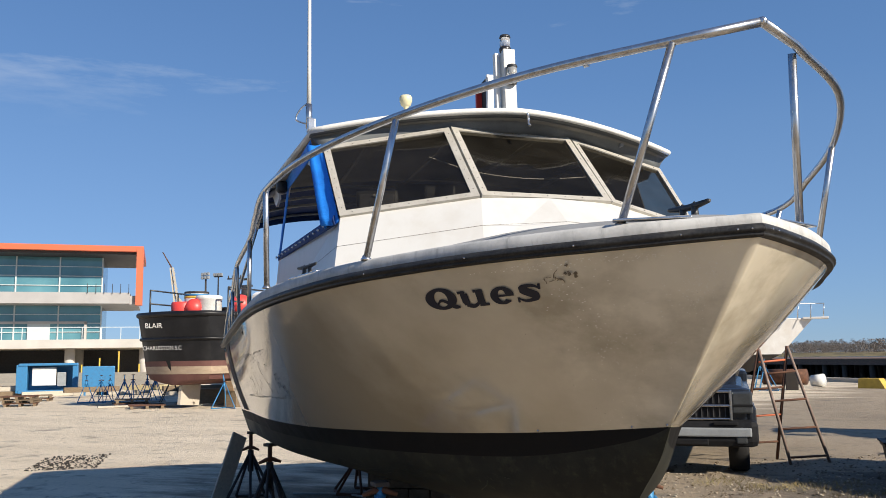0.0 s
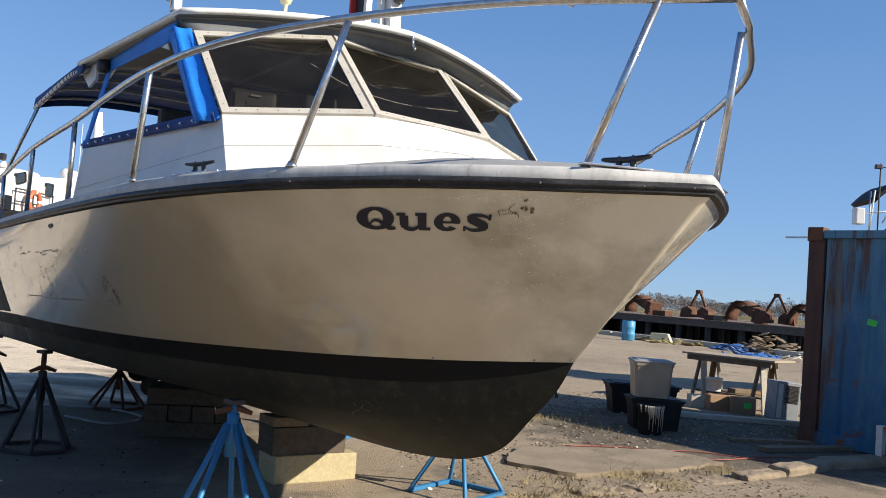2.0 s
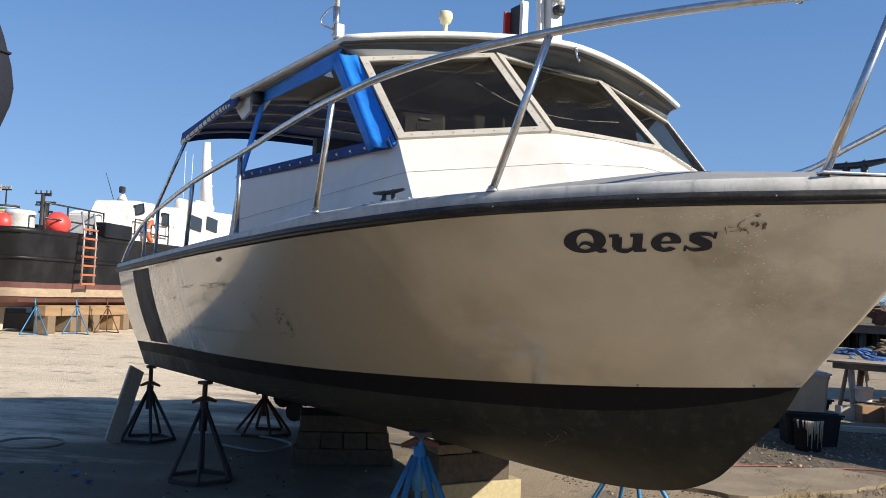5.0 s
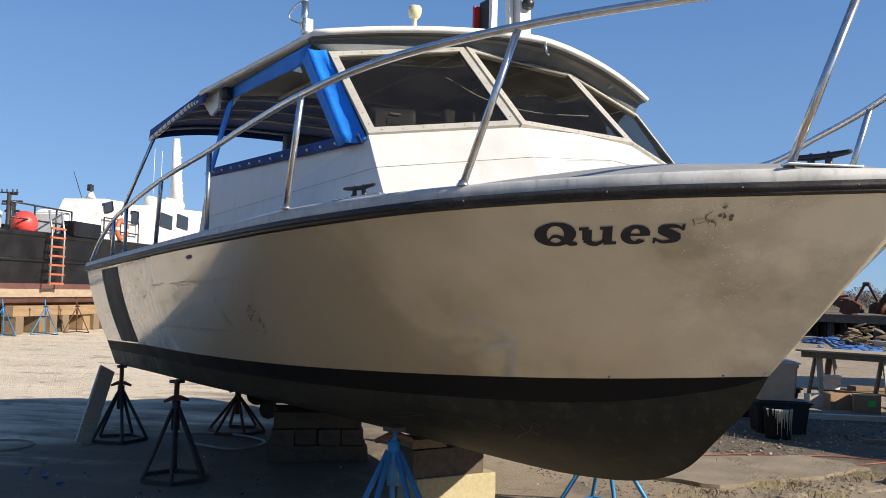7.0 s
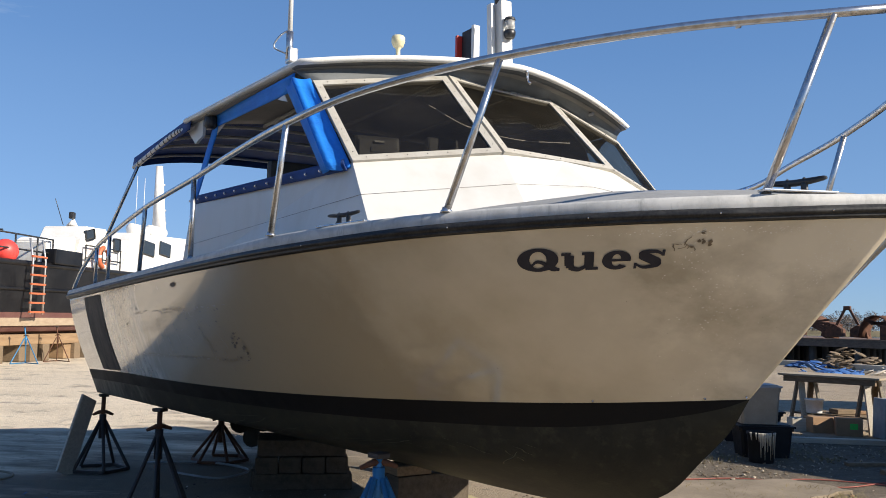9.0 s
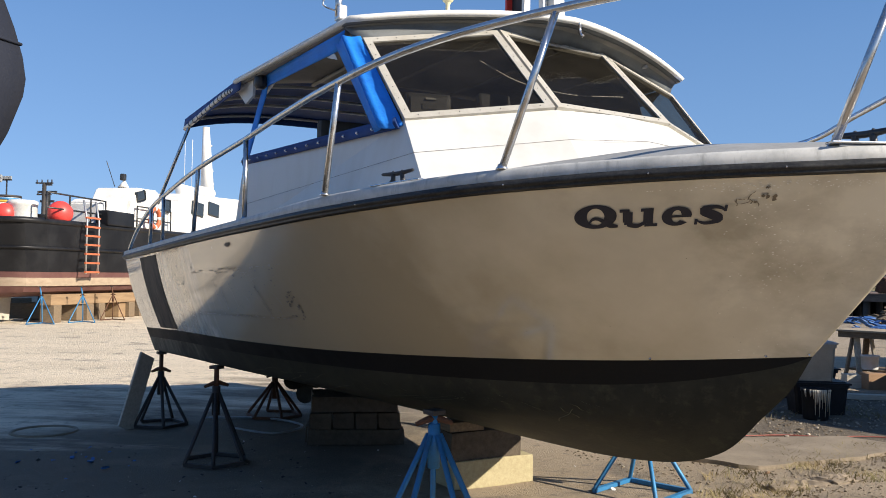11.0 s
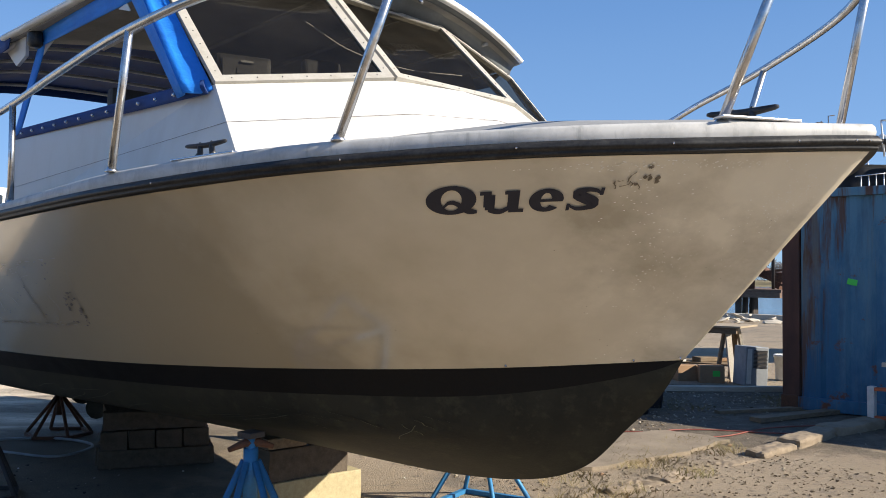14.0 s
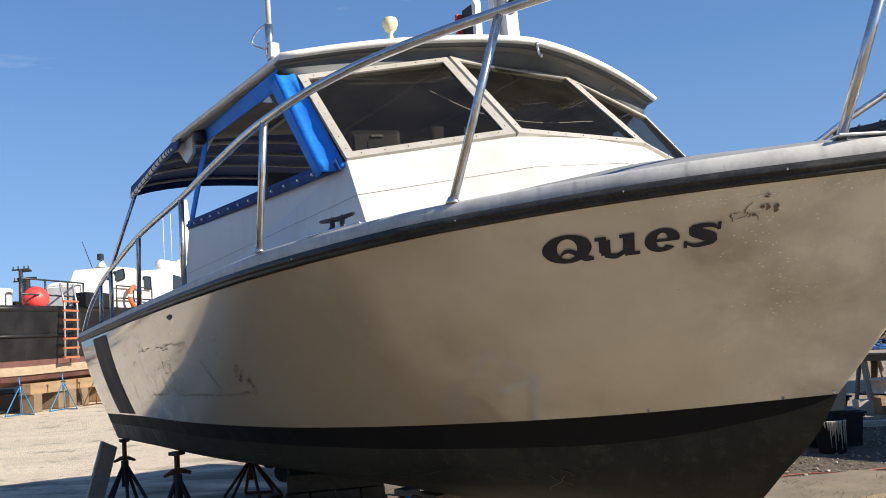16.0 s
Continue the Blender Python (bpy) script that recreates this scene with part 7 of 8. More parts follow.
for x in (-0.83, 0.83):
    hl = TB("headlamp", (x, 0.07, 0.99), (0.26, 0.16, 0.30), HEADGLASS, "clear headlamp", 0.03)
    block(hl, "lamp_divider", (x, -0.005, 0.955), (0.27, 0.03, 0.03), BLACKPLASTIC, bevel=0.005)
for x in (-0.76, 0.76):
    for y in (0.62, 4.4):
        bm = bmesh.new()
        lathe(bm, [(0.26, -0.13), (0.36, -0.13), (0.39, -0.09), (0.39, 0.09), (0.36, 0.13), (0.26, 0.13)], 28, pose(x, y, 0.39, 0, 90, 0))
        w = part("wheel", bm, TYRE, truck, "dusty black tyre")
        bm = bmesh.new()
        lathe(bm, [(0.05, -0.10), (0.25, -0.12), (0.26, 0.12), (0.05, 0.10)], 20, pose(x, y, 0.39, 0, 90, 0))
        part("rim", bm, ALU, w)

# ---- A-frame trestle ladder ----
tl = thing("step_ladder", "rusty steel A-frame ladder with paint drips", "ladder")
F1, F2, B1, B2 = Vector((0.68, 13.72, 0)), Vector((1.19, 14.12, 0)), Vector((-0.02, 13.95, 0)), Vector((0.48, 14.34, 0))
T1, T2 = Vector((0.34, 13.86, 1.62)), Vector((0.72, 14.15, 1.66))
for a, b in ((F1, T1), (F2, T2), (B1, T1), (B2, T2)):
    bm = bmesh.new()
    tube(bm, [a, b], 0.022, 8)
    part("rail", bm, worn("rust_and_primer", (0.30, 0.22, 0.17), (0.12, 0.07, 0.05), 6, 0.7) if a is F1 else RUSTSTEEL if a in (B1, B2) else bpy.data.materials["rust_and_primer"], tl)
for k in range(4):
    t = 0.06 + 0.24 * k
    bm = bmesh.new()
    tube(bm, [F1.lerp(T1, t), F2.lerp(T2, t)], 0.016, 8)
    part("rung", bm, RUSTSTEEL, tl)
    bm = bmesh.new()
    tube(bm, [B1.lerp(T1, t + 0.1), B2.lerp(T2, t + 0.1)], 0.016, 8)
    part("rung", bm, ORANGE if k % 2 else RUSTSTEEL, tl)

# ---- white yacht beyond ----
yacht = thing("motor_yacht", "white motor yacht standing on blocks beyond the truck", "boat", G(1.4, 40.0))
bm = bmesh.new()
rows = []
for k in range(9):
    s = k / 8
    x = -s * 9.0
    half = 1.9 * (1 - (1 - s) ** 2.2)
    keel = 1.45 if s > 0.15 else 1.45 + 1.3 * (1 - s / 0.15)
    rows.append([(x - (1.2 + 0.5 * (2.9 - z) if k == 0 else 0) * (1 if z < 2.9 else 0) * (1 - s), -half * w, z) for z, w in ((3.0, 1.0), (2.5, 0.93), (2.0, 0.84), (1.5, 0.74))])
for k, r in enumerate(rows):
    s = k / 8
    rows[k] = [(-9 * s - (3.0 - z) * 0.9 * (1 - s), y, z) for x, y, z in r]
for sgn in (1, -1):
    sheet(bm, [[(x, sgn * y, z) for x, y, z in r] for r in rows], flip=sgn < 0)
part("hull", bm, TUGWHITE, yacht, "glossy white hull")
bm = bmesh.new()
for sgn in (1, -1):
    sheet(bm, [[r[3], (r[3][0] + 0.0 - 0.4 * (1 - k / 8), 0, 0.75 if k else 1.3)] if sgn > 0 else [(r[3][0], -r[3][1], r[3][2]), (r[3][0] - 0.4 * (1 - k / 8), 0, 0.75 if k else 1.3)] for k, r in enumerate(rows)])
part("bottom", bm, DARKSTEEL, yacht)
bm = bmesh.new()
slab(bm, [(r[0][0], r[0][1], 2.95) for r in rows] + [(r[0][0], -r[0][1], 2.95) for r in reversed(rows)], (0, 0, 0.06))
part("deck", bm, TUGWHITE, yacht)
block(yacht, "pulpit", (0.1, 0, 3.0), (1.0, 0.5, 0.09), TUGWHITE, bevel=0.02)
for k in range(6):
    bm = bmesh.new()
    tube(bm, [(0.4 - 0.5 * k, -0.2 - 0.25 * k, 3.0), (0.45 - 0.5 * k, -0.22 - 0.25 * k, 3.6)], 0.02, 6)
    part("rail_post", bm, STEEL, yacht)
bm = bmesh.new()
tube(bm, [(0.45 - 0.5 * k, -0.22 - 0.25 * k, 3.6) for k in range(6)], 0.02, 6)
part("rail", bm, STEEL, yacht)
block(yacht, "cabin", (-6.0, 0, 3.7), (4.5, 2.6, 1.5), TUGWHITE, bevel=0.3)
for k in range(4):
    bm = bmesh.new()
    box(bm, (0, 0, 0.36), (0.5, 1.0, 0.75), bevel=0.03)
    solid("keel_block", bm, DARKTIMBER, "dark timber block under the yacht", "timber block", G(0.4 - 2.2 * k, 40.0), "yacht blocks")
for x, y in ((-0.6, 38.6), (-2.6, 38.0), (-0.9, 41.2)):
    stand((x, y, 0), 1.35, 1.0, BLUESTEEL, "blue boat stand under the yacht", spread=0.5, legs=3)

# ---- along the quay ----
drum = thing("blue_drum", "faded blue plastic drum standing near the quay", "drum", G(6.5, 39.5))
bm = bmesh.new()
lathe(bm, [(0.27, 0), (0.29, 0.03), (0.29, 0.28), (0.30, 0.30), (0.29, 0.32), (0.29, 0.58), (0.30, 0.60), (0.29, 0.62), (0.29, 0.86), (0.27, 0.88)], 24)
part("body", bm, BLUEDRUM, drum)
bm = bmesh.new()
lathe(bm, [(0.06, 0.88), (0.05, 0.91)], 12, Matrix.Translation((0.12, 0, 0)))
part("bung", bm, BLUEDRUM, drum)
for x, y, s, mat, lab in ((3.6, 41.5, (1.1, 0.6, 0.42), YELLOW, "yellow plastic barrier lying by the quay"), (8.2, 40.5, (1.0, 0.5, 0.4), YELLOWED, "faded yellow barrier block by the quay")):
    bm = bmesh.new()
    slab(bm, [(-s[0] / 2, -s[1] / 2, 0), (s[0] / 2, -s[1] / 2, 0), (s[0] * 0.3, -s[1] / 2, s[2]), (-s[0] * 0.45, -s[1] / 2, s[2])], (0, s[1], 0))
    solid("barrier_block", bm, mat, lab, "barrier", G(x, y) @ Matrix.Rotation(-0.4, 4, "Z"))
bm = bmesh.new()
tube(bm, [(-1.0, 46.5, 0.38), (1.0, 46.0, 0.38)], 0.38, 18)
solid("steel_pipe", bm, RUSTSTEEL, "short length of rusty steel pipe", "pipe", smooth=True)
bm = bmesh.new()
tube(bm, [(1.2, 43.0, 0.28), (1.7, 42.8, 0.3)], [0.25, 0.3], 14)
solid("white_float", bm, WHITEPLASTIC, "white plastic float lying on the ground", "float", smooth=True)
scatter_rng = random.Random(21)


def heap(name, at, r, h, mat, label, count=60):
    bm = bmesh.new()
    for _ in range(count):
        a, d = scatter_rng.uniform(0, 6.28), r * math.sqrt(scatter_rng.random())
        s = scatter_rng.uniform(0.12, 0.35)
        m = Matrix.Translation((at[0] + d * math.cos(a), at[1] + d * math.sin(a), h * (1 - d / r) * scatter_rng.random() + 0.05)) @ Euler([scatter_rng.uniform(-0.5, 0.5) for _ in range(3)]).to_matrix().to_4x4()
        bmesh.ops.create_icosphere(bm, subdivisions=1, radius=0.5, matrix=m @ Matrix.Diagonal((s * 2.2, s, s * 0.35, 1)))
    return solid(name, bm, mat, label, "debris", kind="stuff")


heap("tarp_heap", (10.6, 37.2), 0.9, 0.35, TARP, "crumpled blue tarpaulin heap by the quay", 22)
heap("rope_heap", (8.5, 40.0), 1.6, 0.15, GRASS, "tangle of green rope on the ground", 40)
heap("debris_heap", (12.2, 37.4), 1.5, 1.0, TIMBER, "heap of broken timber and scrap by the quay", 90)
heap("debris_heap", (9.9, 32.4), 1.3, 0.2, TARP, "low heap of blue netting by the quay", 24)
heap("debris_heap", (12.0, 32.0), 1.2, 0.3, PALEWOOD, "pale scrap heap by the quay", 14)
# pier
pier = thing("pier", "old timber pier on dark piles over the river", "pier", kind="structure")
P0, P1, PO = -120, 12, 22.0
bm = bmesh.new()
sl = [shore(P0, PO, 0.72), shore(P1, PO, 0.72), shore(P1 - 7, PO + 14, 0.72), shore(P0, PO + 14, 0.72)]
slab(bm, sl, (0, 0, 0.22))
part("deck", bm, RUSTDECK, pier, "weathered plank deck")
bm = bmesh.new()
bar(bm, shore(P0, PO - 0.05, 0.55), shore(P1, PO - 0.05, 0.55), 0.3, 0.35)
part("edge_beam", bm, RUSTDECK, pier)
rng = random.Random(14)
for k in range(40):
    for row in (0.3, 3.0, 6.0, 9.0, 12.0):
        t = P0 + 3.3 * k - row * 0.5
        p = shore(t + rng.uniform(-0.3, 0.3), PO + row)
        bm = bmesh.new()
        tube(bm, [(p.x, p.y, -3), (p.x + rng.uniform(-0.1, 0.1), p.y, 0.7)], 0.24, 8)
        part("pile", bm, PILEWOOD, pier)
# dark wall added for the gloom under the pier, hiding bright water
bm = bmesh.new()
bar(bm, shore(P0, PO + 13.6, -0.8), shore(-2, PO + 13.6, -0.8), 0.3, 3.2)
part("shade_wall", bm, DARKTIMBER, pier, "dark wall added for the shade under the pier")
tall = shore(10.2, PO + 2, 0.9)
bm = bmesh.new()
tube(bm, [tall, tall + Vector((0, 0, 6.5))], 0.12, 8)
part("tall_post", bm, DARKSTEEL, pier)


def grab(t, kind, turn):
    """A rusty clamshell bucket on the pier."""
    ob = thing("clamshell_bucket", "rusty clamshell dredging bucket on the pier", "bucket", Matrix.Translation(shore(t, PO + 3.0, 0.94)) @ Matrix.Rotation(turn, 4, "Z"), "buckets on the pier")
    if kind == "lying":
        bm = bmesh.new()
        rows = []
        for k in range(9):
            a = math.pi * 0.9 * k / 8
            rows.append([(-1.2 * math.cos(a) - 0.2, y, 0.15 + 1.5 * math.sin(a)) for y in (-0.7, 0.7)])
        sheet(bm, rows)
        ob2 = part("jaw", bm, RUSTSTEEL, ob)
        solidify(ob2, 0.08)
        for k in range(5):
            bm = bmesh.new()
            bar(bm, (-0.9 + 0.12 * k, -0.75, 1.5 - 0.1 * k), (1.9, -0.75, 0.25 + 0.28 * k), 0.10, 0.16)
            part("arm", bm, RUSTSTEEL, ob)
        bm = bmesh.new()
        box(bm, (1.5, 0, 0.6), (0.5, 1.4, 1.1), (0, 20, 0))
        part("head", bm, RUSTSTEEL, ob)
    else:
        for sgn in (-1, 1):
            bm = bmesh.new()
            slab(bm, [(sgn * 0.25, -0.5, 0.15), (sgn * 1.5, -0.5, 0.05), (sgn * 1.35, -0.5, 0.75), (sgn * 0.75, -0.5, 1.0), (sgn * 0.3, -0.5, 0.7)], (0, 1.0, 0))
            part("jaw", bm, RUSTSTEEL, ob)
            bm = bmesh.new()
            bar(bm, (sgn * 0.85, 0, 0.8), (sgn * 0.12, 0, 2.25), 0.16, 0.16)
            part("arm", bm, RUSTSTEEL, ob)
        bm = bmesh.new()
        box(bm, (0, 0, 2.25), (0.5, 0.4, 0.3), bevel=0.08)
        part("head", bm, RUSTSTEEL, ob)
    return ob


for t, kind, turn in ((-11.5, "lying", -1.0), (-5.0, "standing", -0.9), (-0.2, "lying", -1.0), (2.6, "standing", -0.6), (5.4, "lying", -0.9), (8.5, "lying", -0.7)):
    grab(t, kind, turn)
dz = thing("bulldozer", "rusty olive bulldozer parked on the pier", "bulldozer", Matrix.Translation(shore(-18, PO + 3.5, 0.94)) @ Matrix.Rotation(-1.0, 4, "Z") @ Matrix.Diagonal((0.85, 0.85, 0.68, 1)))
for c, s, mat, nm in (((0, -0.75, 0.48), (3.2, 0.5, 0.92), RUSTSTEEL, "track"), ((0, 0.75, 0.48), (3.2, 0.5, 0.92), RUSTSTEEL, "track"), ((-0.7, 0, 1.15), (1.9, 1.0, 0.85), OLIVE, "engine_hood"), ((0.75, 0, 1.0), (1.1, 1.2, 0.6), OLIVE, "seat_box"), ((0.55, 0, 1.55), (0.22, 0.6, 0.55), RUSTSTEEL, "seat_back"), ((-1.0, 0.2, 1.75), (0.14, 0.14, 0.5), RUSTSTEEL, "exhaust"), ((-2.1, 0, 0.62), (0.22, 2.5, 1.0), RUSTSTEEL, "blade"), ((1.75, 0, 0.75), (0.4, 0.9, 0.7), YELLOW, "winch")):
    block(dz, nm, c, s, mat, bevel=0.2 if nm == "track" else 0.09)
for t, s, mat in ((-8.5, (1.4, 1.0, 0.45), RUSTSTEEL), (-3.0, (1.2, 0.8, 0.4), RUSTSTEEL), (-2.2, (0.8, 0.8, 0.4), TIMBER), (7.0, (2.2, 1.2, 1.0), RUSTSTEEL), (-14.6, (1.0, 0.5, 0.5), YELLOW), (1.2, (0.3, 0.3, 0.7), YELLOW)):
    bm = bmesh.new()
    box(bm, (0, 0, s[2] / 2), s, bevel=0.06)
    solid("scrap_machinery", bm, mat, "old machinery part lying on the pier", "machinery", Matrix.Translation(shore(t, PO + 2.5, 0.94)) @ Matrix.Rotation(-0.9, 4, "Z"), "scrap on the pier")

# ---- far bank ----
# tree browns are lightened to stand in for hazy air over the river
WOODS = worn("haze_paled_winter_trees", (0.165, 0.138, 0.120), (0.125, 0.108, 0.094), 0.03, 0.95, bump=0.0)
bm = bmesh.new()
sheet(bm, [[shore(t, o, z) for o, z in ((430, -2.3), (440, -1.2), (470, 0.5), (1400, 2))] for t in (-1400, -700, -300, 0, 200, 500, 1200)])
solid("far_bank", bm, GRASS, "low marshy far bank of the river", "bank", kind="structure")
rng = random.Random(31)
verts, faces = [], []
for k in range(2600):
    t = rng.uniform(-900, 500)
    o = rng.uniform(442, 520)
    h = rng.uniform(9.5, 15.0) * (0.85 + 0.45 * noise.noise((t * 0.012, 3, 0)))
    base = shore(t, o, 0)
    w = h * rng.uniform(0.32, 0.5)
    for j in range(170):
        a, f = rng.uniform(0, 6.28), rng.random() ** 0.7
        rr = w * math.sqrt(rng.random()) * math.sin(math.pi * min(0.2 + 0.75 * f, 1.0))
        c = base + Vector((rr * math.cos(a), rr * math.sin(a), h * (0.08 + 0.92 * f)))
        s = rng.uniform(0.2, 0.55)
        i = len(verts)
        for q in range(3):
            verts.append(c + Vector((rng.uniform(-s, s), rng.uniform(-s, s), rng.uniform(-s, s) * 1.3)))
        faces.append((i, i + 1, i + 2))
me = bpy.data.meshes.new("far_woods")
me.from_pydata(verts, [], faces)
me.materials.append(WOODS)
tagged(new("far_woods", me), "line of bare winter trees on the far bank, paled for hazy distance", "trees", kind="stuff")

# ---- sailing boat behind the container ----
sail = thing("sailing_boat", "dark hulled sailing boat with white mast behind the container", "boat", G(9.0, 17.0))
bm = bmesh.new()
rows = []
for k in range(9):
    s = k / 8
    half = 1.6 * math.sin(math.pi * (0.12 + 0.8 * s) * 0.9)
    rows.append([(-2.1 + 9 * s, -half * w, z) for z, w in ((2.95, 1.0), (2.4, 0.95), (1.6, 0.7), (0.9, 0.1))])
for sgn in (1, -1):
    sheet(bm, [[(x, sgn * y, z) for x, y, z in r] for r in rows], flip=sgn < 0)
part("hull", bm, worn("blue_green_hull", (0.05, 0.10, 0.13), (0.08, 0.12, 0.13), 3, 0.5), sail)
bm = bmesh.new()
slab(bm, [r[0] for r in rows] + [(r[0][0], -r[0][1], r[0][2]) for r in reversed(rows)], (0, 0, 0.05))
part("deck", bm, TUGWHITE, sail)
bm = bmesh.new()
box(bm, (2.0, 0, 0.48), (5.0, 0.5, 0.96), bevel=0.05)
part("keel", bm, DARKSTEEL, sail)
bm = bmesh.new()
tube(bm, [(0.66, 0, 2.98), (0.56, 0, 14)], 0.07, 10)
part("mast", bm, TUGWHITE, sail, "white aluminium mast")
bm = bmesh.new()
tube(bm, [(0.60, 0, 3.86), (-0.52, 0, 4.30)], [0.075, 0.11], 10)
part("boom", bm, TUGWHITE, sail, "white boom with furled sail")
bm = bmesh.new()
tube(bm, [(0.62, 0, 6.42), (-0.55, -0.4, 6.28)], 0.022, 6)
part("spreader", bm, DARKSTEEL, sail)
for a, b, r in (((-0.45, -0.6, 2.98), (-0.55, -0.4, 6.28), 0.006), ((-0.55, -0.4, 6.28), (0.5, 0, 13), 0.006), ((0.05, -0.9, 2.98), (0.3, 0, 12), 0.006), ((1.1, -1, 2.98), (0.68, 0, 9), 0.010), ((0.40, -0.4, 3.5), (0.40, -0.4, 6.32), 0.006)):
    bm = bmesh.new()
    tube(bm, [a, b], r, 5)
    part("stay", bm, DARKSTEEL if r < 0.009 else TUGWHITE, sail)
bm = bmesh.new()
lathe(bm, [(0.02, 0.0), (0.045, 0.03), (0.05, 0.10), (0.02, 0.15)], 10, Matrix.Translation((0.40, -0.4, 4.59)))
part("pulley_block", bm, TUGWHITE, sail)
bm = bmesh.new()
tube(bm, [(-0.16, -0.4, 2.98), (-0.15, -0.4, 4.74)], 0.045, 8)
part("radar_pole", bm, TUGWHITE, sail, "white radar pole")
for pts in ([(-0.72, -0.4, 4.58), (-0.16, -0.4, 4.59)], [(-0.72, -0.4, 4.58), (-0.66, -0.4, 3.9)], [(-0.52, -0.4, 4.58), (-0.16, -0.4, 4.16)], [(-0.20, -0.45, 5.12), (-0.22, -0.45, 4.85), (-0.15, -0.42, 4.68)]):
    bm = bmesh.new()
    tube(bm, pts, 0.018, 6)
    part("gantry_bar", bm, TUGWHITE, sail)
bm = bmesh.new()
lathe(bm, [(0.13, -0.01), (0.20, 0.02), (0.205, 0.08), (0.19, 0.17), (0.15, 0.195), (0.02, 0.20)], 24, Matrix.Translation((-0.14, -0.4, 4.76)))
part("radar", bm, TUGWHITE, sail, "white radar dome", True)
bm = bmesh.new()
sheet(bm, [[(-1.98 + 2.10 * i / 24, y, 4.11 + 0.02 * math.sin(3.1 * i / 24) - 3.6 * max(0, i / 24 - 0.88) ** 1.5 - 3.6 * max(0, 0.2 - i / 24) ** 1.5) for y in (-0.45, -0.3, 0, 0.3, 0.45)] for i in range(25)])
solidify(part("bimini", bm, BLACKPLASTIC, sail, "black canvas bimini"), 0.09)
for x in (-2.05, -1.0, 0.06):
    bm = bmesh.new()
    tube(bm, [(x, -0.42, 2.98), (x, -0.42, 4.0)], 0.015, 6)
    part("bimini_post", bm, STEEL, sail)
bm = bmesh.new()
tube(bm, [(-0.66, -0.95, 3.05), (-0.66, -0.95, 3.45), (-0.62, -0.95, 3.58), (-0.60, -0.95, 3.80), (-0.60, -0.95, 3.88)], [0.05, 0.09, 0.14, 0.16, 0.08], 12)
ob = part("outboard", bm, DARKSTEEL, sail, "dark outboard motor on the rail", True)
bm = bmesh.new()
tube(bm, [(-0.70, -1.0, 3.6), (-0.82, -1.0, 3.98)], 0.022, 6)
part("tiller", bm, BLACKPLASTIC, ob)
bm = bmesh.new()
tube(bm, [(-0.33 + 0.19 * math.cos(a), -1.05, 3.38 + 0.21 * math.sin(a)) for a in [math.pi * (-0.12 + 1.24 * k / 14) for k in range(15)]], 0.072, 8)
part("horseshoe_buoy", bm, YELLOW, sail, "yellow horseshoe buoy")
for k in range(6):
    bm = bmesh.new()
    tube(bm, [(-1.45 + 0.14 * k, -1.0, 2.98), (-1.45 + 0.14 * k, -1.0, 3.46 + 0.015 * k)], 0.012, 6)
    part("rail_post", bm, STEEL, sail)
bm = bmesh.new()
tube(bm, [(-1.55, -1.0, 3.44), (-0.74, -1.0, 3.54)], 0.012, 6)
part("rail", bm, STEEL, sail)
bm = bmesh.new()
sheet(bm, [[(-1.66 + 0.95 * i / 10, -0.3 - 0.55 * math.cos(math.pi * j / 8), 2.98 + (0.16 + 0.60 * min(1.0, i / 4.2) ** 0.7) * math.sin(math.pi * j / 8) ** 0.5) for j in range(9)] for i in range(11)])
solidify(part("cockpit_cover", bm, BLACKPLASTIC, sail, "black canvas spray hood"), 0.02)
bm = bmesh.new()
tube(bm, [(-1.98, -0.6, 2.98), (-1.97, -0.6, 4.50)], 0.014, 6)
box(bm, (-2.01, -0.6, 4.44), (0.12, 0.08, 0.08), bevel=0.01)
tube(bm, [(-1.97, -0.6, 4.42), (-1.84, -0.6, 4.44), (-1.84, -0.6, 4.60), (-1.72, -0.6, 4.62)], 0.010, 6)
part("wind_vane", bm, DARKSTEEL, sail, "dark pole with a small wind sensor")
bm = bmesh.new()
box(bm, (-2.33, -0.6, 3.5), (0.16, 0.2, 0.30), bevel=0.02)
part("deck_box", bm, TUGWHITE, sail, "small white box on deck")
bm = bmesh.new()
for a, b in (((-2.25, -0.6, 3.56), (-1.55, -0.6, 3.66)), ((-1.9, -0.6, 3.4), (-1.55, -0.6, 4.1)), ((-2.12, -0.6, 3.3), (-2.05, -0.6, 4.0))):
    tube(bm, [a, b], 0.014, 6)
part("rail", bm, TUGWHITE, sail)
bm = bmesh.new()
box(bm, (0.38, -0.6, 3.38), (0.17, 0.2, 0.22), bevel=0.02)
part("deck_box", bm, TUGWHITE, sail, "small white box on deck")
bm = bmesh.new()
tube(bm, [(0.62, -0.7, 3.0), (0.60, -0.7, 3.62)], [0.07, 0.05], 8)
part("red_bag", bm, RED, sail, "red bag tied to the rail")

# ---- covered boat beside the camera's way ----
cov = thing("covered_boat", "white boat under a navy canvas cover", "boat", G(-2.315, 2.915, -0.07) @ Matrix.Rotation(radians(37), 4, "Z"))


def cover_rows(levels):
    """Plan curves from port round the nose to starboard, one at each (height, setback, breadth)."""
    rows = []
    for z, back, broad in levels:
        row = []
        for k in range(-16, 17):
            u = (abs(k) / 16) ** 1.7 * 6.4
            y = math.copysign(1.2 * broad * (1 - math.exp(-0.95 * u)), k) if k else 0.0
            row.append((-back - u, y, z + 0.012 * noise.noise((u * 3, y * 3, z * 4))))
        rows.append(row)
    return rows


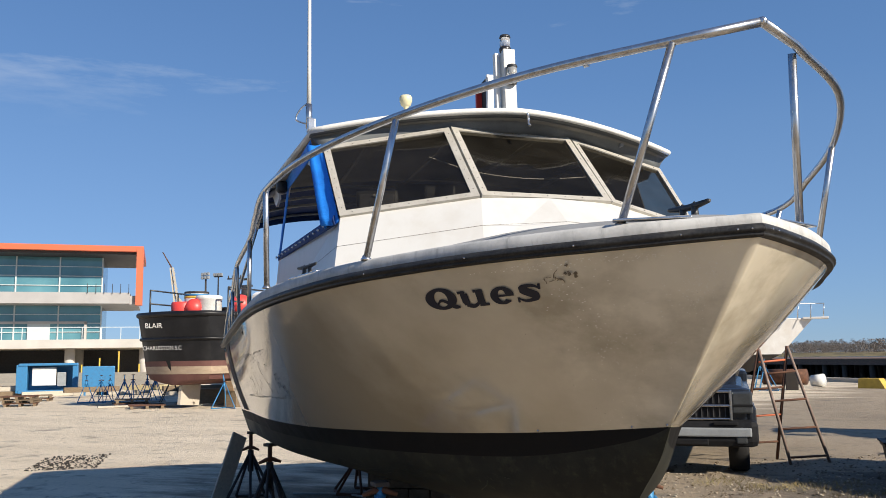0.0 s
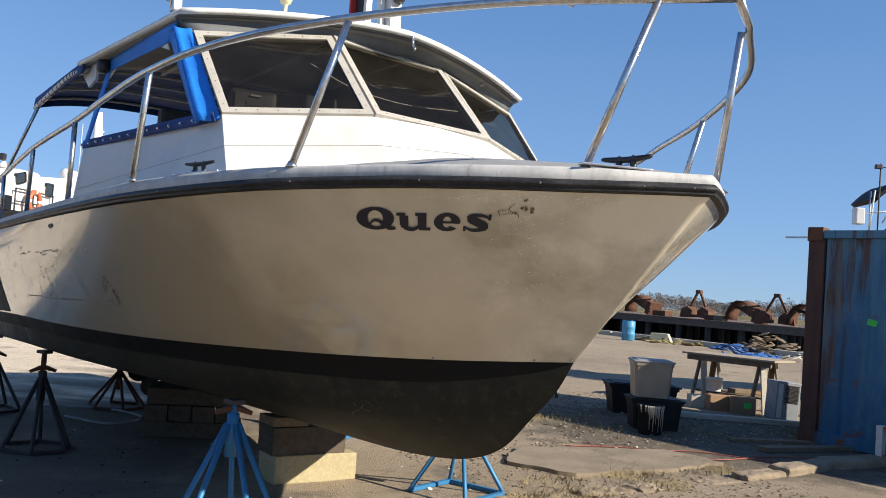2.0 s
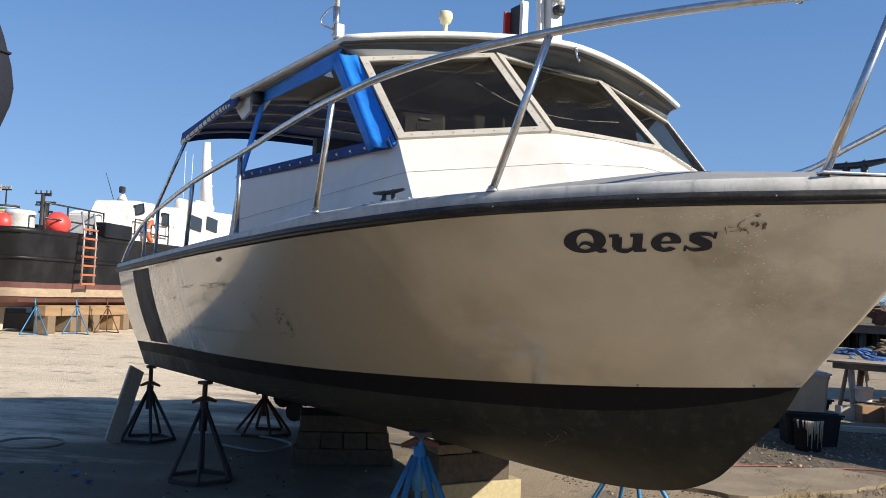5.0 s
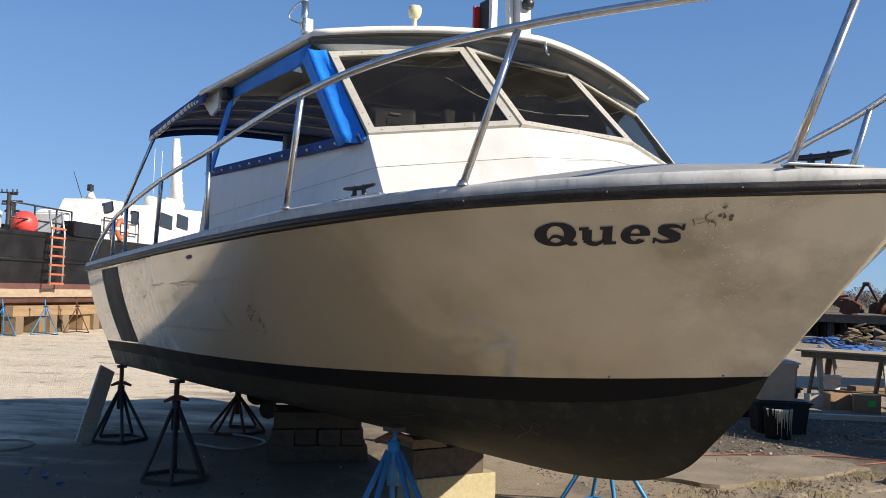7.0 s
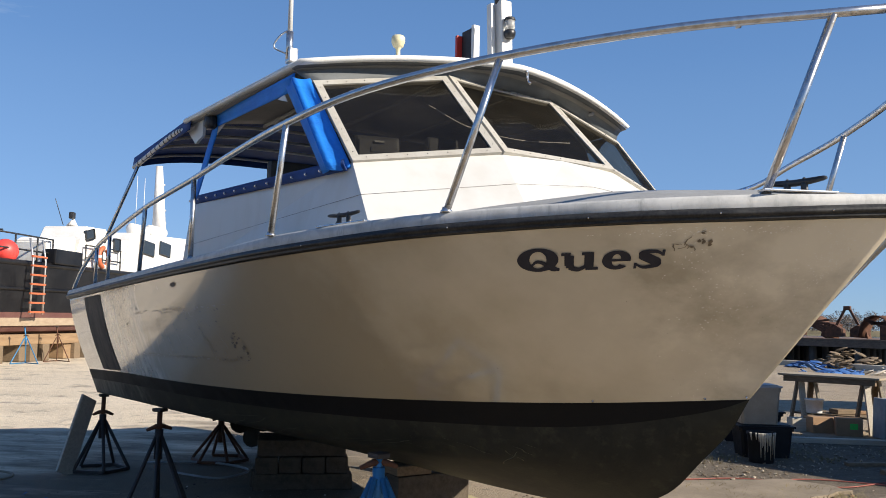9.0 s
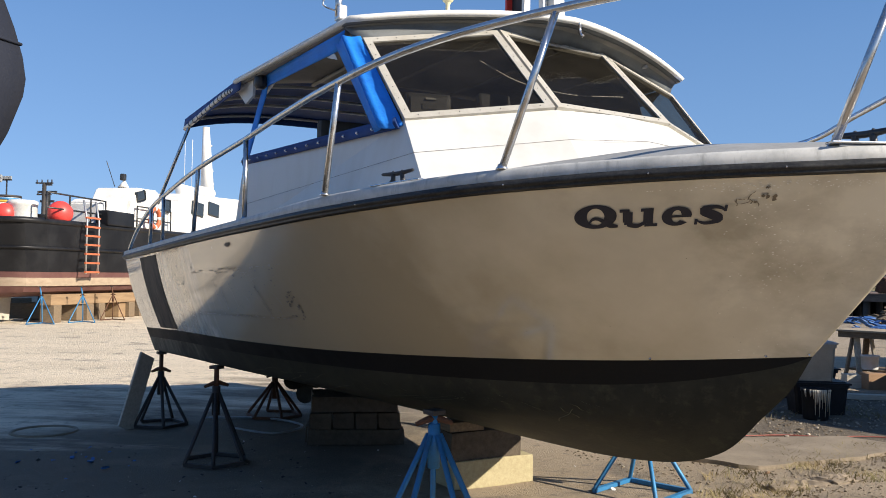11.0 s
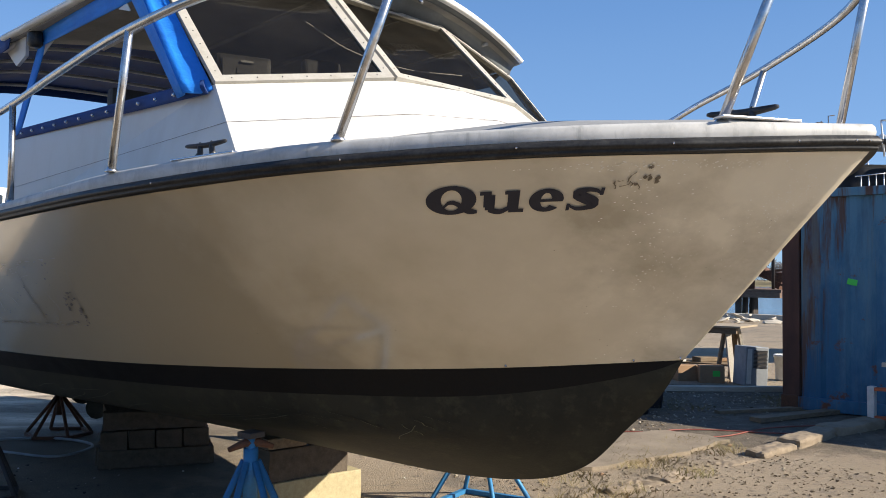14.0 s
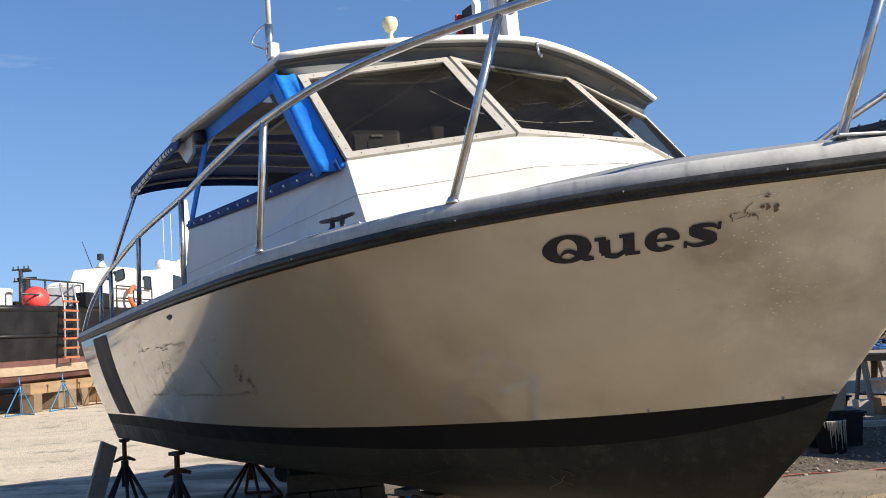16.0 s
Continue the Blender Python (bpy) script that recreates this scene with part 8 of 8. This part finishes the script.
bm = bmesh.new()
sheet(bm, cover_rows([(3.04, 0.9, 0.02), (2.97, 0.58, 0.35), (2.80, 0.30, 0.62), (2.63, 0.15, 0.82), (2.51, 0.08, 0.92), (2.39, 0.036, 0.97), (2.30, 0.010, 1.0), (2.235, 0.0, 1.0), (2.18, 0.006, 1.0), (2.06, 0.045, 1.0), (1.95, 0.10, 1.0), (1.84, 0.16, 0.99)]))
bmesh.ops.recalc_face_normals(bm, faces=bm.faces[:])
COVER = worn("navy_cover_canvas", (0.006, 0.009, 0.020), (0.011, 0.014, 0.025), 5, 0.85, bump=0.3)
cover = solidify(part("cover", bm, COVER, cov, "navy canvas cover"), 0.01)
bm = bmesh.new()
seam = cover_rows([(2.34, 0.022, 0.985)])[0]
tube(bm, [(x + 0.006, y * 1.01, z) for x, y, z in seam], 0.005, 5)
part("seam", bm, COVER, cov)
bm = bmesh.new()
sheet(bm, cover_rows([(1.90, 0.17, 0.97), (1.5, 0.45, 0.90), (1.05, 0.85, 0.72), (0.75, 1.2, 0.03)]))
bmesh.ops.recalc_face_normals(bm, faces=bm.faces[:])
part("hull", bm, WHITE, cov, "white hull")
for u in (2.6, 5.0):
    bm = bmesh.new()
    box(bm, (0, 0, 0.37), (0.4, 0.9, 0.75), bevel=0.02)
    solid("keel_block", bm, TIMBER, "timber block under the covered boat", "timber block", G(-2.29 - 0.8 * u, 2.93 - 0.6 * u), "blocks under the covered boat")

# ---- by the container's long side ----
for a, b, w, lab in (((4.35, 9.85, 0.70), (5.75, 8.45, 0.70), 0.24, "pale scaffold plank held out by the container"), ((5.2, 9.95, 0.72), (6.0, 9.1, 0.72), 0.22, "second pale plank by the container")):
    bm = bmesh.new()
    bar(bm, a, b, w, 0.045, bevel=0.004)
    pl = solid("scaffold_plank", bm, PALEWOOD, lab, "plank", group="scaffold planks")
for k, (x, y) in enumerate(((5.0, 9.2), (5.6, 8.6), (5.45, 9.7), (5.85, 9.25))):
    bm = bmesh.new()
    bar(bm, (x - 0.25, y - 0.1, 0), (x, y, 0.67), 0.08, 0.04)
    bar(bm, (x + 0.25, y + 0.1, 0), (x, y, 0.67), 0.08, 0.04)
    bar(bm, (x - 0.2, y + 0.16, 0.66), (x + 0.2, y - 0.16, 0.66), 0.05, 0.035)
    solid("trestle", bm, DARKTIMBER, "dark wooden trestle under a plank", "trestle", group="trestles by the container")
ol = thing("fibreglass_ladder", "orange fibreglass step ladder lying on its side", "ladder")
A0, A1 = Vector((4.45, 10.35, 0.04)), Vector((5.9, 9.0, 0.04))
for z in (0.03, 0.34):
    bm = bmesh.new()
    bar(bm, A0 + Vector((0, 0, z)), A1 + Vector((0, 0, z * 1.1 + 0.02)), 0.08, 0.035)
    part("rail", bm, ORANGE, ol)
for k in range(6):
    p = A0.lerp(A1, 0.02 + 0.17 * k)
    bm = bmesh.new()
    box(bm, (p.x, p.y, 0.235), (0.07, 0.10, 0.35), (0, 0, -48), 0.006)
    part("step", bm, ALU if k else WHITEPLASTIC, ol)
